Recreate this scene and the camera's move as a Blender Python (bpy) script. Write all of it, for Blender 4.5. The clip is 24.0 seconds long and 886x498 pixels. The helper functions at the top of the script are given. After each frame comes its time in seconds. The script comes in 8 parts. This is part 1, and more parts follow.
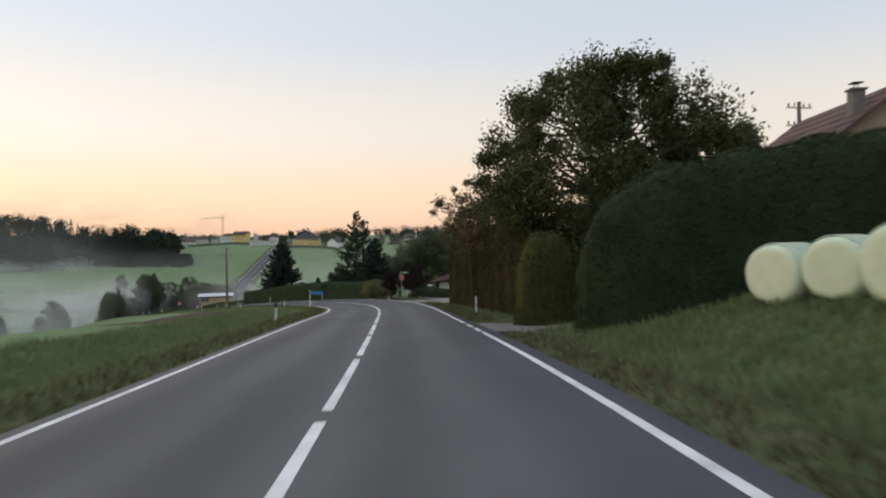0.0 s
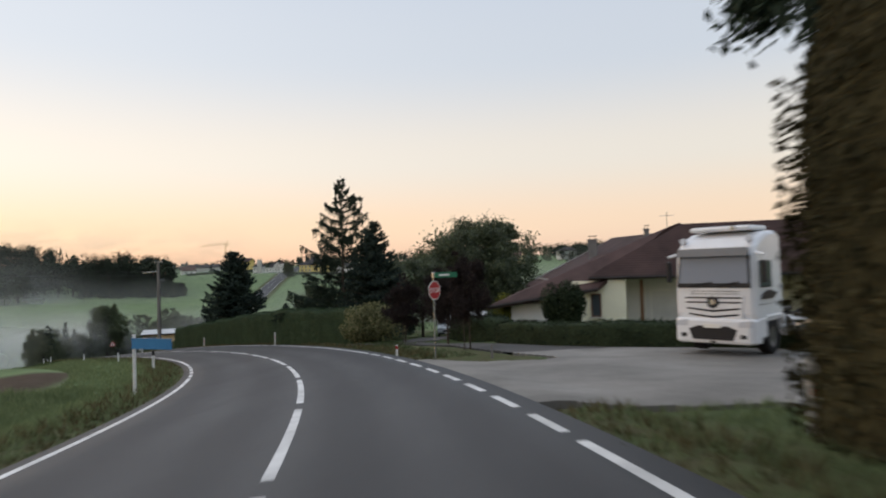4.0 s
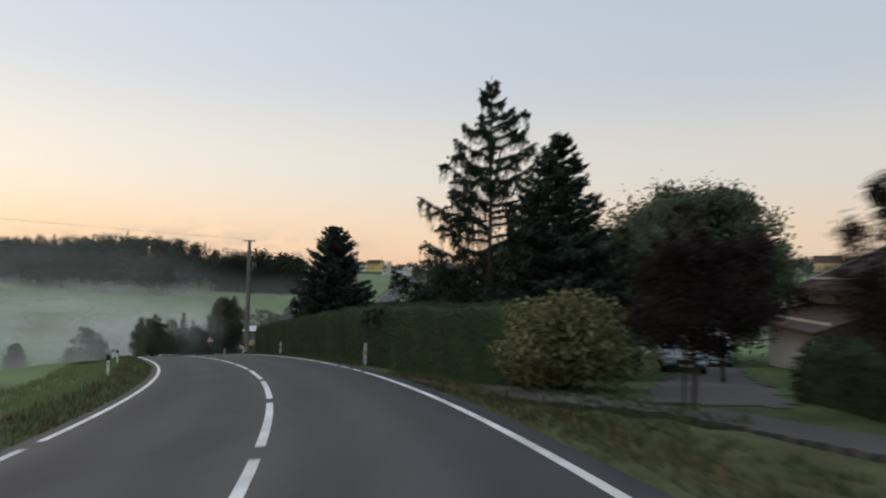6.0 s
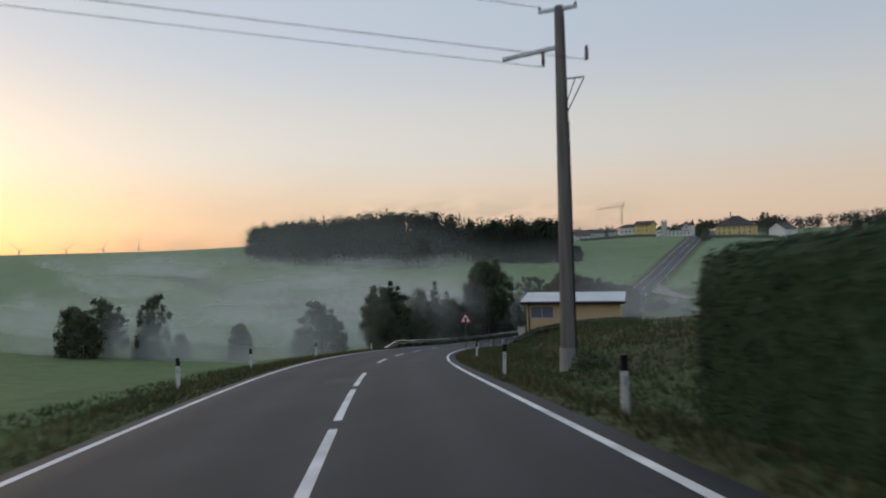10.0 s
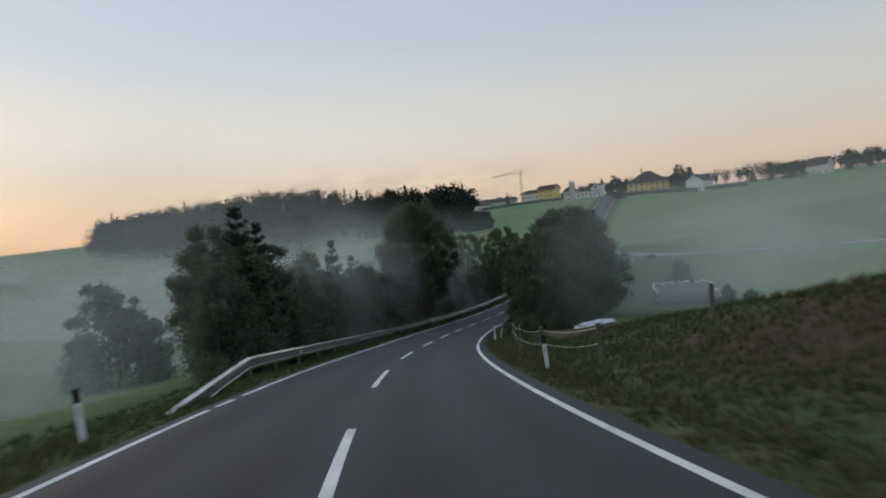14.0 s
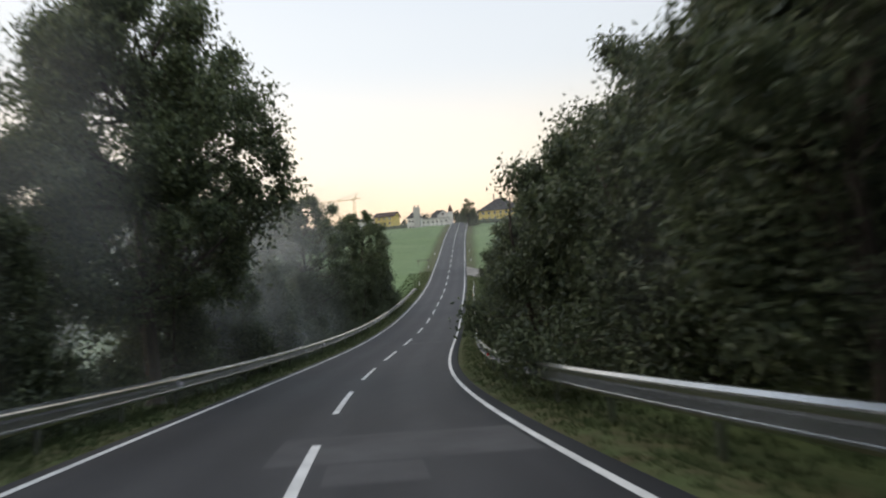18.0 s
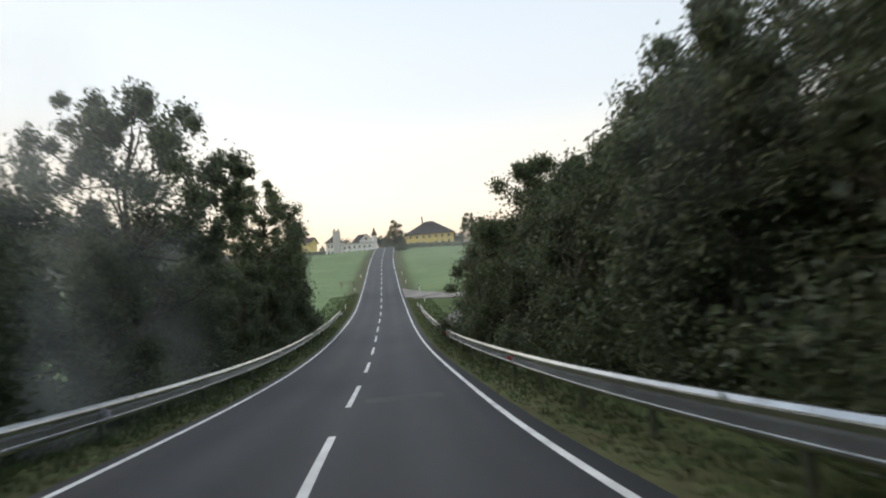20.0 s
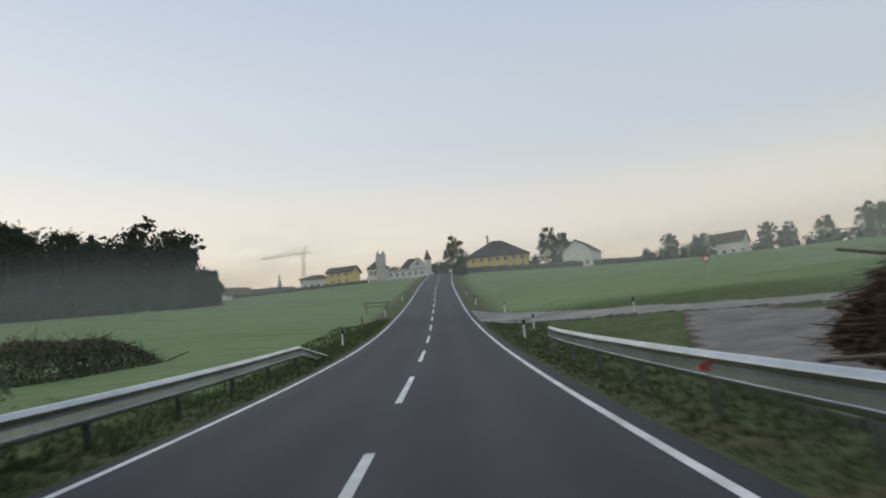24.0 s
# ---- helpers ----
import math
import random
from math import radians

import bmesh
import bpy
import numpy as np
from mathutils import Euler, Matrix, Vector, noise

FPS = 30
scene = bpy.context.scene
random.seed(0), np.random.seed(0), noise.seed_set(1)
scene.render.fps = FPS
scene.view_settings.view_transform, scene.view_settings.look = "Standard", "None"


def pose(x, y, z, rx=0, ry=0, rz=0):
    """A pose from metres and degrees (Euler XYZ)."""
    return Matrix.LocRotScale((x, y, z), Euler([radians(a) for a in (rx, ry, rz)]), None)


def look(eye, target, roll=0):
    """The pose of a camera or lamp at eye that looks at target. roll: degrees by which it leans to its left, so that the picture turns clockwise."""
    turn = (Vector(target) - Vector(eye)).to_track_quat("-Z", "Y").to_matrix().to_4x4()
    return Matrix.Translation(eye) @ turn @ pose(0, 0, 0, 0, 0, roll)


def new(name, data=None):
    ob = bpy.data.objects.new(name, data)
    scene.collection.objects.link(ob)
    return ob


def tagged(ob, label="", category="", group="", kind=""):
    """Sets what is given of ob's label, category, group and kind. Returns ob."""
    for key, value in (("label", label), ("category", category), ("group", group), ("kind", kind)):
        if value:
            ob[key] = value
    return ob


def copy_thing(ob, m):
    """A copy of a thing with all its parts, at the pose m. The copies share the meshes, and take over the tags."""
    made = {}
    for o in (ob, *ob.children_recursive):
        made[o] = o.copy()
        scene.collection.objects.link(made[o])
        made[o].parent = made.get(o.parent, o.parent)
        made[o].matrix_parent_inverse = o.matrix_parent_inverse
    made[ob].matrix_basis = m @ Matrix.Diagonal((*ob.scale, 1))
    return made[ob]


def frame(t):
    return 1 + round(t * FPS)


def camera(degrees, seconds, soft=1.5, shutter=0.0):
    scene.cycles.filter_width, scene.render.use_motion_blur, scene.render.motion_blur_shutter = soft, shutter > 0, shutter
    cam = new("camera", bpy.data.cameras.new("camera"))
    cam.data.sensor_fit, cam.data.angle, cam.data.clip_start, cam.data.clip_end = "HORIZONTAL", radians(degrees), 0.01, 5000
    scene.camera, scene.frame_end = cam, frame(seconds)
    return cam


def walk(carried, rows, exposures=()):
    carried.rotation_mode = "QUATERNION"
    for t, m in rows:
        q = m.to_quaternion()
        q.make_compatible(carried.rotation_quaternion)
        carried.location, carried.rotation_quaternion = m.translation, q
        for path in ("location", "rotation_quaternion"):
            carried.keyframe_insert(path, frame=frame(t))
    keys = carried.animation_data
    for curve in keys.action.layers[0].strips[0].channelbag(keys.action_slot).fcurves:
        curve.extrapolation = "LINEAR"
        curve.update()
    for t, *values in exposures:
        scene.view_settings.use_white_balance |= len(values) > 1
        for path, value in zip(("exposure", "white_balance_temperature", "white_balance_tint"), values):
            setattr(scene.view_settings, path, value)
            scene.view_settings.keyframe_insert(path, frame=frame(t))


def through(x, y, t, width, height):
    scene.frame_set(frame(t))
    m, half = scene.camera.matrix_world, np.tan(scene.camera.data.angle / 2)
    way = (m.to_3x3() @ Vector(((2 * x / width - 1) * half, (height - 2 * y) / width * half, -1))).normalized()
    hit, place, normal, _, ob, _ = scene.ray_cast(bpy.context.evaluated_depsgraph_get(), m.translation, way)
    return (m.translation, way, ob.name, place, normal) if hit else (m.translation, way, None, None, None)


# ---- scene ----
cam = camera(67.4, 24.0, soft=2.0, shutter=0.45)
PATH = [
    (0, (0.0, 0.0, 0.0), (0.001, 2.0, -0.033), -0.8),
    (0.5, (-0.297, 6.079, -0.359), (-0.299, 8.079, -0.347), -1.7),
    (1, (-0.632, 12.151, -0.788), (-0.641, 14.15, -0.731), -2.7),
    (1.5, (-0.987, 17.695, -1.125), (-0.991, 19.694, -1.049), -2.7),
    (3.5, (-2.833, 41.617, -2.882), (-2.824, 43.616, -2.825), -2.0),
    (4, (-3.548, 47.407, -3.334), (-3.593, 49.406, -3.281), -1.8),
    (4.5, (-4.451, 53.589, -3.764), (-4.554, 55.585, -3.715), -1.3),
    (5, (-5.541, 59.712, -4.27), (-5.707, 61.704, -4.194), 0.3),
    (5.5, (-6.904, 65.57, -4.748), (-7.165, 67.55, -4.655), 1.9),
    (6, (-8.676, 71.881, -5.197), (-9.105, 73.832, -5.109), 1.0),
    (6.5, (-11.005, 77.972, -5.723), (-11.595, 79.881, -5.621), -0.1),
    (7, (-13.756, 83.887, -6.27), (-14.477, 85.749, -6.153), 0.0),
    (7.5, (-16.887, 89.807, -6.748), (-17.708, 91.627, -6.642), -0.2),
    (8, (-20.477, 95.73, -7.291), (-21.39, 97.507, -7.204), -0.1),
    (8.5, (-24.14, 101.233, -7.863), (-25.12, 102.975, -7.789), 0.0),
    (9, (-28.157, 106.937, -8.499), (-29.196, 108.645, -8.444), -0.3),
    (9.5, (-32.148, 112.353, -9.136), (-33.251, 114.021, -9.109), -1.3),
    (11.5, (-47.631, 131.498, -11.709), (-48.721, 133.175, -11.716), -2.9),
    (12, (-51.532, 136.4, -12.406), (-52.581, 138.102, -12.439), -3.2),
    (12.5, (-55.565, 141.691, -13.223), (-56.572, 143.418, -13.269), -4.3),
    (13, (-59.459, 147.171, -14.069), (-60.408, 148.932, -14.109), -5.3),
    (13.5, (-63.235, 153.061, -15.023), (-64.117, 154.856, -15.056), -4.8),
    (14, (-67.092, 159.355, -15.89), (-67.898, 161.184, -15.935), -5.5),
    (14.5, (-70.726, 165.587, -16.788), (-71.447, 167.452, -16.846), -6.4),
    (15, (-74.368, 172.367, -17.794), (-75.017, 174.259, -17.819), -5.6),
    (15.5, (-77.727, 179.384, -18.731), (-78.327, 181.291, -18.739), -4.8),
    (16, (-80.668, 186.021, -19.722), (-81.201, 187.949, -19.715), -4.7),
    (16.5, (-83.389, 192.771, -20.617), (-83.872, 194.712, -20.597), -4.7),
    (17, (-85.9, 199.596, -21.591), (-86.339, 201.547, -21.581), -4.5),
    (17.5, (-88.204, 206.508, -22.425), (-88.57, 208.474, -22.399), -4.0),
    (18, (-90.336, 213.419, -23.262), (-90.624, 215.398, -23.21), -4.1),
    (18.5, (-92.353, 220.348, -24.008), (-92.571, 222.335, -23.927), -4.5),
    (20.5, (-98.396, 249.312, -26.511), (-98.385, 251.305, -26.347), -3.8),
    (21, (-99.344, 256.801, -26.962), (-99.324, 258.792, -26.774), -2.5),
    (21.5, (-100.034, 264.287, -27.1), (-100.045, 266.277, -26.897), -1.5),
    (22, (-100.726, 272.025, -27.317), (-100.751, 274.013, -27.101), -1.4),
    (22.5, (-101.442, 279.684, -27.414), (-101.462, 281.671, -27.183), -1.5),
    (23, (-102.13, 286.913, -27.452), (-102.176, 288.897, -27.203), -1.8),
    (23.5, (-102.866, 294.114, -27.306), (-102.978, 296.093, -27.038), -3.0),
    (24, (-103.521, 301.163, -27.161), (-103.713, 303.133, -26.873), -4.6),
]
walk(cam, [(t, look(eye, target, roll)) for t, eye, target, roll in PATH], exposures=((0, 0.25, 6700, 11), (4.0, 0.22, 6700, 11), (5.5, 0.08, 6600, 10), (8.0, -0.25, 6400, 10), (13.5, -0.3, 6050, 8), (15.0, 0.05, 6650, 10), (17.0, 0.15, 6900, 10), (18.0, 0.55, 7000, 10), (21.0, 0.66, 6900, 8), (22.0, 0.55, 6900, 8), (23.0, 0.40, 6800, 8), (24.0, 0.08, 6700, 9)))

# ---- sky and light: clear dawn, the sun still at the horizon to the east (-x) ----
world = bpy.data.worlds.new("dawn_sky")
scene.world = world
world.use_nodes = True
_n, _l = world.node_tree.nodes, world.node_tree.links
_sky = _n.new("ShaderNodeTexSky")
_sky.sky_type, _sky.sun_disc = "NISHITA", False
_sky.sun_elevation, _sky.sun_rotation = radians(3.0), radians(-82)
_sky.air_density, _sky.dust_density, _sky.ozone_density, _sky.altitude = 1.0, 2.0, 1.0, 400
# high thin haze spreads the dawn: pale blue overhead, cream lower down, rose and gold along the horizon, gold growing towards the east
_tc = _n.new("ShaderNodeTexCoord")
_sep = _n.new("ShaderNodeSeparateXYZ")
_l.new(_tc.outputs["Generated"], _sep.inputs[0])


def _ramp(src, *stops):
    r = _n.new("ShaderNodeValToRGB")
    r.color_ramp.interpolation = "EASE"
    e = r.color_ramp.elements
    e[0].position, e[0].color = stops[0][0], (*stops[0][1], 1)
    e[1].position, e[1].color = stops[-1][0], (*stops[-1][1], 1)
    for p, c in stops[1:-1]:
        e.new(p).color = (*c, 1)
    _l.new(src, r.inputs[0])
    return r.outputs[0]


def _mix(fac, a, b, blend="MIX"):
    x = _n.new("ShaderNodeMix")
    x.data_type, x.blend_type = "RGBA", blend
    for sock, v in ((x.inputs[0], fac), (x.inputs[6], a), (x.inputs[7], b)):
        if isinstance(v, float):
            sock.default_value = v
        else:
            _l.new(v, sock)
    return x.outputs[2]


_west = _ramp(_sep.outputs[2], (0.0, (0.70, 0.52, 0.44)), (0.06, (0.74, 0.58, 0.47)), (0.16, (0.66, 0.62, 0.58)), (0.30, (0.50, 0.55, 0.63)), (0.55, (0.42, 0.51, 0.66)), (1.0, (0.55, 0.64, 0.80)))
_east = _ramp(_sep.outputs[2], (0.0, (0.90, 0.53, 0.32)), (0.05, (0.94, 0.65, 0.47)), (0.16, (0.84, 0.76, 0.69)), (0.32, (0.64, 0.68, 0.75)), (0.55, (0.50, 0.57, 0.70)), (1.0, (0.55, 0.64, 0.80)))
_m1 = _n.new("ShaderNodeMath")
_m1.operation, _m1.inputs[1].default_value = "MULTIPLY_ADD", -0.62
_m1.inputs[2].default_value = 0.34
_l.new(_sep.outputs[0], _m1.inputs[0])
_side = _ramp(_m1.outputs[0], (0.0, (0, 0, 0)), (1.0, (1, 1, 1)))
_haze = _mix(_side, _west, _east)
_bg = _n["Background"]
_bg.inputs["Strength"].default_value = 1.0
_l.new(_mix(0.06, _haze, _sky.outputs["Color"]), _bg.inputs["Color"])

# a wide soft lamp high in the east, added in place of the dawn glow
_glow_lamp = bpy.data.lights.new("sun", "SUN")
_glow_lamp.energy, _glow_lamp.angle, _glow_lamp.color = 0.5, radians(40), (1.0, 0.86, 0.70)
sun = new("sun", _glow_lamp)
sun.matrix_world = look((-60, 8, 70), (0, 0, 0))


# thin mist lies in many layers
scene.cycles.transparent_max_bounces = 40


# ---- materials ----
class Mat:
    """A small builder of node materials."""

    def __init__(self, name, rough=0.8, metal=0.0, spec=0.3):
        self.m = bpy.data.materials.new(name)
        self.m.use_nodes = True
        self.n, self.l = self.m.node_tree.nodes, self.m.node_tree.links
        self.p = self.n["Principled BSDF"]
        self.p.inputs["Roughness"].default_value = rough
        self.p.inputs["Metallic"].default_value = metal
        self.p.inputs["Specular IOR Level"].default_value = spec
        self.tc = self.n.new("ShaderNodeTexCoord")

    def noise(self, scale, detail=4.0, rough=0.6, coord="Object", stretch=None):
        t = self.n.new("ShaderNodeTexNoise")
        t.inputs["Scale"].default_value, t.inputs["Detail"].default_value, t.inputs["Roughness"].default_value = scale, detail, rough
        src = self.tc.outputs[coord]
        if stretch:
            mp = self.n.new("ShaderNodeMapping")
            mp.inputs["Scale"].default_value = stretch
            self.l.new(src, mp.inputs["Vector"])
            src = mp.outputs["Vector"]
        self.l.new(src, t.inputs["Vector"])
        return t.outputs["Fac"]

    def ramp(self, fac, *stops):
        r = self.n.new("ShaderNodeValToRGB")
        e = r.color_ramp.elements
        e[0].position, e[0].color = stops[0][0], (*stops[0][1], 1)
        e[1].position, e[1].color = stops[-1][0], (*stops[-1][1], 1)
        for pos, col in stops[1:-1]:
            x = e.new(pos)
            x.color = (*col, 1)
        self.l.new(fac, r.inputs["Fac"])
        return r.outputs["Color"]

    def mix(self, fac, a, b, blend="MIX"):
        x = self.n.new("ShaderNodeMix")
        x.data_type, x.blend_type = "RGBA", blend
        for sock, v in ((x.inputs[0], fac), (x.inputs[6], a), (x.inputs[7], b)):
            if isinstance(v, (int, float)):
                sock.default_value = v
            elif isinstance(v, tuple):
                sock.default_value = (*v, 1)
            else:
                self.l.new(v, sock)
        return x.outputs[2]

    def math(self, op, a, b=0.0):
        x = self.n.new("ShaderNodeMath")
        x.operation = op
        for sock, v in zip(x.inputs, (a, b)):
            if isinstance(v, (int, float)):
                sock.default_value = v
            else:
                self.l.new(v, sock)
        return x.outputs[0]

    def color(self, c):
        if isinstance(c, tuple):
            self.p.inputs["Base Color"].default_value = (*c, 1)
        else:
            self.l.new(c, self.p.inputs["Base Color"])
        return self

    def bump(self, fac, strength=0.3, dist=0.02):
        b = self.n.new("ShaderNodeBump")
        b.inputs["Strength"].default_value, b.inputs["Distance"].default_value = strength, dist
        self.l.new(fac, b.inputs["Height"])
        self.l.new(b.outputs["Normal"], self.p.inputs["Normal"])
        return self

    def attr(self, name):
        a = self.n.new("ShaderNodeAttribute")
        a.attribute_name = name
        return a

    def random(self, island=False):
        if island:
            return self.n.new("ShaderNodeNewGeometry").outputs["Random Per Island"]
        return self.n.new("ShaderNodeObjectInfo").outputs["Random"]


def plain(name, col, rough=0.7, metal=0.0, vary=0.25, scale=6.0, bump=0.0, spec=0.3, stretch=None):
    """Paint, plaster, metal and the like: one colour with grain, stains and wear at two scales."""
    k = Mat(name, rough, metal, spec)
    dark, light = tuple(c * (1 - vary) for c in col), tuple(min(1, c * (1 + vary * 0.6)) for c in col)
    big = k.ramp(k.noise(scale * 0.2, 3, stretch=stretch), (0.3, dark), (0.7, light))
    fine = k.ramp(k.noise(scale * 4, 6), (0.25, (1 - vary * 0.5,) * 3), (0.75, (1, 1, 1)))
    k.color(k.mix(1.0, big, fine, "MULTIPLY"))
    if bump:
        k.bump(k.noise(scale * 5, 6), bump, 0.01)
    return k.m


def leafy(name, dark, light, rough=0.75, through=0.25, sheen=0.12):
    """Leaves: each blade its own shade, some light coming through."""
    k = Mat(name, rough, spec=sheen)
    tone = k.ramp(k.random(island=True), (0.0, dark), (0.55, tuple((a + b) / 2 for a, b in zip(dark, light))), (1.0, light))
    patch = k.ramp(k.noise(0.7, 3), (0.3, (0.6, 0.62, 0.6)), (0.7, (1, 1, 1)))
    col = k.mix(1.0, tone, patch, "MULTIPLY")
    k.color(col)
    t = k.n.new("ShaderNodeBsdfTranslucent")
    k.l.new(col, t.inputs["Color"])
    m = k.n.new("ShaderNodeMixShader")
    m.inputs[0].default_value = through
    k.l.new(k.p.outputs[0], m.inputs[1])
    k.l.new(t.outputs[0], m.inputs[2])
    k.l.new(m.outputs[0], k.n["Material Output"].inputs["Surface"])
    return k.m


def asphalt_mat():
    k = Mat("asphalt", 0.72, spec=0.35)
    uv = k.n.new("ShaderNodeUVMap")
    sep = k.n.new("ShaderNodeSeparateXYZ")
    k.l.new(uv.outputs[0], sep.inputs[0])
    across = sep.outputs[0]
    # wheel tracks rolled smoother and darker, the middle of each lane paler
    wave = k.math("COSINE", k.math("MULTIPLY", k.math("ABSOLUTE", across), 3.43))
    base = k.ramp(k.noise(0.35, 5, stretch=(1, 0.25, 1)), (0.3, (0.046, 0.046, 0.048)), (0.7, (0.074, 0.074, 0.075)))
    grain = k.ramp(k.noise(160, 3), (0.2, (0.55, 0.55, 0.55)), (0.55, (1, 1, 1)), (0.85, (1.5, 1.5, 1.5)))
    col = k.mix(1.0, base, grain, "MULTIPLY")
    track = k.ramp(k.math("ADD", k.math("MULTIPLY", wave, 0.35), k.noise(0.5, 4, stretch=(1, 0.1, 1))), (0.25, (0.82, 0.82, 0.83)), (0.8, (1.15, 1.15, 1.14)))
    col = k.mix(1.0, col, track, "MULTIPLY")
    # the tone drops along the road: palest up to 50 m, under half from 98 m
    lengthwise = k.ramp(k.math("MULTIPLY", sep.outputs[1], 0.004), (0.20, (1.22, 1.22, 1.21)), (0.28, (1.08, 1.08, 1.08)), (0.33, (0.88, 0.865, 0.87)), (0.39, (0.52, 0.53, 0.55)), (0.6, (0.53, 0.54, 0.56)), (0.84, (0.55, 0.56, 0.59)))
    col = k.mix(1.0, col, lengthwise, "MULTIPLY")
    # mended cracks and tar seams
    v = k.n.new("ShaderNodeTexVoronoi")
    v.feature, v.inputs["Scale"].default_value = "DISTANCE_TO_EDGE", 0.22
    k.l.new(k.tc.outputs["Object"], v.inputs["Vector"])
    seam = k.ramp(v.outputs["Distance"], (0.0, (0.62, 0.62, 0.62)), (0.012, (1, 1, 1)))
    k.color(k.mix(k.ramp(k.noise(0.09, 2), (0.52, (0, 0, 0)), (0.6, (0.7, 0.7, 0.7))), col, k.mix(1.0, col, seam, "MULTIPLY")))
    k.bump(k.noise(220, 3), 0.35, 0.006)
    return k.m


def ground_mat():
    """Meadow, with bare soil, dry verge and paler mown field where the 'cover' attribute says so."""
    k = Mat("meadow", 0.95, spec=0.1)
    cov = k.attr("cover")
    sep = k.n.new("ShaderNodeSeparateColor")
    k.l.new(cov.outputs["Color"], sep.inputs[0])
    fine, mid, big = k.noise(9, 6, 0.7), k.noise(0.9, 5), k.noise(0.045, 4)
    grass = k.ramp(mid, (0.25, (0.050, 0.072, 0.028)), (0.5, (0.082, 0.112, 0.046)), (0.78, (0.125, 0.152, 0.070)))
    grass = k.mix(1.0, grass, k.ramp(fine, (0.2, (0.6, 0.64, 0.56)), (0.6, (1, 1, 1)), (0.85, (1.35, 1.3, 1.2))), "MULTIPLY")
    field = k.ramp(k.noise(0.22, 5, stretch=(1, 3.5, 1)), (0.3, (0.120, 0.182, 0.086)), (0.7, (0.180, 0.240, 0.120)))
    field = k.mix(1.0, field, k.ramp(big, (0.3, (0.86, 0.9, 0.84)), (0.7, (1.06, 1.04, 1.02))), "MULTIPLY")
    col = k.mix(sep.outputs[1], grass, field)
    dry = k.ramp(k.noise(2.2, 6), (0.3, (0.060, 0.052, 0.028)), (0.7, (0.120, 0.098, 0.055)))
    col = k.mix(k.math("MULTIPLY", sep.outputs[2], k.ramp(k.noise(1.6, 4), (0.35, (0.15,) * 3), (0.65, (1,) * 3))), col, dry)
    soil = k.ramp(k.noise(1.4, 6, stretch=(4, 0.6, 1)), (0.3, (0.045, 0.032, 0.022)), (0.7, (0.095, 0.070, 0.050)))
    k.color(k.mix(sep.outputs[0], col, soil))
    k.bump(k.noise(6, 8), 0.6, 0.08)
    return k.m


def mist_mat(name, density, scale, seed):
    """Thin morning mist: mostly clear, thickest in the middle of its bank and torn by noise."""
    k = Mat(name, 1.0, spec=0.0)
    dens = k.attr("thick").outputs["Fac"]
    mp = k.n.new("ShaderNodeMapping")
    mp.inputs["Location"].default_value, mp.inputs["Scale"].default_value = (seed * 13.1, seed * 7.7, 0), (scale, scale, scale * 3.2)
    k.l.new(k.tc.outputs["Object"], mp.inputs["Vector"])
    t = k.n.new("ShaderNodeTexNoise")
    t.inputs["Scale"].default_value, t.inputs["Detail"].default_value = 1.0, 3.0
    k.l.new(mp.outputs[0], t.inputs["Vector"])
    torn = k.ramp(t.outputs["Fac"], (0.36, (0.22,) * 3), (0.62, (1,) * 3))
    fac = k.math("MULTIPLY", k.math("MULTIPLY", dens, torn), density)
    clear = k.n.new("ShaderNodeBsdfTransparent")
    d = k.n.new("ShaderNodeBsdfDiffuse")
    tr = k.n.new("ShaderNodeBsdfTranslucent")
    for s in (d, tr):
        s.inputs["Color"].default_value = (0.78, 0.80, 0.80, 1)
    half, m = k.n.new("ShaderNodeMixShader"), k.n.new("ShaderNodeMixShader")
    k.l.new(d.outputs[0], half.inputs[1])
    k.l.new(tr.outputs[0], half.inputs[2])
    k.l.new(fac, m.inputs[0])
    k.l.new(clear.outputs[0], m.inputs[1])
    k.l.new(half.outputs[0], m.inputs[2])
    k.l.new(m.outputs[0], k.n["Material Output"].inputs["Surface"])
    return k.m


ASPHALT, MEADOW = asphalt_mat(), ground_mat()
PAINT = plain("road_paint", (0.72, 0.72, 0.70), 0.6, vary=0.3, scale=5, bump=0.15)
GRAVEL = plain("gravel", (0.19, 0.18, 0.165), 0.95, vary=0.4, scale=2.2, bump=0.7)
TARMAC = plain("old_tarmac", (0.250, 0.235, 0.212), 0.9, vary=0.35, scale=1.5, bump=0.4)
# the old tarmac again, with the shade under the garden trees in its colour
SHADED_TARMAC = plain("shaded_tarmac", (0.095, 0.090, 0.084), 0.9, vary=0.35, scale=1.5, bump=0.4)
STEEL = plain("galvanised_steel", (0.52, 0.54, 0.55), 0.24, 0.95, vary=0.25, scale=3, bump=0.05)
WHITE = plain("white_plastic", (0.78, 0.78, 0.75), 0.5, vary=0.2, scale=8)
BLACK = plain("black_plastic", (0.012, 0.012, 0.013), 0.5, vary=0.3)
RED = plain("red_sheet", (0.42, 0.025, 0.03), 0.4, vary=0.2)
SIGN_WHITE = plain("sign_white", (0.80, 0.79, 0.74), 0.4, vary=0.08)
SIGN_GREEN = plain("sign_green", (0.02, 0.17, 0.085), 0.4, vary=0.15)
SIGN_BLUE = plain("sign_blue", (0.03, 0.20, 0.42), 0.4, vary=0.15)
REFLECT = plain("reflector", (0.62, 0.62, 0.66), 0.15, 0.3, vary=0.1)
REFLECT_RED = plain("red_reflector", (0.55, 0.03, 0.03), 0.2, vary=0.1)
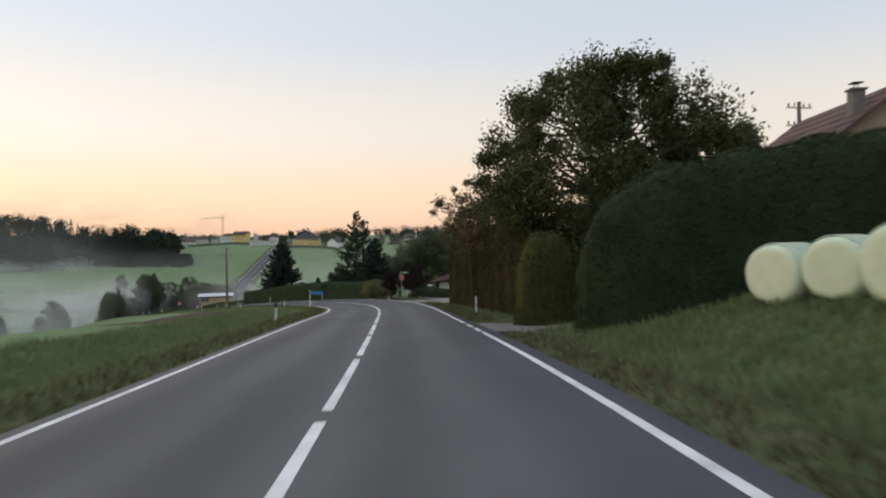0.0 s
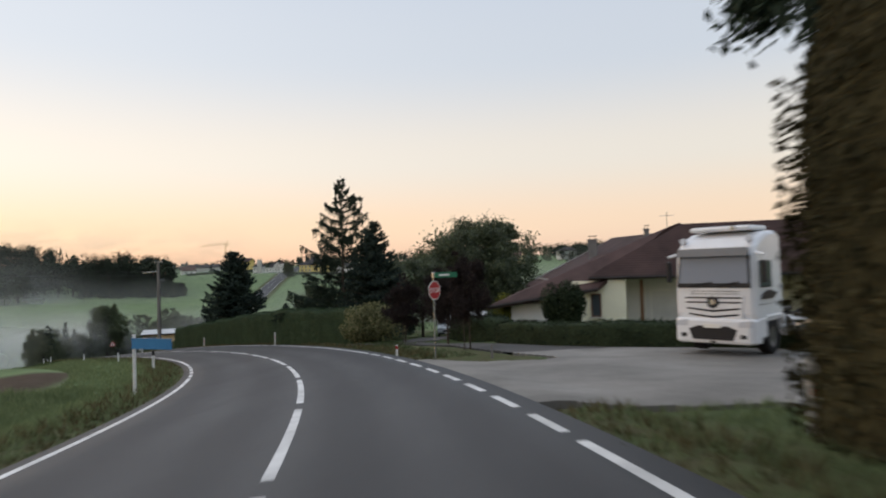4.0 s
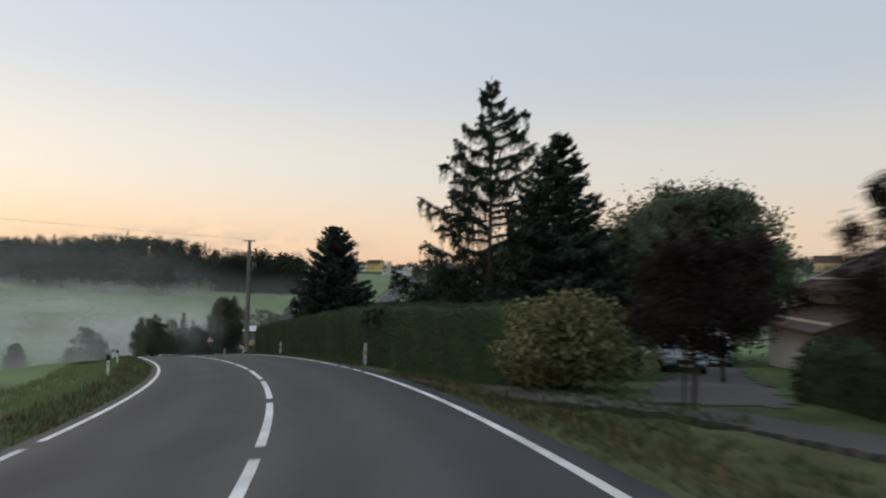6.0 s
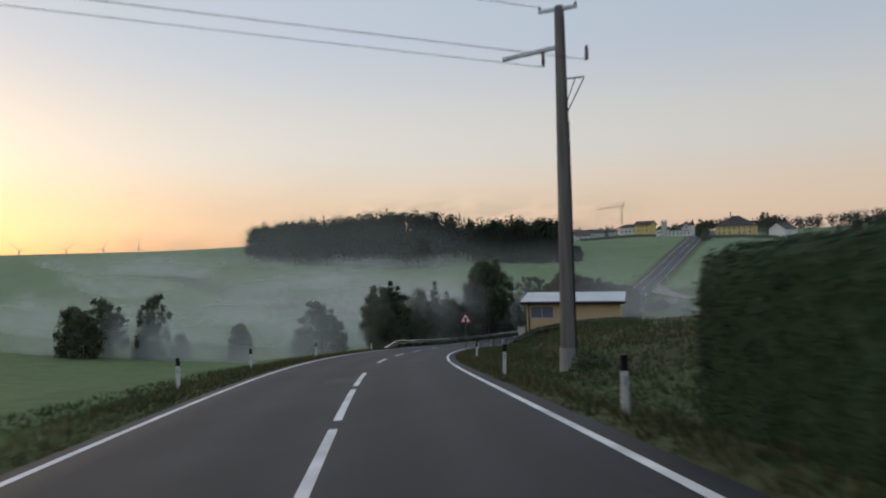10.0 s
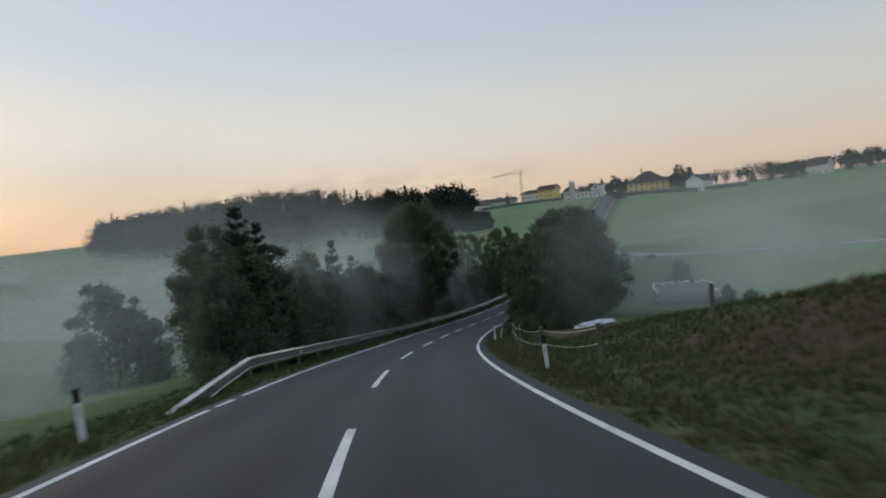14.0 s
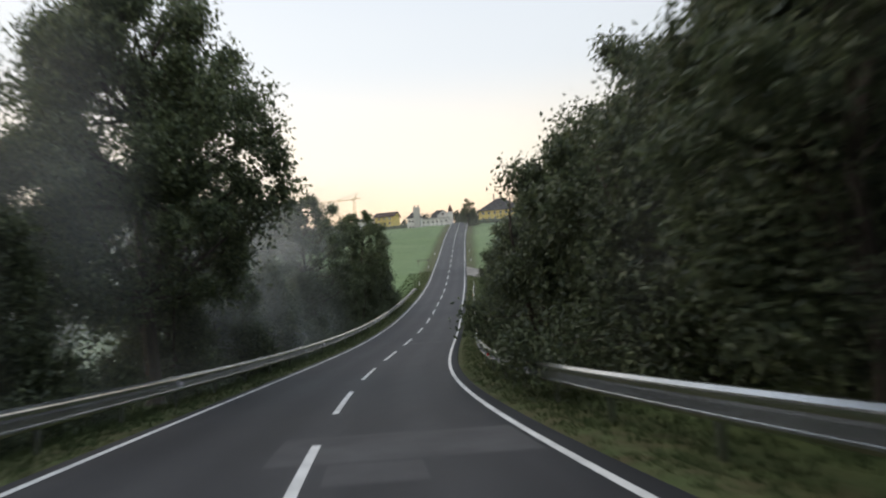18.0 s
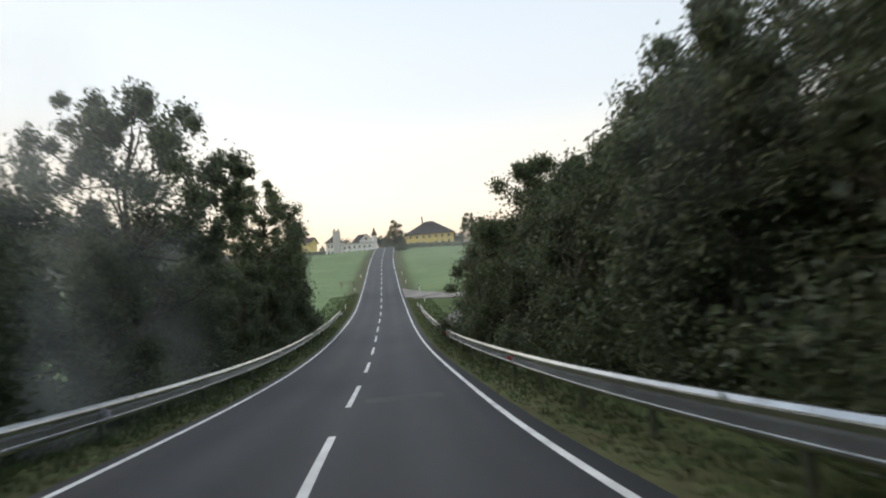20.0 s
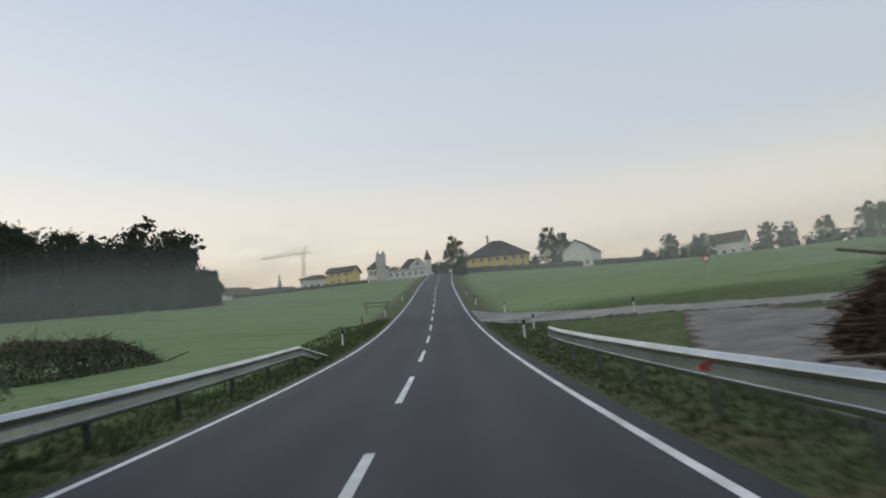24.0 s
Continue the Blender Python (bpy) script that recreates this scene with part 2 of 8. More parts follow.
WOOD = plain("weathered_wood", (0.16, 0.135, 0.105), 0.85, vary=0.4, scale=6, bump=0.4, stretch=(6, 6, 0.7))
POLE_WOOD = plain("pole_wood", (0.20, 0.185, 0.17), 0.85, vary=0.35, scale=4, bump=0.4, stretch=(7, 7, 0.4))
BARK = plain("bark", (0.075, 0.060, 0.046), 0.95, vary=0.45, scale=5, bump=0.8, stretch=(3, 3, 0.6))
WIRE = plain("wire", (0.05, 0.05, 0.055), 0.5, 0.6, vary=0.1)
PORCELAIN = plain("insulator", (0.10, 0.055, 0.04), 0.25, vary=0.1)
WRAP = plain("bale_wrap", (0.56, 0.68, 0.50), 0.32, vary=0.14, scale=5, bump=0.25, spec=0.5)
PLASTER_BEIGE = plain("beige_plaster", (0.62, 0.47, 0.27), 0.9, vary=0.12, scale=1.5, bump=0.15)
PLASTER_BROWN = plain("brownish_plaster", (0.42, 0.35, 0.28), 0.9, vary=0.14, scale=1.5, bump=0.15)
PLASTER_CREAM = plain("cream_plaster", (0.84, 0.81, 0.62), 0.9, vary=0.1, scale=1.5, bump=0.15)
PLASTER_WHITE = plain("white_plaster", (0.78, 0.77, 0.74), 0.9, vary=0.1, scale=1.5, bump=0.1)
PLASTER_GREY = plain("grey_plaster", (0.52, 0.51, 0.48), 0.9, vary=0.12, scale=1.5, bump=0.1)
PLASTER_YELLOW = plain("yellow_plaster", (0.74, 0.56, 0.18), 0.9, vary=0.1, scale=1.5, bump=0.1)
TILE_BROWN = plain("brown_roof_tiles", (0.078, 0.046, 0.041), 0.8, vary=0.35, scale=3, bump=0.3)
TILE_DARK = plain("dark_roof_tiles", (0.055, 0.050, 0.052), 0.8, vary=0.3, scale=3, bump=0.3)
TILE_RED = plain("red_roof_tiles", (0.125, 0.075, 0.060), 0.8, vary=0.3, scale=3, bump=0.3)
SHEET_ROOF = plain("pale_sheet_roof", (0.60, 0.61, 0.61), 0.4, 0.5, vary=0.15, scale=2)
TRIM_DARK = plain("dark_trim", (0.035, 0.030, 0.028), 0.6, vary=0.3)
TRIM_BROWN = plain("brown_wood_trim", (0.15, 0.075, 0.035), 0.6, vary=0.3)
DOOR_GREY = plain("garage_door_paint", (0.70, 0.69, 0.66), 0.6, vary=0.1)
BRICK_GREY = plain("chimney_render", (0.22, 0.21, 0.20), 0.9, vary=0.3, bump=0.3)
GLASS = Mat("window_glass", 0.06, spec=0.6).color((0.06, 0.07, 0.08)).m
GLASS_PALE = Mat("hall_window_glass", 0.16, spec=0.6).color((0.16, 0.19, 0.24)).m
CAR_WHITE = plain("white_car_paint", (0.78, 0.79, 0.80), 0.25, vary=0.06, spec=0.6)
CAR_DARK = plain("dark_car_plastic", (0.02, 0.02, 0.022), 0.5, vary=0.2)
TYRE = plain("tyre_rubber", (0.018, 0.018, 0.018), 0.9, vary=0.2)
CHROME = plain("bright_metal", (0.66, 0.66, 0.67), 0.2, 0.9, vary=0.1)
LAMP_GLASS = plain("headlamp_glass", (0.55, 0.57, 0.6), 0.15, vary=0.05)
CRANE_PAINT = plain("crane_paint", (0.45, 0.33, 0.08), 0.6, vary=0.3)
CONCRETE = plain("concrete", (0.36, 0.35, 0.33), 0.95, vary=0.3, scale=2, bump=0.4)
TWIGS = plain("dead_twigs", (0.118, 0.090, 0.070), 0.95, vary=0.6, scale=8)

LEAF_DARK = leafy("dark_leaves", (0.054, 0.074, 0.042), (0.170, 0.200, 0.104), 0.48, 0.42, 0.45)
LEAF_GREEN = leafy("green_leaves", (0.056, 0.080, 0.043), (0.185, 0.222, 0.108), 0.48, 0.42, 0.45)
LEAF_WALNUT = leafy("walnut_leaves", (0.042, 0.054, 0.024), (0.160, 0.172, 0.076), 0.7, 0.38)
LEAF_AUTUMN = leafy("autumn_leaves", (0.10, 0.085, 0.042), (0.29, 0.225, 0.12))
LEAF_PURPLE = leafy("purple_leaves", (0.022, 0.017, 0.017), (0.060, 0.043, 0.038))
LEAF_THUJA = leafy("thuja_sprays", (0.017, 0.029, 0.016), (0.060, 0.080, 0.040), 0.85, 0.12)
LEAF_THUJA_BROWN = leafy("browning_thuja_sprays", (0.030, 0.029, 0.014), (0.100, 0.086, 0.042), 0.85, 0.1)
LEAF_BEECH = leafy("clipped_hedge_leaves", (0.030, 0.040, 0.012), (0.115, 0.120, 0.038), 0.8, 0.2)
LEAF_LAUREL = leafy("laurel_hedge_leaves", (0.027, 0.052, 0.028), (0.080, 0.124, 0.062), 0.7, 0.2)
LEAF_VARIEGATED = leafy("cream_edged_leaves", (0.050, 0.070, 0.024), (0.36, 0.33, 0.17), 0.7, 0.2)
LEAF_YELLOW = leafy("yellow_green_leaves", (0.10, 0.12, 0.02), (0.30, 0.30, 0.06), 0.7, 0.25)
NEEDLES = leafy("spruce_needles", (0.018, 0.030, 0.023), (0.060, 0.084, 0.056), 0.9, 0.10)
NEEDLES_FIR = leafy("fir_needles", (0.018, 0.030, 0.026), (0.058, 0.082, 0.064), 0.9, 0.10)
GRASS_BLADES = leafy("grass_blades", (0.140, 0.182, 0.082), (0.270, 0.320, 0.165), 0.8, 0.38)
# rough grass for the lower stretch, its green darkened for tree and hedge shade
GRASS_ROUGH_SHADED = leafy("shaded_rough_grass_blades", (0.052, 0.076, 0.032), (0.122, 0.152, 0.070), 0.8, 0.35)
GRASS_DRY = leafy("dry_grass_blades", (0.060, 0.058, 0.026), (0.210, 0.180, 0.095), 0.85, 0.3)
FAR_LEAVES = leafy("far_wood_leaves", (0.018, 0.028, 0.020), (0.052, 0.068, 0.042), 0.9, 0.1)


# ---- plan of the road and the land ----
ROAD_Y = np.array([-12.5, 8.75, 30, 51.25, 72.5, 93.75, 115, 136.25, 157.5, 178.75, 200, 221.25, 242.5, 263.75, 285, 306.25, 337.5, 368.75, 400, 437.5, 481.25, 525])
ROAD_X = np.array([-0.59, -1.55, -3.04, -5.17, -10.04, -20.09, -35.24, -52.26, -66.75, -78.17, -86.81, -93.47, -98.21, -100.74, -102.96, -105.19, -108.35, -111.71, -114.99, -118.91, -122.85, -126.17])
ROAD_Z = np.array([-0.99, -2.25, -3.73, -5.32, -6.99, -8.84, -11.19, -14.09, -17.29, -20.34, -23.26, -25.76, -27.75, -28.77, -29.08, -28.64, -26.95, -23.95, -20.12, -15.04, -8.76, -2.39])
ROAD_B = np.array([0.018, 0.031, 0.015, 0.043, 0.055, 0.042, 0.031, -0.010, -0.028, -0.015, -0.020, -0.031, -0.019, 0.002, -0.004, 0.002, 0.002, -0.002, -0.002, -0.001, -0.001, -0.001])
HALF = 3.66          # centre line to the left edge line
HALF_R = 3.56        # centre line to the right edge line
EDGE = 3.98          # centre line to the asphalt's edge


def spline(knots, values, q):
    """Natural cubic spline through (knots, values), straight beyond its ends."""
    n, h = len(knots), np.diff(knots)
    a, b = np.eye(n), np.zeros(n)
    for i in range(1, n - 1):
        a[i, i - 1:i + 2] = h[i - 1], 2 * (h[i - 1] + h[i]), h[i]
        b[i] = 6 * ((values[i + 1] - values[i]) / h[i] - (values[i] - values[i - 1]) / h[i - 1])
    m = np.linalg.solve(a, b)
    q = np.asarray(q, float)
    c = np.clip(q, knots[0], knots[-1])
    i = np.clip(np.searchsorted(knots, c) - 1, 0, n - 2)
    s, t = (knots[i + 1] - c) / h[i], (c - knots[i]) / h[i]
    out = s * values[i] + t * values[i + 1] + ((s**3 - s) * m[i] + (t**3 - t) * m[i + 1]) * h[i] ** 2 / 6
    first = (values[1] - values[0]) / h[0] - h[0] * m[1] / 6
    last = (values[-1] - values[-2]) / h[-1] + h[-1] * m[-2] / 6
    return out + first * np.minimum(q - knots[0], 0) + last * np.maximum(q - knots[-1], 0)


def smooth(a, b, v):
    t = np.clip((np.asarray(v, float) - a) / (b - a), 0, 1)
    return t * t * (3 - 2 * t)


def road_x(y):
    return spline(ROAD_Y, ROAD_X, y)


def road_z(y):
    """Height of the crown; past the top of the hill the road runs level."""
    y = np.asarray(y, float)
    return spline(ROAD_Y, ROAD_Z, np.minimum(y, 515)) + 4.0 * smooth(515, 590, y) * (y > 515)


def road_b(y):
    return spline(ROAD_Y, ROAD_B, np.clip(y, -12, 525))


# arc length along the crown
ARC_Y = np.arange(-50, 590, 0.3)
ARC_X, ARC_Z = road_x(ARC_Y), road_z(ARC_Y)
ARC_S = np.r_[0, np.cumsum(np.sqrt(np.diff(ARC_X) ** 2 + np.diff(ARC_Y) ** 2 + np.diff(ARC_Z) ** 2))]
ARC_S -= np.interp(0, ARC_Y, ARC_S)


def on_road(s, d, up=0.0):
    """The place s metres along the road and d metres to the right of its centre line."""
    s, d = np.asarray(s, float), np.asarray(d, float)
    y = np.interp(s, ARC_S, ARC_Y)
    slope = (road_x(y + 0.5) - road_x(y - 0.5))
    c = 1 / np.sqrt(1 + slope**2)
    return np.stack([road_x(y) + d * c, y - d * slope * c, road_z(y) + np.clip(d, -EDGE, EDGE) * road_b(y) + up + 0 * d], -1)


def heading(s):
    """Degrees by which the road turns to the left of +y."""
    a, b = on_road(s - 0.5, 0.0), on_road(s + 0.5, 0.0)
    return math.degrees(math.atan2(-(b[0] - a[0]), b[1] - a[1]))


# heights of the land away from the road: gardens and yards, the near slope, the valley, the hill beyond
GARDENS = [(11.2, 0, -0.9), (17.5, 15, -1.4), (20, 37.5, -3.8), (20, 62.5, -5.9), (17.5, 87.5, -8), (12.5, 110, -9.5), (56.2, 0, 0), (50, 75, -5.6), (50, 125, -8.1), (-2.5, 125, -10.8), (-30, 140, -12)]
SLOPE = [(-17.5, 0, -2.5), (-20, 37.5, -4.9), (-27.5, 75, -8.6), (-43.8, 106.2, -12.8), (-75, 75, -12.5), (-75, 12.5, -8.8), (-137.5, 0, -12.5), (-72.5, 137.5, -17.8), (-90, 156.2, -21.2), (-112.5, 187.5, -25.6), (-42.5, 172.5, -15), (-60, 175, -17), (-12.5, 187.5, -15.6), (-45, 206.2, -21.9), (25, 200, -16.2), (75, 150, -10)]
VALLEY = [(-175, 257.5, -30.6), (-131.2, 243.8, -30.2), (-200, 150, -25), (-287.5, 287.5, -31.2), (-400, 200, -28.8), (-375, 25, -18.8), (-68.8, 250, -28.0), (-77.5, 281.2, -29.2), (-25, 268.8, -26.9), (50, 281.2, -23.8), (150, 275, -18.8), (-62.5, 322.5, -26.2), (-143.8, 300, -29.5)]
HILL = [(-25, 412.5, -15), (-56.2, 493.8, -8.1), (75, 500, -3.8), (0, 600, 0), (-125, 612.5, -3.1), (200, 600, 7.5), (-181.2, 575, -0.6), (-187.5, 500, -7.5), (-168.8, 412.5, -17.5), (-200, 337.5, -26.2), (-262.5, 400, -17.5), (-287.5, 487.5, -8.8), (-440, 478, -10.5), (-525, 425, -5.0), (-560, 560, 3.0), (-440, 545, 8.0), (-340, 530, 5.0), (-387.5, 325, -21.2), (-675, 625, 2.5), (-875, 375, 2.5), (-262.5, 587.5, -2.5), (250, 375, -7.5), (375, 875, 7.5), (-375, 1000, 5), (-1125, 1125, 7.5), (1125, 1125, 12.5), (1125, 0, 5), (-1125, 0, -10), (0, 1875, 10), (0, -750, 5)]
_spots = np.array(GARDENS + SLOPE + VALLEY + HILL, float)
_ry = np.arange(-50, 575, 18.0)
_spots = np.r_[_spots, np.stack([road_x(_ry), _ry, road_z(_ry)], 1)]


def _kernel(a, b):
    return -np.sqrt(((a[:, None] - b[None]) ** 2).sum(-1) + 50.0)


_w = np.linalg.solve(np.block([[_kernel(_spots[:, :2], _spots[:, :2]), np.ones((len(_spots), 1))], [np.ones((1, len(_spots))), np.zeros((1, 1))]]), np.r_[_spots[:, 2], 0])


def land(x, y):
    """Height of the ground, with the road's bed, its shoulders and its ditch."""
    x, y = np.broadcast_arrays(np.asarray(x, float), np.asarray(y, float))
    shape, x, y = x.shape, x.ravel(), y.ravel()
    base = np.concatenate([_kernel(np.stack([x[i:i + 4000], y[i:i + 4000]], 1), _spots[:, :2]) @ _w[:-1] + _w[-1] for i in range(0, len(x), 4000)])
    yf = y.copy()
    for _ in range(3):
        g = road_x(yf + 0.5) - road_x(yf - 0.5)
        yf = yf + ((x - road_x(yf)) * g + (y - yf)) / (1 + g * g)
        yf = np.where(np.abs(x - road_x(y)) < 75, yf, y)
    d = np.sign(x - road_x(yf)) * np.hypot(x - road_x(yf), y - yf)
    a = np.abs(d)
    road = road_z(yf) + np.clip(d, -EDGE, EDGE) * road_b(yf)
    left = d < 0
    # shoulder, then a shallow ditch on the left and a low bank on the right
    fall = np.where(left, -0.2 * smooth(4.5, 7.5, a) - 0.25 * smooth(5.6, 8, a) * (1 - smooth(9, 12, a)), -0.12 * smooth(4.4, 5.8, a))
    near = road - 0.07 + 0.02 * smooth(4.0, 4.4, a) + fall
    lot = smooth(48, 54, yf) * (1 - smooth(84, 92, yf)) * (~left)
    blend = smooth(np.where(left, 7.5, 5.2 + 2 * lot), np.where(left, 25, 14 + 8 * lot), a)
    z = near * (1 - blend) + base * blend
    # the grassy bank at the start, the verge by the junction and the bank below the hall
    z = z + 0.62 * (~left) * smooth(6.0, 10.5, a) * (1 - smooth(18, 24, yf)) * (1 - smooth(38, 50, a))
    z = z + 0.12 * lot * smooth(4.4, 6.5, a) * smooth(62, 71, yf) * (1 - smooth(12, 22, a))
    z = z + 0.12 * (~left) * smooth(6.0, 11.0, a) * smooth(121, 135, yf) * (1 - smooth(152, 165, yf)) * (1 - smooth(20, 38, a))
    ripple = 0.06 * np.sin(x * 0.7 + 1.7 * np.sin(y * 0.25)) * np.sin(y * 0.64 + 1.3 * np.sin(x * 0.22)) * smooth(5, 9, a)
    return (z + ripple).reshape(shape)


# ---- tools for building ----
def mesh_of(name, verts, faces, mat, smooth_faces=False):
    me = bpy.data.meshes.new(name)
    me.from_pydata(np.asarray(verts, float).tolist(), [], faces.tolist() if isinstance(faces, np.ndarray) else faces)
    me.materials.append(mat)
    if smooth_faces:
        me.polygons.foreach_set("use_smooth", [True] * len(me.polygons))
    me.update()
    return me


def part(name, shape, material, parent, label=""):
    """Links a shape (a bmesh, or vertices and faces) as ONE mesh object under a thing or a part."""
    if isinstance(shape, bmesh.types.BMesh):
        me = bpy.data.meshes.new(name)
        shape.to_mesh(me)
        shape.free()
        me.materials.append(material)
    else:
        me = mesh_of(name, shape[0], shape[1], material)
    ob = new(name, me)
    ob.parent = parent
    return tagged(ob, label)


def thing(name, label, category, x=0.0, y=0.0, z=0.0, turn=0.0, group="", kind=""):
    ob = new(name)
    ob.empty_display_size = 0.2
    ob.matrix_basis = pose(float(x), float(y), float(z), 0, 0, turn)
    return tagged(ob, label, category, group, kind)


def whole(name, shape, material, label, category, group="", kind=""):
    """A thing or piece of the setting that is a single mesh."""
    ob = part(name, shape, material, None)
    return tagged(ob, label, category, group, kind)


def box(cx, cy, cz, sx, sy, sz, bevel=0.0, taper=1.0):
    bm = bmesh.new()
    bmesh.ops.create_cube(bm, size=1.0)
    for v in bm.verts:
        k = taper if v.co.z > 0 else 1.0
        v.co = Vector((cx + v.co.x * sx * k, cy + v.co.y * sy * k, cz + v.co.z * sz))
    if bevel:
        bmesh.ops.bevel(bm, geom=bm.edges[:], offset=bevel, segments=2, profile=0.5, affect="EDGES")
    return bm


def rod(a, b, r0, r1=None, sides=8):
    """A tapered round bar from a to b."""
    r1 = r0 if r1 is None else r1
    a, b = Vector(a), Vector(b)
    bm = bmesh.new()
    d = b - a
    bmesh.ops.create_cone(bm, cap_ends=True, segments=sides, radius1=r0, radius2=max(r1, 1e-4), depth=d.length, matrix=Matrix.Translation((a + b) / 2) @ d.to_track_quat("Z", "Y").to_matrix().to_4x4())
    return bm


def joined(*bms):
    out = bmesh.new()
    for b in bms:
        me = bpy.data.meshes.new("tmp")
        b.to_mesh(me)
        out.from_mesh(me)
        bpy.data.meshes.remove(me)
        b.free()
    return out


def prism(points, x0, x1):
    """A shape with a fixed outline of (y, z) points, drawn out along x."""
    n = len(points)
    v = [(x0, y, z) for y, z in points] + [(x1, y, z) for y, z in points]
    f = [tuple(range(n - 1, -1, -1)), tuple(range(n, 2 * n))] + [(i, (i + 1) % n, n + (i + 1) % n, n + i) for i in range(n)]
    return v, f


def tubes(paths, sides=6):
    """Tapered round limbs: each path is a list of (point, radius)."""
    verts, faces = [], []
    for path in paths:
        base = len(verts)
        for k, (p, r) in enumerate(path):
            q = path[min(k + 1, len(path) - 1)][0] - path[max(k - 1, 0)][0]
            q = q / (np.linalg.norm(q) + 1e-9)
            side = np.cross(q, (0.31, 0.87, 0.38))
            side /= np.linalg.norm(side)
            other = np.cross(q, side)
            for j in range(sides):
                a = 2 * math.pi * j / sides
                verts.append(p + r * (math.cos(a) * side + math.sin(a) * other))
        for k in range(len(path) - 1):
            for j in range(sides):
                a, b = base + k * sides + j, base + k * sides + (j + 1) % sides
                faces.append((a, b, b + sides, a + sides))
        faces.append(tuple(base + (len(path) - 1) * sides + j for j in range(sides)))
    return verts, faces


def blades(centres, size, rng, normals=None, droop=0.0, aspect=0.55):
    """One small folded leaf at each centre, facing anywhere, or outwards along the normals."""
    n = len(centres)
    d = rng.normal(size=(n, 3))
    if normals is not None:
        d = 0.75 * d / np.linalg.norm(d, axis=1, keepdims=True) + normals
    d /= np.linalg.norm(d, axis=1, keepdims=True) + 1e-9
    t = rng.normal(size=(n, 3))
    t[:, 2] -= droop
    t -= (t * d).sum(1, keepdims=True) * d
    t /= np.linalg.norm(t, axis=1, keepdims=True) + 1e-9
    w = np.cross(d, t)
    s = (size * (0.6 + 0.8 * rng.random(n)))[:, None]
    bend = d * s * 0.18
    v = np.stack([centres - t * s * 0.5, centres + w * s * aspect * 0.5 - bend, centres + t * s * 0.6, centres - w * s * aspect * 0.5 - bend], 1).reshape(-1, 3)
    i = np.arange(n)[:, None] * 4
    f = np.concatenate([i + [0, 1, 2], i + [0, 2, 3]], 1).reshape(-1, 3)
    return v, f


def merge(*shapes):
    verts, faces, n = [], [], 0
    for v, f in shapes:
        verts.append(np.asarray(v, float))
        faces += [tuple(int(k) + n for k in q) for q in f]
        n += len(v)
    return np.concatenate(verts), faces


def cloud(rng, n, centre, radius, power=0.5):
    """n places in an ellipsoid, thicker towards its skin."""
    d = rng.normal(size=(n, 3))
    d /= np.linalg.norm(d, axis=1, keepdims=True)
    return np.asarray(centre) + d * (rng.random(n) ** power)[:, None] * np.asarray(radius)


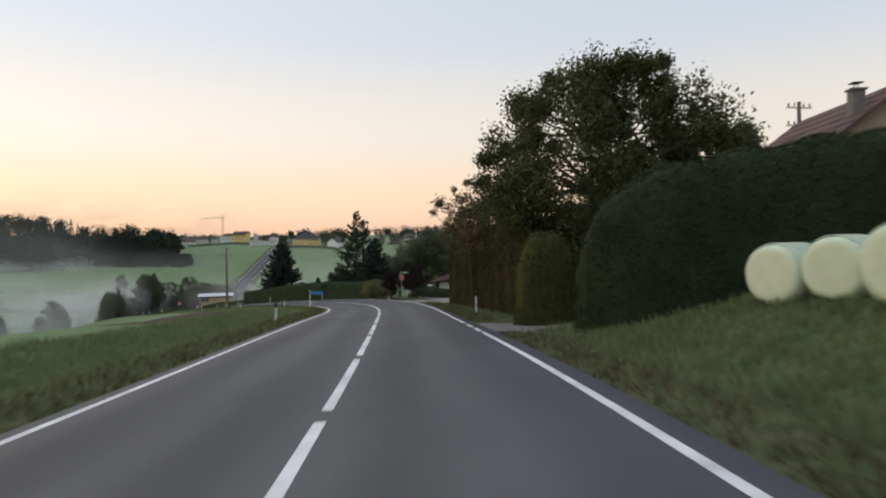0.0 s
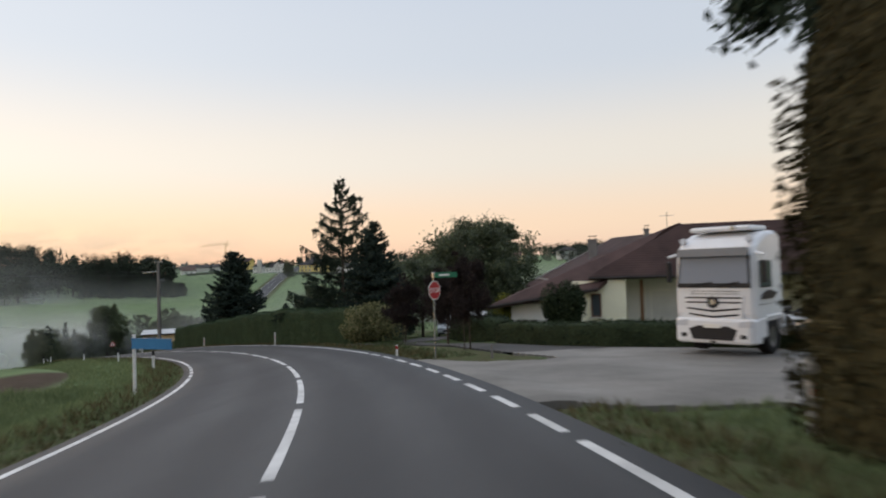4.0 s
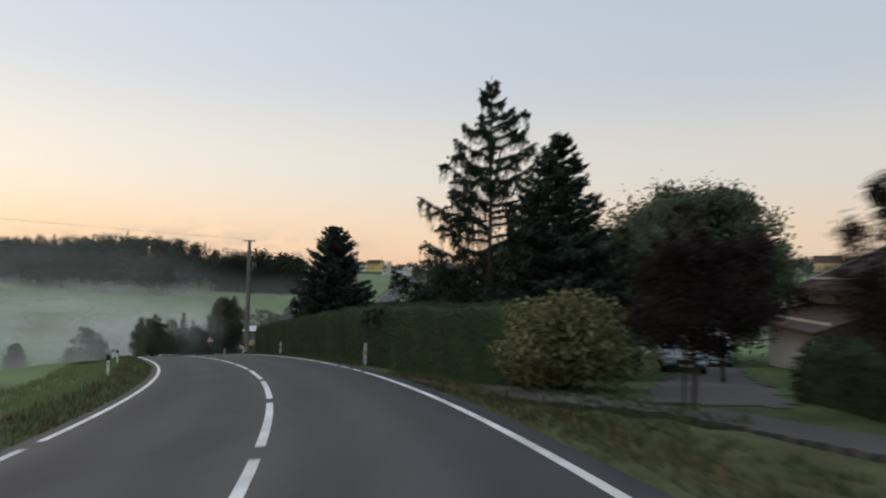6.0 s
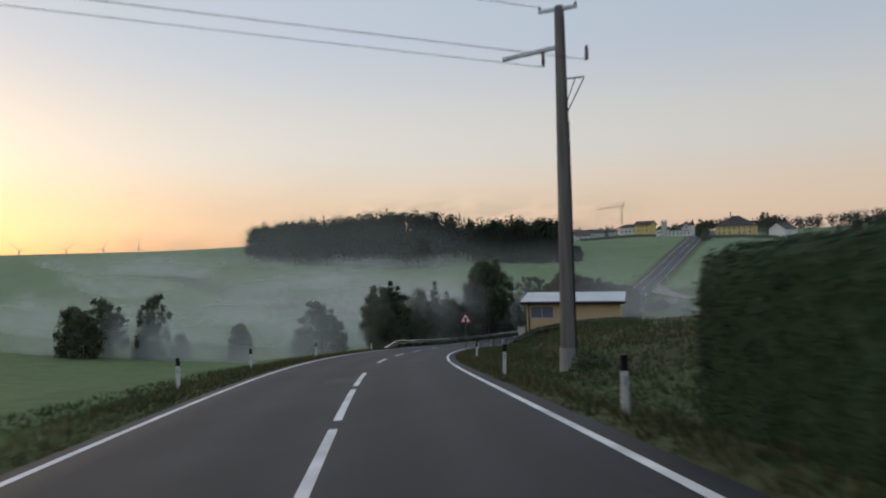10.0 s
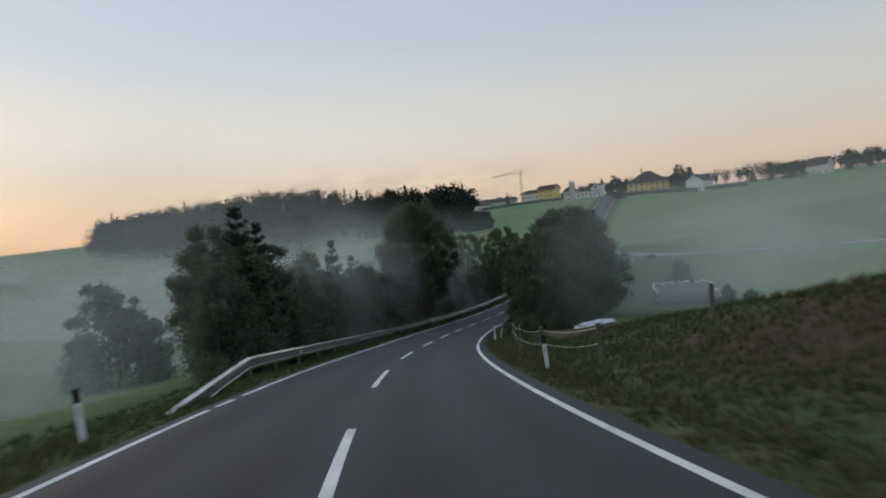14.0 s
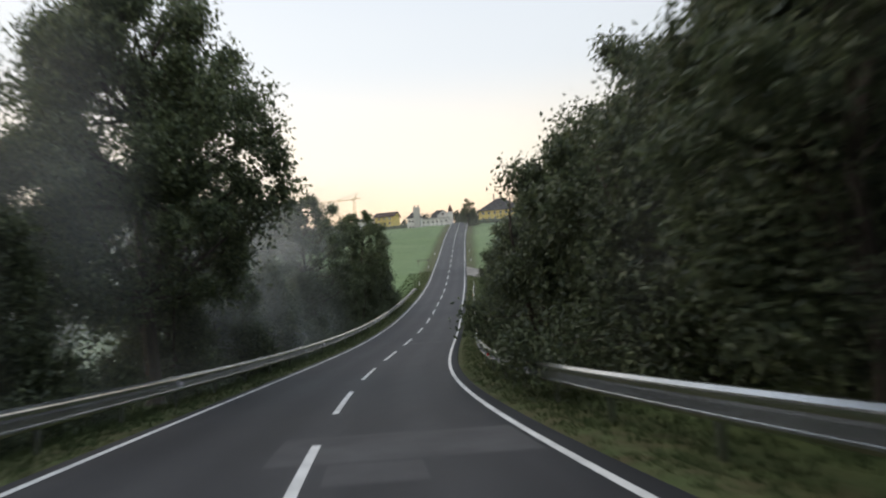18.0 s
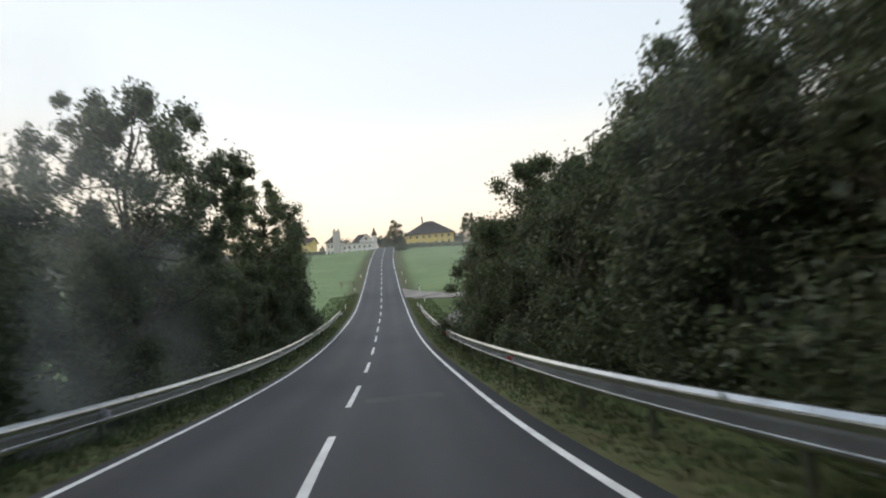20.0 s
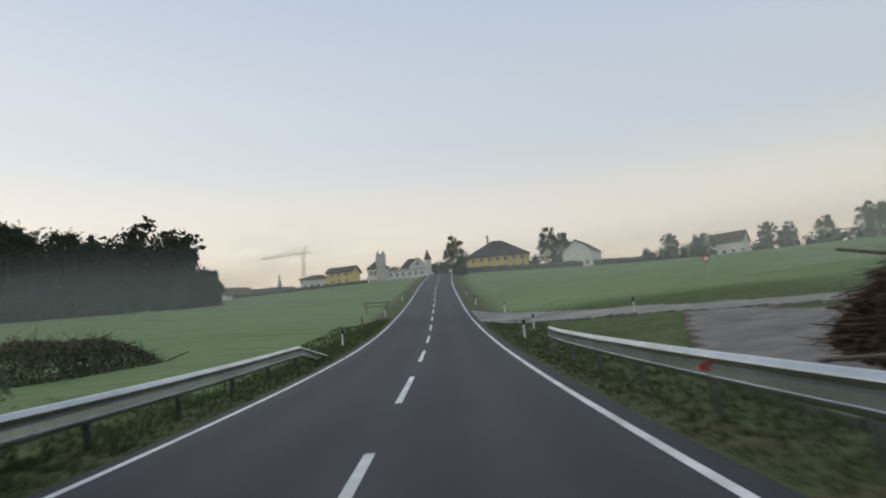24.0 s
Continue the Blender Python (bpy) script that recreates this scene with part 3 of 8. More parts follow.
def broad_tree(name, label, seed, height, spread, trunk, leaf_mat, bark=None, clumps=34, per=230, leaf=0.30, low=0.30, radius=0.16, category="tree", lean=0.0, clump=0.30, stems=1, shape="round", fill=2):
    """A tapered trunk with limbs that end in clumps of small leaves, with gaps between the clumps."""
    rng = np.random.default_rng(seed)
    ob = thing(name, label, category)
    mid = np.array([lean, 0, trunk + (height - trunk) * 0.52])
    rad = np.array([spread, spread, (height - trunk) * 0.50])
    paths, tips = [], []
    for k in range(stems):
        off = rng.normal(size=3) * (0.0 if stems == 1 else spread * 0.28)
        off = np.clip(off, -0.3 * spread, 0.3 * spread)
        off[2] = 0
        top = np.array([lean * 0.8, 0, height * (0.86 if stems == 1 else 0.74)]) + off * 1.2
        way = [(np.array([0, 0, -0.3]) + off, radius * 1.5), (np.array([0, 0, 0.25]) + off, radius)]
        for s in (0.3, 0.55, 0.8, 1.0):
            p = off * (1 + 0.5 * s) + (top - off) * s + np.append(rng.normal(size=2) * 0.07 * spread * s, 0)
            way.append((p, radius * (1 - 0.86 * s) + 0.012))
        paths.append(way)
    for c in range(clumps):
        u = rng.random() ** (0.85 if shape == "round" else 1.15)
        a = rng.random() * 2 * math.pi
        full = math.sin(math.pi * min(0.97, 0.14 + 0.80 * u)) ** 0.6 if shape == "round" else (1 - u) ** 0.42 * (0.85 + 0.15 * math.sin(5 * a))
        out = spread * full * (0.35 + 0.6 * rng.random() ** 0.5) * (1 + 0.22 * math.sin(2 * a + seed) + 0.15 * math.sin(3 * a + 2 * seed))
        p = np.array([lean + out * math.cos(a), out * math.sin(a), height * (low + (0.95 - low) * u)])
        if c % 7 == 0:
            p[2] += height * 0.05 * rng.random()
        tips.append(p)
        base = paths[rng.integers(stems)]
        root = base[2 + int(min(3, max(0, (p[2] / height - 0.25) * 4)))][0]
        bend = (root + p) / 2 + np.array([0, 0, -0.06 * spread]) + rng.normal(size=3) * 0.08 * spread
        if c % 2 == 0:
            paths.append([(root, radius * 0.34), (bend, radius * 0.2), (p, 0.012)])
    part("trunk", tubes(paths), bark or BARK, ob)
    pts, out = [], []
    for p in tips:
        r = spread * clump * (0.5 + 0.8 * rng.random()) * (1.15 - 0.5 * p[2] / height)
        q = cloud(rng, per, p, (r, r, r * (0.75 + 0.5 * rng.random())), 0.42)
        q = p + (q - p) * (0.62 + 0.80 * rng.random((per, 1)) ** 1.5)
        pts.append(q)
        out.append((q - p) / (np.linalg.norm(q - p, axis=1, keepdims=True) + 1e-6))
    stray = cloud(rng, per * fill, mid * [1, 1, 0.95], rad * 0.86, 0.5)
    pts.append(stray)
    out.append(rng.normal(size=stray.shape) * 0.5)
    v, f = blades(np.concatenate(pts), np.full(sum(map(len, pts)), leaf), rng, np.concatenate(out) * 0.7, 0.5)
    part("crown", (v, f), leaf_mat, ob)
    return ob


def conifer(name, label, seed, height, base_r, needle_mat, tiers=22, arms=9, droop=0.25, hang=0.0, ragged=0.25, tuft=0.20, skirt=0.06, point=1.15):
    """A straight stem with whorls of branches carrying needle sprays; hang: sprays that trail below the branches."""
    rng = np.random.default_rng(seed)
    ob = thing(name, label, "conifer")
    stem = [[(np.array([0, 0, -0.3]), 0.013 * height), (np.array([0.02, 0, height * 0.5]), 0.007 * height), (np.array([0, 0, height]), 0.012)]]
    pts, nor, siz = [], [], []
    for k in range(tiers):
        s = (k + 0.5 * rng.random()) / tiers
        z0 = height * (skirt + (0.985 - skirt) * s)
        for a in range(max(4, int(arms * (1 - 0.5 * s)))):
            ang = rng.random() * 2 * math.pi
            length = base_r * (1 - s) ** (1 / point) * (1 - ragged * rng.random()) + 0.12
            d = np.array([math.cos(ang), math.sin(ang), 0])
            m = max(4, int(length * 9))
            u = np.linspace(0.08, 1, m)
            rise = (0.12 + 0.5 * s) * u - droop * (1 - 0.6 * s) * 2.0 * u * u * (1 - 0.42 * u) + 0.12 * u**4
            line = d[None] * (u * length)[:, None] + np.array([0, 0, z0]) + np.stack([0 * u, 0 * u, rise * length], 1)
            if a % 2 == 0:
                stem.append([(line[0], 0.010 * height * (1 - s) * 0.35 + 0.008), (line[-1], 0.005)])
            width = (0.20 * length * np.sin(np.pi * np.clip(u, 0.05, 0.93)) + 0.05)
            for rep in range(4):
                q = line + np.cross(d, (0, 0, 1))[None] * (rng.normal(size=m) * width)[:, None] * 0.7
                q[:, 2] += rng.normal(size=m) * 0.04 - np.abs(rng.normal(size=m)) * 0.03 * length
                pts.append(q)
                nor.append(np.tile(d * 0.3 + np.array([0, 0, 0.9]), (m, 1)))
                siz.append(np.full(m, tuft * (0.8 + 0.5 * rng.random())))
            if hang:
                h = int(m * 3)
                uu = 0.15 + 0.85 * rng.random(h)
                q = d[None] * (uu * length)[:, None] + np.array([0, 0, z0]) + np.stack([0 * uu, 0 * uu, np.interp(uu, u, rise) * length - hang * rng.random(h) ** 0.8 * (1 - 0.5 * s)], 1)
                q[:, :2] += rng.normal(size=(h, 2)) * 0.06
                pts.append(q)
                nor.append(rng.normal(size=(h, 3)) * [1, 1, 0.1])
                siz.append(np.full(h, tuft * 1.15))
    part("trunk", tubes(stem, 6), BARK, ob)
    v, f = blades(np.concatenate(pts), np.concatenate(siz), rng, np.concatenate(nor) * 0.8, 0.9 if hang else 0.3, 0.5)
    part("crown", (v, f), needle_mat, ob)
    return ob


def weeping_spruce(name, label, seed, height, base_r, needle_mat, arms=54):
    """A spruce with few long arms, upturned at their tips, from which curtains of twigs hang; sky shows between the arms."""
    rng = np.random.default_rng(seed)
    ob = thing(name, label, "conifer")
    stem = [[(np.array([0, 0, -0.3]), 0.015 * height), (np.array([0.05, 0, height * 0.5]), 0.008 * height), (np.array([0, 0, height]), 0.014)]]
    pts, nor, siz, hang_p, hang_s = [], [], [], [], []
    for k in range(arms):
        s = (k + 0.6 * rng.random()) / arms
        z0 = height * (0.08 + 0.89 * s ** 1.05)
        ang = k * 2.399 + 0.5 * rng.normal()
        d = np.array([math.cos(ang), math.sin(ang), 0])
        w = np.array([-d[1], d[0], 0])
        length = base_r * (1 - s) ** 0.80 * (0.62 + 0.45 * rng.random()) + 0.22
        u = np.linspace(0.04, 1, max(6, int(length * 12)))
        rise = (0.02 + 0.42 * s) * u - (0.34 - 0.2 * s) * u**2 + (0.42 - 0.1 * s) * u**3
        line = d[None] * (u * length)[:, None] + np.array([0, 0, z0]) + np.stack([0 * u, 0 * u, rise * length], 1) + w[None] * (0.10 * length * np.sin(2.2 * u) * rng.normal())[:, None]
        stem.append([(line[0], 0.03 + 0.035 * (1 - s)), (line[len(u) // 2], 0.02 + 0.02 * (1 - s)), (line[-1], 0.008)])
        twigs = [line]
        for q in range(int(2 + length * 2.2)):
            j = rng.integers(len(u) // 4, len(u))
            sgn = 1 if q % 2 else -1
            tl = length * 0.26 * math.sin(math.pi * min(0.9, 0.15 + 0.7 * u[j])) * (0.5 + 0.7 * rng.random())
            tw = line[j] + (d * 0.75 + w * sgn * 0.8)[None] * (np.linspace(0, 1, 7) * tl)[:, None] - np.array([0, 0, 1])[None] * (np.linspace(0, 1, 7) ** 2 * tl * 0.25)[:, None]
            twigs.append(tw)
            stem.append([(tw[0], 0.014), (tw[-1], 0.005)])
        for tw in twigs:
            m = len(tw)
            for rep in range(3):
                pts.append(tw + rng.normal(size=(m, 3)) * [0.06, 0.06, 0.04])
                nor.append(np.tile([0, 0, 1.0], (m, 1)))
                siz.append(np.full(m, 0.20))
            # strands that hang from the twig
            for p in tw[1:]:
                if rng.random() < 0.9:
                    drop = (0.25 + 0.75 * rng.random() ** 1.2) * (1.30 - 0.8 * s)
                    c = max(3, int(drop / 0.10))
                    t = np.linspace(0.05, 1, c)
                    hang_p.append(p + np.stack([0.03 * rng.normal(size=c), 0.03 * rng.normal(size=c), -t * drop], 1))
                    hang_s.append(0.19 * (1.1 - 0.5 * t))
    part("trunk", tubes(stem, 6), BARK, ob)
    v1 = blades(np.concatenate(pts), np.concatenate(siz), rng, np.concatenate(nor) * 0.8, 0.6, 0.5)
    hp = np.concatenate(hang_p)
    v2 = blades(hp, np.concatenate(hang_s), rng, rng.normal(size=hp.shape) * [1, 1, 0.05], 3.5, 0.42)
    part("crown", merge(v1, v2), needle_mat, ob)
    return ob


def hedge(name, label, way, height, thick, leaf_mat, seed, density=70, leaf=0.13, round_top=0.5, wave=0.10, category="hedge", core_mat=None, dome=0.0):
    """A clipped hedge along a line of (x, y) places: a dense core, set round with leaves."""
    rng = np.random.default_rng(seed)
    way = np.asarray(way, float)
    step = np.r_[0, np.cumsum(np.hypot(*np.diff(way, axis=0).T))]
    n = max(3, int(step[-1] / (0.3 if dome else 0.8)) + 1)
    s = np.linspace(0, step[-1], n)
    c = np.stack([np.interp(s, step, way[:, 0]), np.interp(s, step, way[:, 1])], 1)
    t = np.gradient(c, axis=0)
    t /= np.linalg.norm(t, axis=1, keepdims=True)
    side = np.stack([t[:, 1], -t[:, 0]], 1)
    hs = np.asarray(height if np.ndim(height) else (height, height), float)
    h = np.interp(s, np.linspace(0, step[-1], len(hs)), hs)
    ends = np.minimum(1, np.minimum(s, step[-1] - s) / max(0.3, thick * 0.5))
    h = h * (1 - 0.22 * round_top * (1 - ends) ** 2)
    curve = np.ones(n)
    if dome:
        # the clipped end curves down and in like a dome
        e = np.clip(np.minimum(s, step[-1] - s) / dome, 0, 1)
        curve = np.sqrt(1 - (1 - e) ** 2)
        h = h * (0.50 + 0.50 * curve)
    ob = thing(name, label, category, *c[n // 2], float(land(*c[n // 2])))
    org = np.array(ob.location)
    m = 13
    ang = np.linspace(0, math.pi, m)
    cx, cz = np.cos(ang), np.sin(ang)
    e = 1 - 0.72 * (1 - round_top)
    prof_x, prof_z = np.sign(cx) * np.abs(cx) ** (0.35 * e + 0.05), np.abs(cz) ** (0.35 * e + 0.05)
    gz = land(c[:, 0], c[:, 1])
    grid = np.zeros((n, m, 3))
    for k in range(n):
        w = thick * 0.5 * (0.35 + 0.65 * curve[k]) * (1 - 0.35 * round_top * (1 - ends[k]) ** 2) * (1 + wave * math.sin(k * 1.7) * 0.6)
        lump = 1 + wave * np.sin(ang * 5 + k * 1.3) * 0.4
        off = side[k][None] * (prof_x * w * lump)[:, None]
        grid[k, :, :2] = c[k] + off
        grid[k, :, 2] = gz[k] - 0.15 + (prof_z * (h[k] + 0.15)) * (1 + wave * 0.35 * math.sin(k * 0.9))
    grid -= org
    idx = np.arange(n * m).reshape(n, m)
    faces = [(idx[i, j], idx[i + 1, j], idx[i + 1, j + 1], idx[i, j + 1]) for i in range(n - 1) for j in range(m - 1)]
    faces += [tuple(idx[0]), tuple(idx[-1][::-1])]
    inner = grid.copy()
    mid = inner.mean(1, keepdims=True)
    inner = mid + (inner - mid) * 0.955
    part("core", (inner.reshape(-1, 3), [tuple(int(q) for q in f) for f in faces]), core_mat or leaf_mat, ob)
    # leaves over the sides, the top and both ends
    a, b, d2 = grid[:-1, :-1], grid[1:, :-1], grid[:-1, 1:]
    nor = np.cross(b - a, d2 - a)
    area = np.linalg.norm(nor, axis=-1)
    nor = nor / (area[..., None] + 1e-9)
    mid_c = grid[:-1].mean(1, keepdims=True)
    nor *= np.sign(((a - mid_c) * nor).sum(-1, keepdims=True) + 1e-9)
    total = int(area.sum() * density)
    pick = rng.choice(area.size, total, p=(area / area.sum()).ravel())
    i, j = np.unravel_index(pick, area.shape)
    u, v = rng.random((2, total, 1))
    p = a[i, j] + (b[i, j] - a[i, j]) * u + (d2[i, j] - a[i, j]) * v + nor[i, j] * (rng.normal(size=(total, 1)) * 0.05 + 0.02)
    q = nor[i, j]
    for k, sign in ((0, -1), (n - 1, 1)):
        cnt = int(thick * (0.35 + 0.65 * curve[k]) * h[k] * density)
        uu = rng.uniform(-0.5, 0.5, cnt) * thick * 0.9 * (0.35 + 0.65 * curve[k])
        zz = rng.random(cnt) * h[k] * 0.95
        e_p = np.stack([c[k, 0] + side[k, 0] * uu, c[k, 1] + side[k, 1] * uu, gz[k] + zz], 1) - org
        e_n = np.tile([t[k, 0] * sign, t[k, 1] * sign, 0], (cnt, 1))
        p, q = np.r_[p, e_p + e_n * 0.05], np.r_[q, e_n]
    vv, ff = blades(p, np.full(len(p), leaf), rng, q * 0.9, 0.3)
    part("foliage", (vv, ff), leaf_mat, ob)
    return ob


def bush(name, label, x, y, rx, ry, h, leaf_mat, seed, n=2600, leaf=0.16, category="bush", lumps=9, bark=None):
    """A rounded bush of lumps of leaves on short stems."""
    rng = np.random.default_rng(seed)
    ob = thing(name, label, category, x, y, float(land(x, y)))
    cs = [np.array([0, 0, h * 0.45])] + [cloud(rng, 1, (0, 0, h * 0.5), (rx * 0.62, ry * 0.62, h * 0.34), 0.3)[0] for _ in range(lumps)]
    stems = [[(np.array([*(c[:2] * 0.15), -0.15]), 0.035), (c * [0.6, 0.6, 0.6], 0.02), (c, 0.008)] for c in cs[1:]]
    part("stems", tubes(stems, 5), bark or BARK, ob)
    pts, nor = [], []
    for c in cs:
        r = np.array([rx, ry, h * 0.55]) * (0.42 + 0.16 * rng.random()) if c is not cs[0] else np.array([rx, ry, h * 0.5]) * 0.74
        q = cloud(rng, n // (lumps + 1), c, r, 0.3)
        q[:, 2] = np.maximum(q[:, 2], 0.03)
        pts.append(q)
        nor.append((q - c) / (np.linalg.norm(q - c, axis=1, keepdims=True) + 1e-6))
    v, f = blades(np.concatenate(pts), np.full(sum(map(len, pts)), leaf), rng, np.concatenate(nor) * 0.8, 0.3)
    part("foliage", (v, f), leaf_mat, ob)
    return ob


def at(ob, x, y, scale=1.0, turn=0.0, sink=0.0, stretch=1.0):
    """Stands a thing on the ground at (x, y)."""
    m = pose(float(x), float(y), float(land(x, y)) - sink, 0, 0, turn) @ Matrix.Diagonal((scale, scale, scale * stretch, 1))
    ob.matrix_basis = m
    return ob


def again(ob, x, y, scale=1.0, turn=0.0, sink=0.0, stretch=1.0, label=""):
    """A copy of a thing, stood on the ground at (x, y)."""
    keep = ob.matrix_basis.copy()
    ob.matrix_basis = Matrix.Identity(4)
    new_ob = copy_thing(ob, pose(float(x), float(y), float(land(x, y)) - sink, 0, 0, turn) @ Matrix.Diagonal((scale, scale, scale * stretch, 1)))
    ob.matrix_basis = keep
    return tagged(new_ob, label)


# ---- ground ----
def spaced(stops):
    """Positions with steps that change from stop to stop: (start, step) ..., end."""
    out = []
    for (a, step), nxt in zip(stops[:-1], stops[1:]):
        b = nxt[0]
        n = max(1, round((b - a) / step))
        out += list(np.linspace(a, b, n, endpoint=False))
    return np.array(out + [stops[-1][0]])


GY = spaced([(-2500, 400), (-500, 60), (-80, 8), (-16, 1.0), (372, 3), (470, 8), (720, 40), (1300, 300), (4300, 0)])
GU = spaced([(-3500, 500), (-1000, 70), (-420, 20), (-130, 6), (-46, 2), (-14, 0.55), (14, 2), (46, 6), (130, 20), (420, 70), (1000, 500), (3500, 0)])
gy, gu = np.meshgrid(GY, GU, indexing="ij")
gx = road_x(np.clip(gy, -60, 620)) + gu
gz = land(gx, gy)


def beyond_edge(px, py, lo, hi):
    """Right of the road, between lo and hi metres from its centre line."""
    d = px - road_x(py)
    g = (road_x(py + 0.5) - road_x(py - 0.5))
    d = d / np.sqrt(1 + g * g)
    return (d > lo) & (d < hi)


def in_drive(px, py):
    return beyond_edge(px, py, 3.5, 18) & (py > np.interp(px, [1.0, 2.0, 5.5, 6.5, 12], [20.4, 20.8, 22.4, 25.2, 26.4])) & (py < np.interp(px, [1, 2.4, 4.5, 12], [26.0, 27.2, 31.6, 32.2]))


def in_lane(px, py):
    """The narrow lane between the verge and the garden hedge."""
    near = np.interp(py, [69.4, 72, 74, 76.5, 79, 82, 84.6, 86, 88, 91], [8.5, 8.0, 7.7, 7.4, 7.7, 7.5, 6.9, 5.9, 4.7, 4.1])
    far = np.interp(py, [74.5, 78, 80.7, 83, 85.3, 87, 89, 90.7, 91.6, 92.5], [12.2, 10.4, 9.9, 9.3, 8.6, 7.4, 7.0, 6.4, 5.4, 4.2])
    return beyond_edge(px, py, near, far) & (py > 72.8) & (py < 92.5)


def in_yard(px, py):
    south = np.interp(px, [-6, -4.4, -2.6, -1.0, -0.4], [71.4, 70.6, 69.2, 68.8, 70.0]) + 40 * (px > -0.3)
    mouth = beyond_edge(px, py, np.interp(py, [69.4, 72, 74], [8.5, 8.0, 7.7]), 40)
    return beyond_edge(px, py, 3.5, 40) & (py > 58.4 - 0.12 * px) & ((py < south) | mouth) & (py < np.interp(px, [-0.3, 2.5, 9, 34], [74.0, 74.3, 71.6, 62])) & (py < np.where(px < 1.0, 73.4, 90))


def in_track(px, py):
    return beyond_edge(px, py, np.interp(py, [300, 315, 320, 326.7, 337], [6.5, 6.65, 7.8, 9.9, 13.4]), np.interp(py, [300, 316, 328, 340], [10.5, 11, 17.5, 16])) & (py < 339) & (py > 298)


def in_side_road(px, py):
    mid = np.interp(px, [-108, -101, -95.5, -90, -80, -60, -30, 60], [364.5, 354.5, 345.5, 338.5, 331, 323, 316, 300])
    return beyond_edge(px, py, 3.5, 170) & (np.abs(py - mid) < np.interp(px, [-105, -99, -90, -80], [7.5, 4.6, 3.6, 2.6]))


# shallow beds under the paved places
bed = in_drive(gx, gy) | in_yard(gx, gy) | in_lane(gx, gy) | in_track(gx, gy) | in_side_road(gx, gy)
gz = gz - 0.16 * bed
ny, nu = gx.shape
ids = np.arange(ny * nu).reshape(ny, nu)
ground = whole("ground", (np.stack([gx, gy, gz], -1).reshape(-1, 3), np.stack([ids[:-1, :-1], ids[:-1, 1:], ids[1:, 1:], ids[1:, :-1]], -1).reshape(-1, 4)), MEADOW, "dewy green meadows and fields rolling down into a valley", "ground", kind="structure")
ground.data.polygons.foreach_set("use_smooth", [True] * len(ground.data.polygons))
cover = np.zeros((ny * nu, 4), np.float32)
fx, fy, fu = gx.ravel(), gy.ravel(), gu.ravel()
# ploughed strip on the left of the first bend, ploughed bands on the far slopes, patchy dark brown on the bank by the
# hall and beyond it
soil = smooth(38, 44, fy) * (1 - smooth(92, 100, fy)) * smooth(-34, -31, fu) * (1 - smooth(-11.5, -10, fu))
soil = np.maximum(soil, 0.8 * smooth(-150, -135, fx) * (1 - smooth(-60, -50, fx)) * smooth(60, 66, fy) * (1 - smooth(74, 80, fy)) * (fu < -30))
soil = np.maximum(soil, 1.0 * smooth(116, 126, fy) * (1 - smooth(195, 222, fy)) * smooth(5.5, 9, fu) * (1 - smooth(28, 48, fu)) * np.clip(0.62 + 0.75 * np.sin(fx * 0.33 + 1.9 * np.sin(fy * 0.17)) * np.sin(fy * 0.29 + 0.8), 0.08, 1))
low_side = np.where(fx < -37, 385 - 3.5 * (fx + 57), 315 - 0.45 * (fx + 37))
soil = np.maximum(soil, 0.42 * smooth(-58, -50, fx) * (1 - smooth(120, 150, fx)) * smooth(0, 6, fy - low_side) * (1 - smooth(-6, 4, fy - 404 - 0.25 * (fx + 33))))
band = fy - 0.35 * (fx + 60)
soil = np.maximum(soil, 0.55 * smooth(30, 50, fx) * smooth(325, 335, band - 30) * (1 - smooth(362, 372, band - 30)))
soil = np.maximum(soil, 0.5 * (1 - smooth(-190, -170, fx)) * smooth(-420, -380, fx) * smooth(338, 345, fy + 0.3 * fx + 110) * (1 - smooth(352, 362, fy + 0.3 * fx + 110)))
cover[:, 0] = soil
cover[:, 1] = np.where(fu < 0, np.where((fy < 140) | (fy > 325), smooth(5.0, 8.5, -fu), smooth(9, 15, -fu)), smooth(24, 40, fu) * smooth(100, 130, fy) + smooth(5, 9, fu) * smooth(355, 366, fy))
cover[:, 1] *= 1 - 0.45 * (fu < 0) * smooth(98, 125, fy) * (1 - smooth(200, 235, fy)) * (1 - smooth(90, 140, -fu))
cover[:, 2] = (1 - smooth(5.2, 7.2, np.abs(fu))) * 0.85
cover[:, 2] = np.maximum(cover[:, 2], 0.8 * (fu > 0) * smooth(64, 67, fy) * (1 - smooth(84, 90, fy)) * (1 - smooth(9, 10.5, fu)))
cover[:, 3] = 1
ca = ground.data.color_attributes.new("cover", "FLOAT_COLOR", "POINT")
ca.data.foreach_set("color", np.clip(cover, 0, 1).ravel())


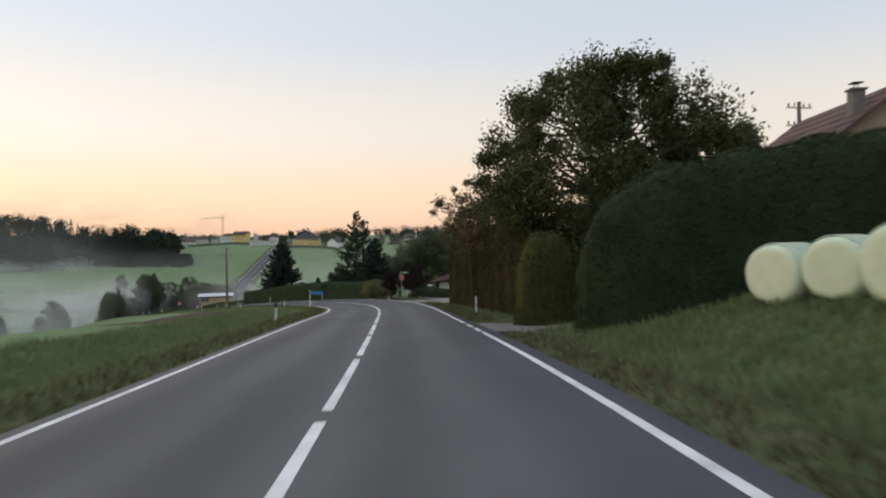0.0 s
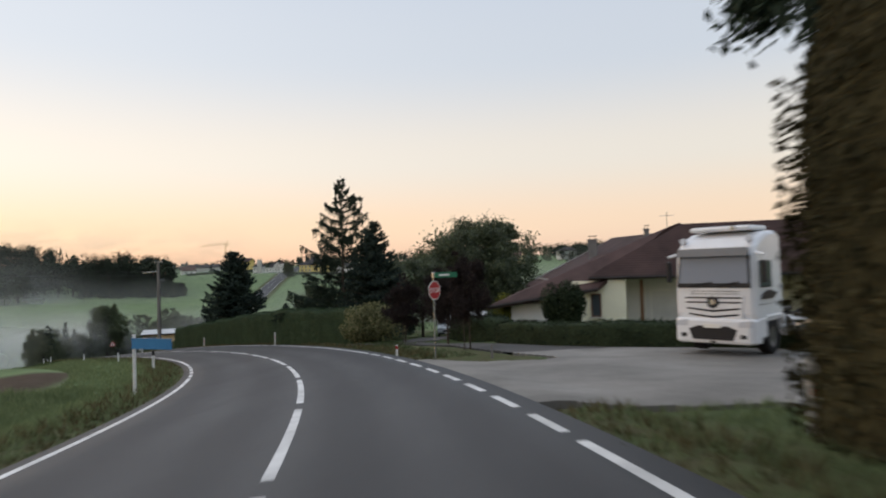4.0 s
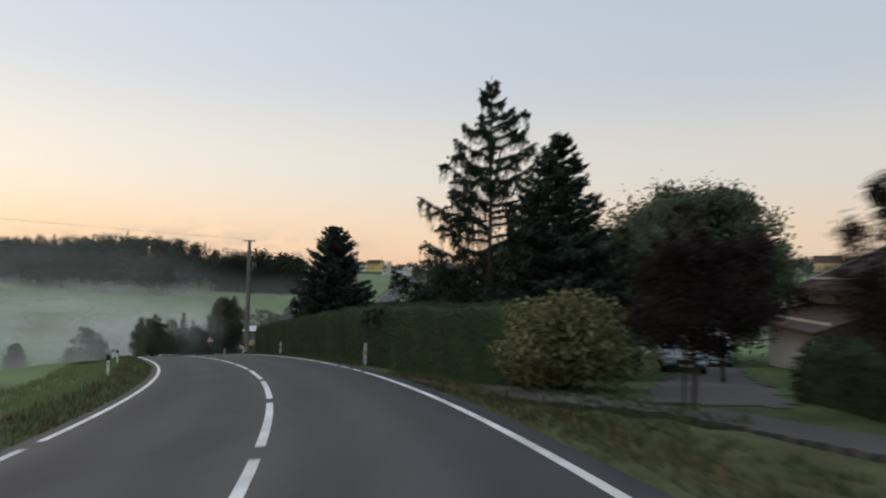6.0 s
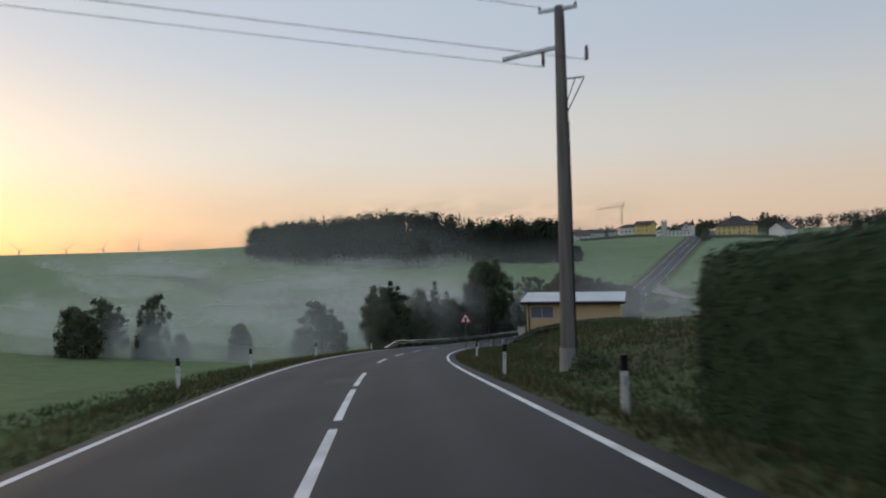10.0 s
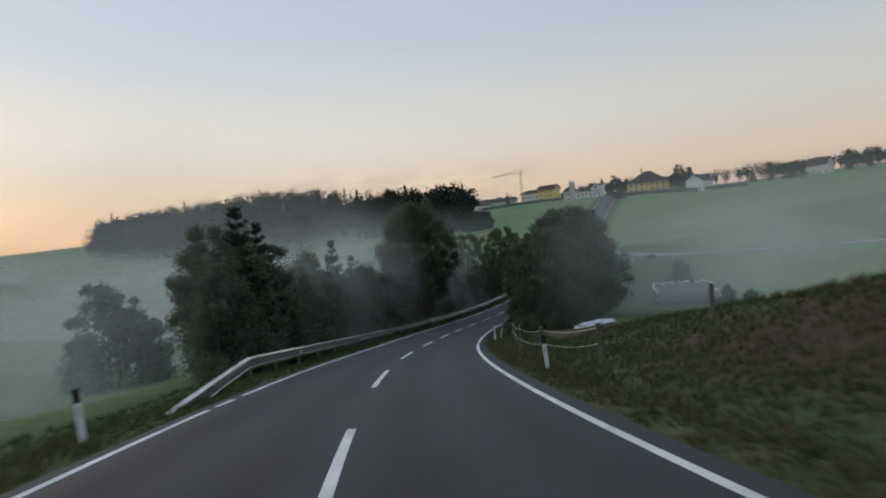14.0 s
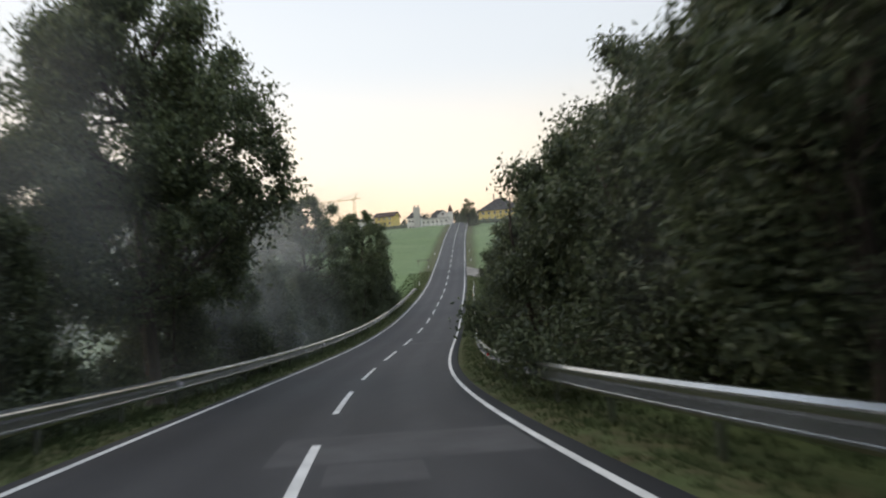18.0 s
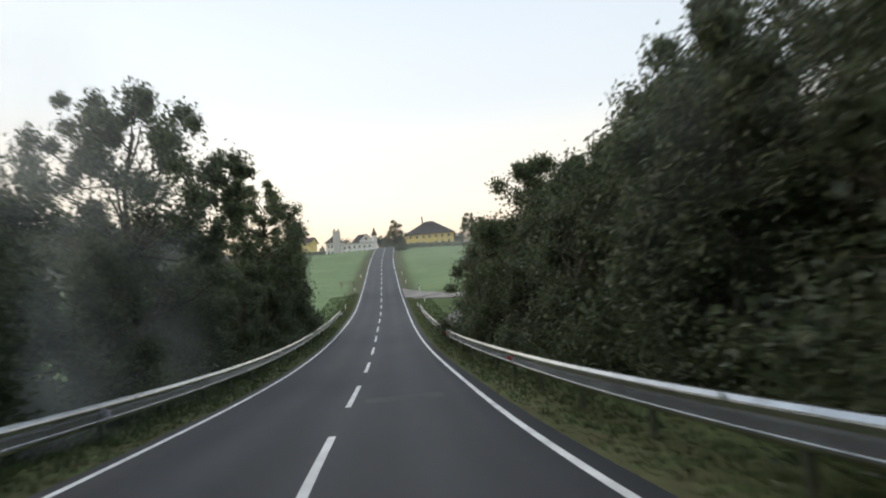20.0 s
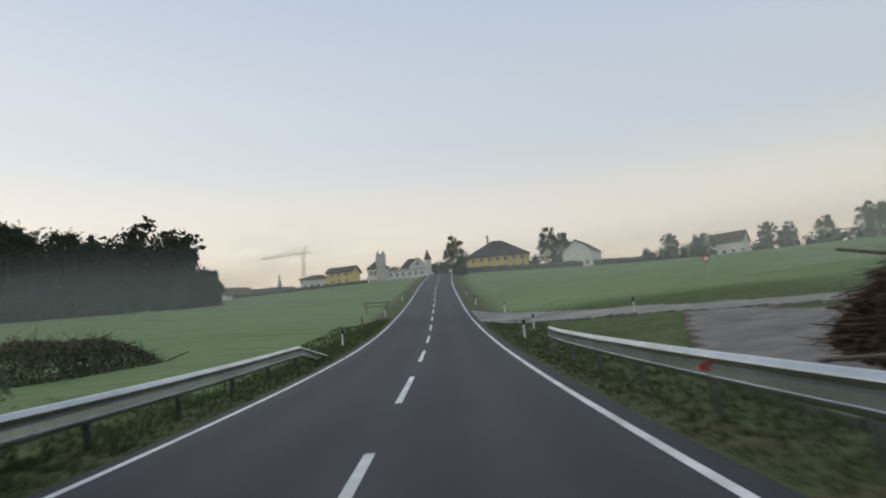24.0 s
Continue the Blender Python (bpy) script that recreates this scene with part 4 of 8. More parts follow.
def sheet(name, x0, x1, y0, y1, mat, label, category, up=0.05, inside=None, step=0.9, kind="structure"):
    """A surface laid on the ground, cut to the places for which inside(x, y) holds."""
    xs, ys = np.arange(x0, x1 + 1e-6, step), np.arange(y0, y1 + 1e-6, step)
    px, py = np.meshgrid(xs, ys, indexing="ij")
    pz = land(px, py) + up
    keep = np.ones(px.shape, bool) if inside is None else inside(px, py)
    k = np.arange(px.size).reshape(px.shape)
    ok = keep[:-1, :-1] & keep[1:, :-1] & keep[1:, 1:] & keep[:-1, 1:]
    f = np.stack([k[:-1, :-1], k[1:, :-1], k[1:, 1:], k[:-1, 1:]], -1)[ok]
    used = np.unique(f)
    remap = np.full(px.size, -1)
    remap[used] = np.arange(len(used))
    v, f = np.stack([px, py, pz], -1).reshape(-1, 3)[used], remap[f]
    # a skirt along its rim, so that no gap shows between it and the ground
    e = np.concatenate([f[:, [i, (i + 1) % 4]] for i in range(4)])
    have = set(map(tuple, e.tolist()))
    rim = np.array([q for q in have if (q[1], q[0]) not in have])
    low = v[np.unique(rim)] - [0, 0, 0.3]
    down = np.full(len(v), -1)
    down[np.unique(rim)] = len(v) + np.arange(len(low))
    skirt = np.stack([rim[:, 1], rim[:, 0], down[rim[:, 0]], down[rim[:, 1]]], 1)
    return whole(name, (np.r_[v, low], np.r_[f, skirt]), mat, label, category, kind=kind)


# ---- road ----
def strip(s0, s1, d0, d1, up=0.0, step=1.0, drop=0.0):
    """A ribbon that follows the road, with a skirt of the given drop along both sides."""
    s = np.linspace(s0, s1, max(2, int((s1 - s0) / step) + 1))
    a, b = on_road(s, np.full_like(s, d0), up), on_road(s, np.full_like(s, d1), up)
    rows = [a, b]
    if drop:
        lo = np.array([0, 0, drop])
        rows = [a - lo, a, b, b - lo]
    v = np.stack(rows, 1)
    n, m = v.shape[:2]
    k = np.arange(n * m).reshape(n, m)
    f = np.stack([k[:-1, :-1], k[:-1, 1:], k[1:, 1:], k[1:, :-1]], -1).reshape(-1, 4)
    return v.reshape(-1, 3), f


S_END = float(ARC_S[-1]) - 2
cols = np.array([-EDGE, -3.0, -2.0, -1.0, 0.0, 1.0, 2.0, 3.0, EDGE])
ss = np.arange(-45, S_END, 1.0)
rv = np.stack([on_road(ss, np.full_like(ss, d)) for d in cols], 1)
edge_lo = np.array([0, 0, 0.14])
rv = np.concatenate([rv[:, :1] - edge_lo, rv, rv[:, -1:] - edge_lo], 1)
rk = np.arange(rv.shape[0] * rv.shape[1]).reshape(rv.shape[:2])
rf = np.stack([rk[:-1, :-1], rk[:-1, 1:], rk[1:, 1:], rk[1:, :-1]], -1).reshape(-1, 4)
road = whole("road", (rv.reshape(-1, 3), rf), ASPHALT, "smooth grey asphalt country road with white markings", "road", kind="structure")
uvl = road.data.uv_layers.new(name="across")
vd = np.tile(np.r_[-EDGE, cols, EDGE], len(ss))
vs = np.repeat(ss, rv.shape[1])
loops = np.zeros(len(road.data.loops), int)
road.data.loops.foreach_get("vertex_index", loops)
uvl.data.foreach_set("uv", np.stack([vd[loops], vs[loops]], 1).ravel())
road.data.polygons.foreach_set("use_smooth", [True] * len(road.data.polygons))

DASH = 5.9
starts = [2.1 + 6.6 * k for k in range(8)] + [54.9 + 6.875 * k for k in range(14)]
starts += [158.9, 171.0, 183.3, 196, 208.7, 221.2, 232.7, 243.4, 253.9, 264.4, 274.9, 285.5, 297, 308.5, 319.8, 330.5, 341.6] + [353 + 11.4 * k for k in range(17)]
for s in starts:
    part("centre_dash", strip(s, s + DASH, -0.075, 0.075, 0.004, 0.8), PAINT, road)
# edge lines; across the side turnings they are broken
BREAKS = {1: [(20.6, 26.2), (55, 76), (96, 101), (156, 159), (219, 222), (381, 396)], -1: [(75, 86), (194, 197)]}
for side, gaps in BREAKS.items():
    at_s = -45.0
    for a, b in gaps + [(S_END, S_END)]:
        mid = HALF_R if side > 0 else -HALF
        part("edge_line", strip(at_s, a, mid - 0.07, mid + 0.07, 0.004), PAINT, road)
        s = a + 0.6
        while s < b - 0.5:
            part("edge_dash", strip(s, min(s + 1.5, b), mid - 0.07, mid + 0.07, 0.004, 0.75), PAINT, road)
            s += 2.3
        at_s = b
# patches and a cross seam in the surface
PATCH = plain("patched_asphalt", (0.075, 0.075, 0.077), 0.8, vary=0.3, scale=3, bump=0.3)
for s0, s1, d0, d1 in ((247.5, 250.2, -0.6, 3.4), (246.0, 247.4, 0.3, 1.6), (145.5, 147.5, -1.0, 0.0), (286, 287.2, 0.4, 2.6)):
    part("patch", strip(s0, s1, d0, d1, 0.003, 0.5), PATCH, road, "paler mended patch of asphalt")


# ---- yards, drives and tracks beside the road ----
sheet("drive", 0, 20, 20, 33, GRAVEL, "pale gravel drive between tall clipped hedges", "drive", 0.04, in_drive, 0.4)
sheet("yard", -8, 34, 50, 90, TARMAC, "worn grey tarmac yard at a road junction", "yard", 0.02, in_yard, 0.2)
sheet("lane", -17, 4, 72, 93, SHADED_TARMAC, "narrow worn tarmac lane beside the grass verge", "lane", 0.025, in_lane, 0.2)
sheet("car_drive", -10, 2, 84, 114, SHADED_TARMAC, "shaded tarmac drive leading to parked cars", "drive", 0.03,
      lambda px, py: (np.abs(px + 6.2 - 0.16 * (py - 86)) < 1.7) & (py > 86.2 - 0.35 * (px + 6)), 0.4)
sheet("track", -104, -78, 297, 341, GRAVEL, "grey gravel turning area beside the guard rail", "track", 0.05, in_track, 0.5)
sheet("side_road", -108, 60, 296, 376, TARMAC, "narrow asphalt side road across the meadow", "road", 0.06, in_side_road, 0.6)


# ---- guide posts, guard rails ----
def guide_post(label, red=False, height=1.0):
    ob = thing("guide_post", label, "guide post", group="guide posts along the road")
    body = [(-0.06, -0.02), (0.06, -0.02), (0.05, 0.045), (0.0, 0.07), (-0.05, 0.045)]
    v = [(x, y, z * 1.0) for z in (-0.2, height - 0.04) for x, y in body] + [(x * 0.9, y * 0.9, height) for x, y in body]
    f = [tuple(range(4, -1, -1)), tuple(range(10, 15))] + [(i + r, (i + 1) % 5 + r, (i + 1) % 5 + 5 + r, i + 5 + r) for r in (0, 5) for i in range(5)]
    part("body", (v, f), WHITE, ob)
    w = [(x * 1.05, y * 1.05 - 0.001, z) for z in (height - 0.26, height + 0.006) for x, y in body]
    g = [tuple(range(5, 10))] + [(i, (i + 1) % 5, (i + 1) % 5 + 5, i + 5) for i in range(5)]
    if not red:
        part("cap", (w, g), BLACK, ob, "black cap")
    part("reflector", box(0, -0.027, height - 0.42, 0.05, 0.012, 0.17, 0.004), REFLECT_RED if red else REFLECT, ob)
    return ob


def beside(ob, s, d, tilt=0.0, first=False):
    p = on_road(s, d)
    z = float(land(p[0], p[1]))
    m = pose(float(p[0]), float(p[1]), z, tilt * 0.6, tilt, heading(s))
    if first:
        ob.matrix_basis = m
        return ob
    return copy_thing(ob, m)


gp = guide_post("white plastic guide post with a black cap on the grass verge")
beside(gp, 35.6, -5.4, 1.5, True)
for s, d, tilt in ((86.0, -5.3, 0), (106.8, -5.8, -1), (125.8, -5.8, 0), (148.2, -6.0, 1), (169.8, -5.1, -1), (191.4, -5.2, -4), (368.9, -5.35, 1), (400, -5.2, 0), (430, -5.0, 0), (136.3, 4.75, 0), (147.9, 4.75, 2), (169.9, 5.45, 2), (197.6, 4.9, -3), (158.0, -6.0, 1), (363.5, 5.3, 0), (370, 6.7, 1), (368.6, 12.8, 0), (393.5, 7.2, 0), (410, 5.2, 0), (432, 5.0, 0)):
    beside(gp, s, d, tilt)
gr = guide_post("white guide post with a red reflector at a clipped hedge", True)
beside(gr, 35.1, 5.2, -1, True)
for s, d, tilt in ((55.1, 6.6, 0), (101.2, 4.8, 0), (121.7, 4.8, 1), (224.6, 4.6, 0)):
    beside(gr, s, d, tilt)

# W-shaped beam: (outwards, up); a broad upper hump, a steep trough and a narrow lower hump
BEAM = np.array([1.25, 1.55]) * np.array([(0.01, 0.31), (-0.02, 0.303), (-0.07, 0.268), (-0.078, 0.252), (-0.072, 0.232), (-0.050, 0.196), (-0.047, 0.165), (-0.052, 0.135), (-0.062, 0.080), (-0.080, 0.071), (-0.078, 0.050), (-0.03, 0.012), (0.0, 0.0), (0.006, 0.004), (-0.022, 0.018), (-0.068, 0.054), (-0.050, 0.076), (-0.040, 0.132), (-0.035, 0.165), (-0.040, 0.197), (-0.061, 0.235), (-0.06, 0.258), (-0.012, 0.294), (0.012, 0.304)])


def guard_rail(s0, s1, side, label, lead, tail, d0, d1):
    """Steel beam on posts, sloping straight down into the ground at both ends."""
    p0 = on_road((s0 + s1) / 2, side * 5.15)
    ob = thing("guard_rail", label, "guard rail", p0[0], p0[1], float(land(p0[0], p0[1])))
    org = np.array(ob.location)

    def rise(s):
        k = np.minimum(np.clip((s - s0) / lead, 0, 1), np.clip((s1 - s) / tail, 0, 1))
        return 0.39 * k - 0.46 * (1 - k)

    def out(s):
        return 5.2 + (d0 - 5.2) * (1 - np.clip((s - s0) / (lead + 3), 0, 1)) + (d1 - 5.2) * (1 - np.clip((s1 - s) / (tail + 3), 0, 1))

    cuts = np.r_[s0, np.arange(s0 + lead, s1 - tail - 4, 8.0), s1 - tail, s1]
    for i, (a, b) in enumerate(zip(cuts[:-1], cuts[1:])):
        s = np.linspace(a - (0.12 if 0 < i < len(cuts) - 2 else 0), b, max(3, int((b - a) / 1.0) + 1))
        base = on_road(s, side * out(s))
        side_v = on_road(s, side * (out(s) + 1)) - base
        side_v[:, 2] = 0
        side_v /= np.linalg.norm(side_v, axis=1, keepdims=True)
        z = base[:, 2] + rise(s)
        # each sheet laps 5 mm over the next one
        v = base[:, None, :] * [1, 1, 0] + side_v[:, None] * (BEAM[None, :, :1] - 0.005 * (i % 2)) + np.stack([np.zeros((len(s), len(BEAM)))] * 2 + [z[:, None] + BEAM[None, :, 1]], -1)
        n, m = v.shape[:2]
        k = np.arange(n * m).reshape(n, m)
        f = [(k[i, j], k[i, (j + 1) % m], k[i + 1, (j + 1) % m], k[i + 1, j]) for i in range(n - 1) for j in range(m)]
        f += [tuple(k[0][::-1]), tuple(k[-1])]
        part("beam", ((v - org).reshape(-1, 3), [tuple(int(q) for q in g) for g in f]), STEEL, ob)
    shared = None
    for i, s in enumerate(np.arange(s0 + lead * 0.6, s1 - tail * 0.4, 4.0)):
        p = on_road(s, side * (out(s) + 0.12))
        low = 0.0 if s0 + lead < s < s1 - tail else -0.3
        if shared is None:
            bm = joined(box(0, 0, 0.2, 0.012, 0.12, 1.1), box(0.04, 0.055, 0.2, 0.09, 0.012, 1.1), box(0.04, -0.055, 0.2, 0.09, 0.012, 1.1), box(0, -0.09, 0.60, 0.06, 0.07, 0.12))
            post = part("post", bm, STEEL, ob)
            shared = post.data
        else:
            post = new("post", shared)
            post.parent = ob
        post.matrix_basis = pose(p[0] - org[0], p[1] - org[1], p[2] - org[2] - 0.02 + low, 0, 0, heading(s) + (90 if side > 0 else -90))
    for i, s in enumerate(np.arange(s0 + 17, s1 - 8, 24.0)):
        p = on_road(s, side * 5.09)
        r = part("reflector", box(0, 0, 0, 0.07, 0.05, 0.12, 0.008), REFLECT_RED if side > 0 else REFLECT, ob)
        r.matrix_basis = pose(p[0] - org[0], p[1] - org[1], p[2] - org[2] + 0.62, 0, 0, heading(s))
    return ob


guard_rail(194.2, 361.2, -1, "galvanised steel guard rail before dark roadside trees", 8.6, 5.8, 4.7, 5.0)
guard_rail(224.9, 358.0, 1, "galvanised steel guard rail on the valley side of the road", 8.6, 3.2, 5.0, 5.5)


# ---- verge grass ----
def verge(name, side, s0, s1, d0, d1, count, mat, size, seed, label, skip=None):
    rng = np.random.default_rng(seed)
    s = rng.uniform(s0, s1, count)
    d = d0 + (d1 - d0) * rng.random(count) ** 1.3
    p = on_road(s, side * d)
    keep = np.ones(count, bool)
    if skip is not None:
        keep = ~skip(p[:, 0], p[:, 1], s, d)
    p = p[keep]
    p[:, 2] = land(p[:, 0], p[:, 1])
    n = len(p)
    tall = size * (0.5 + rng.random(n)) * np.interp(d[keep], [d0, d0 + 0.6, d1], [0.45, 1.0, 1.15])
    v, reps = [], 4
    for r in range(reps):
        a = rng.random(n) * 2 * math.pi
        w = np.stack([np.cos(a), np.sin(a), 0 * a], 1) * (0.018 + 0.03 * size)
        lean = np.stack([rng.normal(size=n), rng.normal(size=n), 0 * a], 1) * (tall * 0.38)[:, None]
        o = p + np.stack([rng.normal(size=n), rng.normal(size=n), -1.0 * np.ones(n)], 1) * [0.07, 0.07, 0.03]
        v.append(np.stack([o - w, o + w, o + lean + np.stack([0 * a, 0 * a, tall], 1)], 1))
    v = np.concatenate(v).reshape(-1, 3)
    f = np.arange(len(v)).reshape(-1, 3)
    return whole(name, (v, f), mat, label, "grass", kind="stuff")


def paved(x, y, s, d):
    return ((s > 20.4) & (s < 27)) | ((s > 26) & (s < 32) & (d > 5.2)) | ((s > 57.5) & (s < 70.5) & (d > 4)) | ((s > 70) & (s < 82) & (d > 6.5)) | ((s > 96) & (s < 101)) | ((s > 380) & (s < 397))


verge("verge_grass", -1, -10, 140, 4.15, 9.5, 16000, GRASS_BLADES, 0.17, 3, "pale dewy grass on the road verge")
verge("verge_grass", 1, -10, 66, 4.2, 8.0, 6000, GRASS_BLADES, 0.15, 4, "mown and tufted grass beside the road", paved)
# from here on the blades carry the roadside shade in their colour
verge("verge_grass", -1, 140, 395, 4.15, 9.5, 24000, GRASS_ROUGH_SHADED, 0.15, 13, "long verge grass in a green darkened for tree shade")
verge("verge_grass", 1, 66, 395, 4.2, 8.0, 24000, GRASS_ROUGH_SHADED, 0.13, 14, "rough tufted grass beside the road", paved)
verge("dry_grass", -1, -10, 200, 4.05, 5.6, 4200, GRASS_DRY, 0.22, 5, "dry yellowed grass along the asphalt edge")
verge("dry_grass", 1, -10, 230, 4.05, 5.4, 5200, GRASS_DRY, 0.20, 6, "dry yellowed grass along the asphalt edge", paved)
verge("bank_grass", 1, -6, 23, 5.5, 16, 9000, GRASS_BLADES, 0.24, 8, "tall grass on the bank below the bales")
verge("bank_grass", 1, 128, 215, 7.0, 17, 4200, GRASS_ROUGH_SHADED, 0.22, 9, "rough grass on the bank below the hall")
verge("bank_grass", 1, 128, 212, 5.6, 15, 3600, GRASS_ROUGH_SHADED, 0.15, 19, "paler tussocks on the bank below the hall")
verge("dry_grass", 1, 150, 215, 4.6, 14, 3200, GRASS_DRY, 0.20, 12, "dry stalks on the brown bank below the hall")
verge("ditch_grass", -1, -6, 80, 7.5, 12, 12000, GRASS_BLADES, 0.28, 10, "tall tufted grass along the field's edge")


# ---- first stretch: bales, hedges, trees and the first house ----
def bale(label):
    ob = thing("hay_bale", label, "hay bale", group="wrapped bales on the bank")
    n, prof = 28, [(0.0, 0.50), (0.0, 0.60), (0.04, 0.66), (0.10, 0.69), (0.6, 0.71), (1.12, 0.69), (1.18, 0.66), (1.22, 0.60), (1.22, 0.50)]
    v, f = [], []
    for x, r in prof:
        for k in range(n):
            a = 2 * math.pi * k / n
            rr = r * (1 + 0.012 * math.sin(3 * a + x * 5) + 0.008 * math.sin(11 * a))
            sag = 0.94 if math.sin(a) < -0.8 else 1.0
            v.append((x - 0.6, rr * math.cos(a), 0.66 + rr * math.sin(a) * sag))
    m = len(prof)
    for i in range(m - 1):
        f += [(i * n + k, i * n + (k + 1) % n, (i + 1) * n + (k + 1) % n, (i + 1) * n + k) for k in range(n)]
    v += [(-0.585, 0, 0.66), (0.605, 0, 0.66)]
    f += [(len(v) - 2, (k + 1) % n, k) for k in range(n)] + [(len(v) - 1, (m - 1) * n + k, (m - 1) * n + (k + 1) % n) for k in range(n)]
    b = part("bale", (v, f), WRAP, ob)
    b.data.polygons.foreach_set("use_smooth", [True] * len(b.data.polygons))
    # overlapping bands of film round the barrel
    for x in (-0.38, -0.12, 0.16, 0.42):
        band = [(x + dx, r * math.cos(2 * math.pi * k / n), 0.66 + r * math.sin(2 * math.pi * k / n) * (0.94 if math.sin(2 * math.pi * k / n) < -0.8 else 1)) for dx, r in ((-0.11, 0.708), (-0.10, 0.722), (0.10, 0.722), (0.11, 0.708)) for k in range(n)]
        part("film_band", (band, [(i * n + k, i * n + (k + 1) % n, (i + 1) * n + (k + 1) % n, (i + 1) * n + k) for i in range(3) for k in range(n)]), WRAP, ob)
    return ob


b1 = at(bale("pale green film-wrapped hay bale lying on the grass bank"), 8.3, 16.0, 1.06, 28, 0.04)
for x, y, sc, turn in ((9.0, 14.8, 1.05, 33), (9.0, 12.5, 1.18, 30), (9.9, 11.0, 1.10, 27)):
    again(b1, x, y, sc, turn, 0.04)

hedge("tall_hedge", "tall rounded dark clipped thuja hedge", [(4.15, 20.7), (7.0, 20.2), (11.3, 19.5), (23.5, 18.0)], (4.5, 4.1), 2.2, LEAF_THUJA, 11, 210, 0.095, 0.85, 0.05, dome=2.5)
hedge("clipped_hedge", "clipped yellow-green hedge block with browning leaves at the drive", [(2.85, 26.5), (3.8, 26.4), (5.3, 26.1)], 3.65, 1.9, LEAF_BEECH, 12, 210, 0.10, 0.8, 0.05, dome=1.0)
# added dark foliage where only deep shade lies under the walnut
hedge("shaded_hedge", "dark hedge added to fill the deep shade under the walnut tree", [(6.4, 35.2), (9.0, 34.9), (15.0, 33.8)], (4.0, 4.4), 2.0, LEAF_THUJA, 14, 120, 0.13, 0.8, 0.10)
for k, (x, y) in enumerate(((5.86, 29.5), (8.1, 29.8))):
    ob = thing("gate_post", "short pale stone post beside the gravel drive", "post", x, y, float(land(x, y)), 10 * k, group="stone posts at the drive")
    part("shaft", box(0, 0, 0.3, 0.16, 0.16, 0.9, 0.02), CONCRETE, ob)
    part("cap", box(0, 0, 0.77, 0.20, 0.20, 0.06, 0.02), PLASTER_GREY, ob)
w3 = [on_road(s, d)[:2] for s, d in ((32.5, 8.3), (37.5, 8.2), (42, 8.1), (47, 8.0), (51, 7.7), (55.2, 7.5))]
hedge("long_hedge", "long overgrown hedge with drooping brownish sprays", w3, (4.8, 5.9), 2.6, LEAF_THUJA_BROWN, 13, 200, 0.12, 0.9, 0.12)

walnut = at(broad_tree("walnut_tree", "large walnut tree behind a tall hedge", 121, 12.8, 6.6, 3.2, LEAF_WALNUT, None, 150, 420, 0.19, 0.24, 0.26, clump=0.20, fill=16), 8.2, 35.2, 1.03, 140)
at(broad_tree("fruit_tree", "thin fruit tree with pale turning leaves", 22, 9.2, 2.4, 3.6, LEAF_AUTUMN, BARK, 60, 110, 0.14, 0.42, 0.10, clump=0.26), 2.0, 45.0, 1.0, 0)
dark_a = at(broad_tree("garden_tree", "dense dark garden tree behind the hedges", 23, 9.0, 3.8, 1.6, LEAF_DARK, None, 44, 300, 0.28, 0.16, 0.2, clump=0.32), 9.5, 46, 0.8, 0)
again(dark_a, 12.6, 34.5, 1.08, 75)
# flat-crowned pine at the end of the hedge
pine = broad_tree("pine_tree", "dark pine with a rounded crown leaning over the hedge", 24, 8.8, 2.4, 4.6, NEEDLES, BARK, 30, 420, 0.2, 0.56, 0.09, "conifer", clump=0.34)
at(pine, 3.1, 56.6, 1.0, 30)
for x, y, d in ((2.0, 57.4, 0.6),):
    ob = thing("marker_post", "short grey wooden post at the yard's corner", "post", x, y, float(land(x, y)))
    part("post", box(0, 0, 0.4, 0.14, 0.14, 1.2, 0.01), WOOD, ob)


# ---- houses ----
def window(parent, x, y, z, w, h, face, frame_mat=None, cross=True):
    """A window let into a wall that faces -y ('f'), +y ('b'), -x ('l') or +x ('r'): reveal, frame, panes and sill."""
    turn = {"f": 0, "b": 180, "l": -90, "r": 90}[face]
    fm = frame_mat or SIGN_WHITE
    fr = part("window", joined(box(-w / 2, -0.02, 0, 0.07, 0.10, h + 0.07), box(w / 2, -0.02, 0, 0.07, 0.10, h + 0.07), box(0, -0.02, h / 2, w, 0.10, 0.07), box(0, -0.02, -h / 2, w, 0.10, 0.07), *([box(0, -0.015, 0, 0.05, 0.07, h)] if cross else [])), fm, parent)
    fr.matrix_basis = pose(x, y, z, 0, 0, turn)
    part("pane", box(0, 0.005, 0, w - 0.05, 0.03, h - 0.05), GLASS, fr)
    part("sill", box(0, -0.09, -h / 2 - 0.06, w + 0.16, 0.16, 0.05, 0.01), PLASTER_GREY, fr)
    return fr


def gable_roof(w, d, h0, rise, over=0.5, thick=0.22):
    """Ridge along x."""
    hw, hd = w / 2 + over, d / 2 + over
    lo = h0 - rise * over / (d / 2)
    v = []
    for dz in (0.0, thick):
        v += [(-hw, -hd, lo + dz), (hw, -hd, lo + dz), (hw, 0, h0 + rise + dz), (-hw, 0, h0 + rise + dz), (hw, hd, lo + dz), (-hw, hd, lo + dz)]
    f = [(0, 3, 2, 1), (3, 5, 4, 2), (6, 7, 8, 9), (9, 8, 10, 11), (0, 1, 7, 6), (5, 11, 10, 4), (0, 6, 9, 3), (3, 9, 11, 5), (1, 2, 8, 7), (2, 4, 10, 8)]
    return v, f


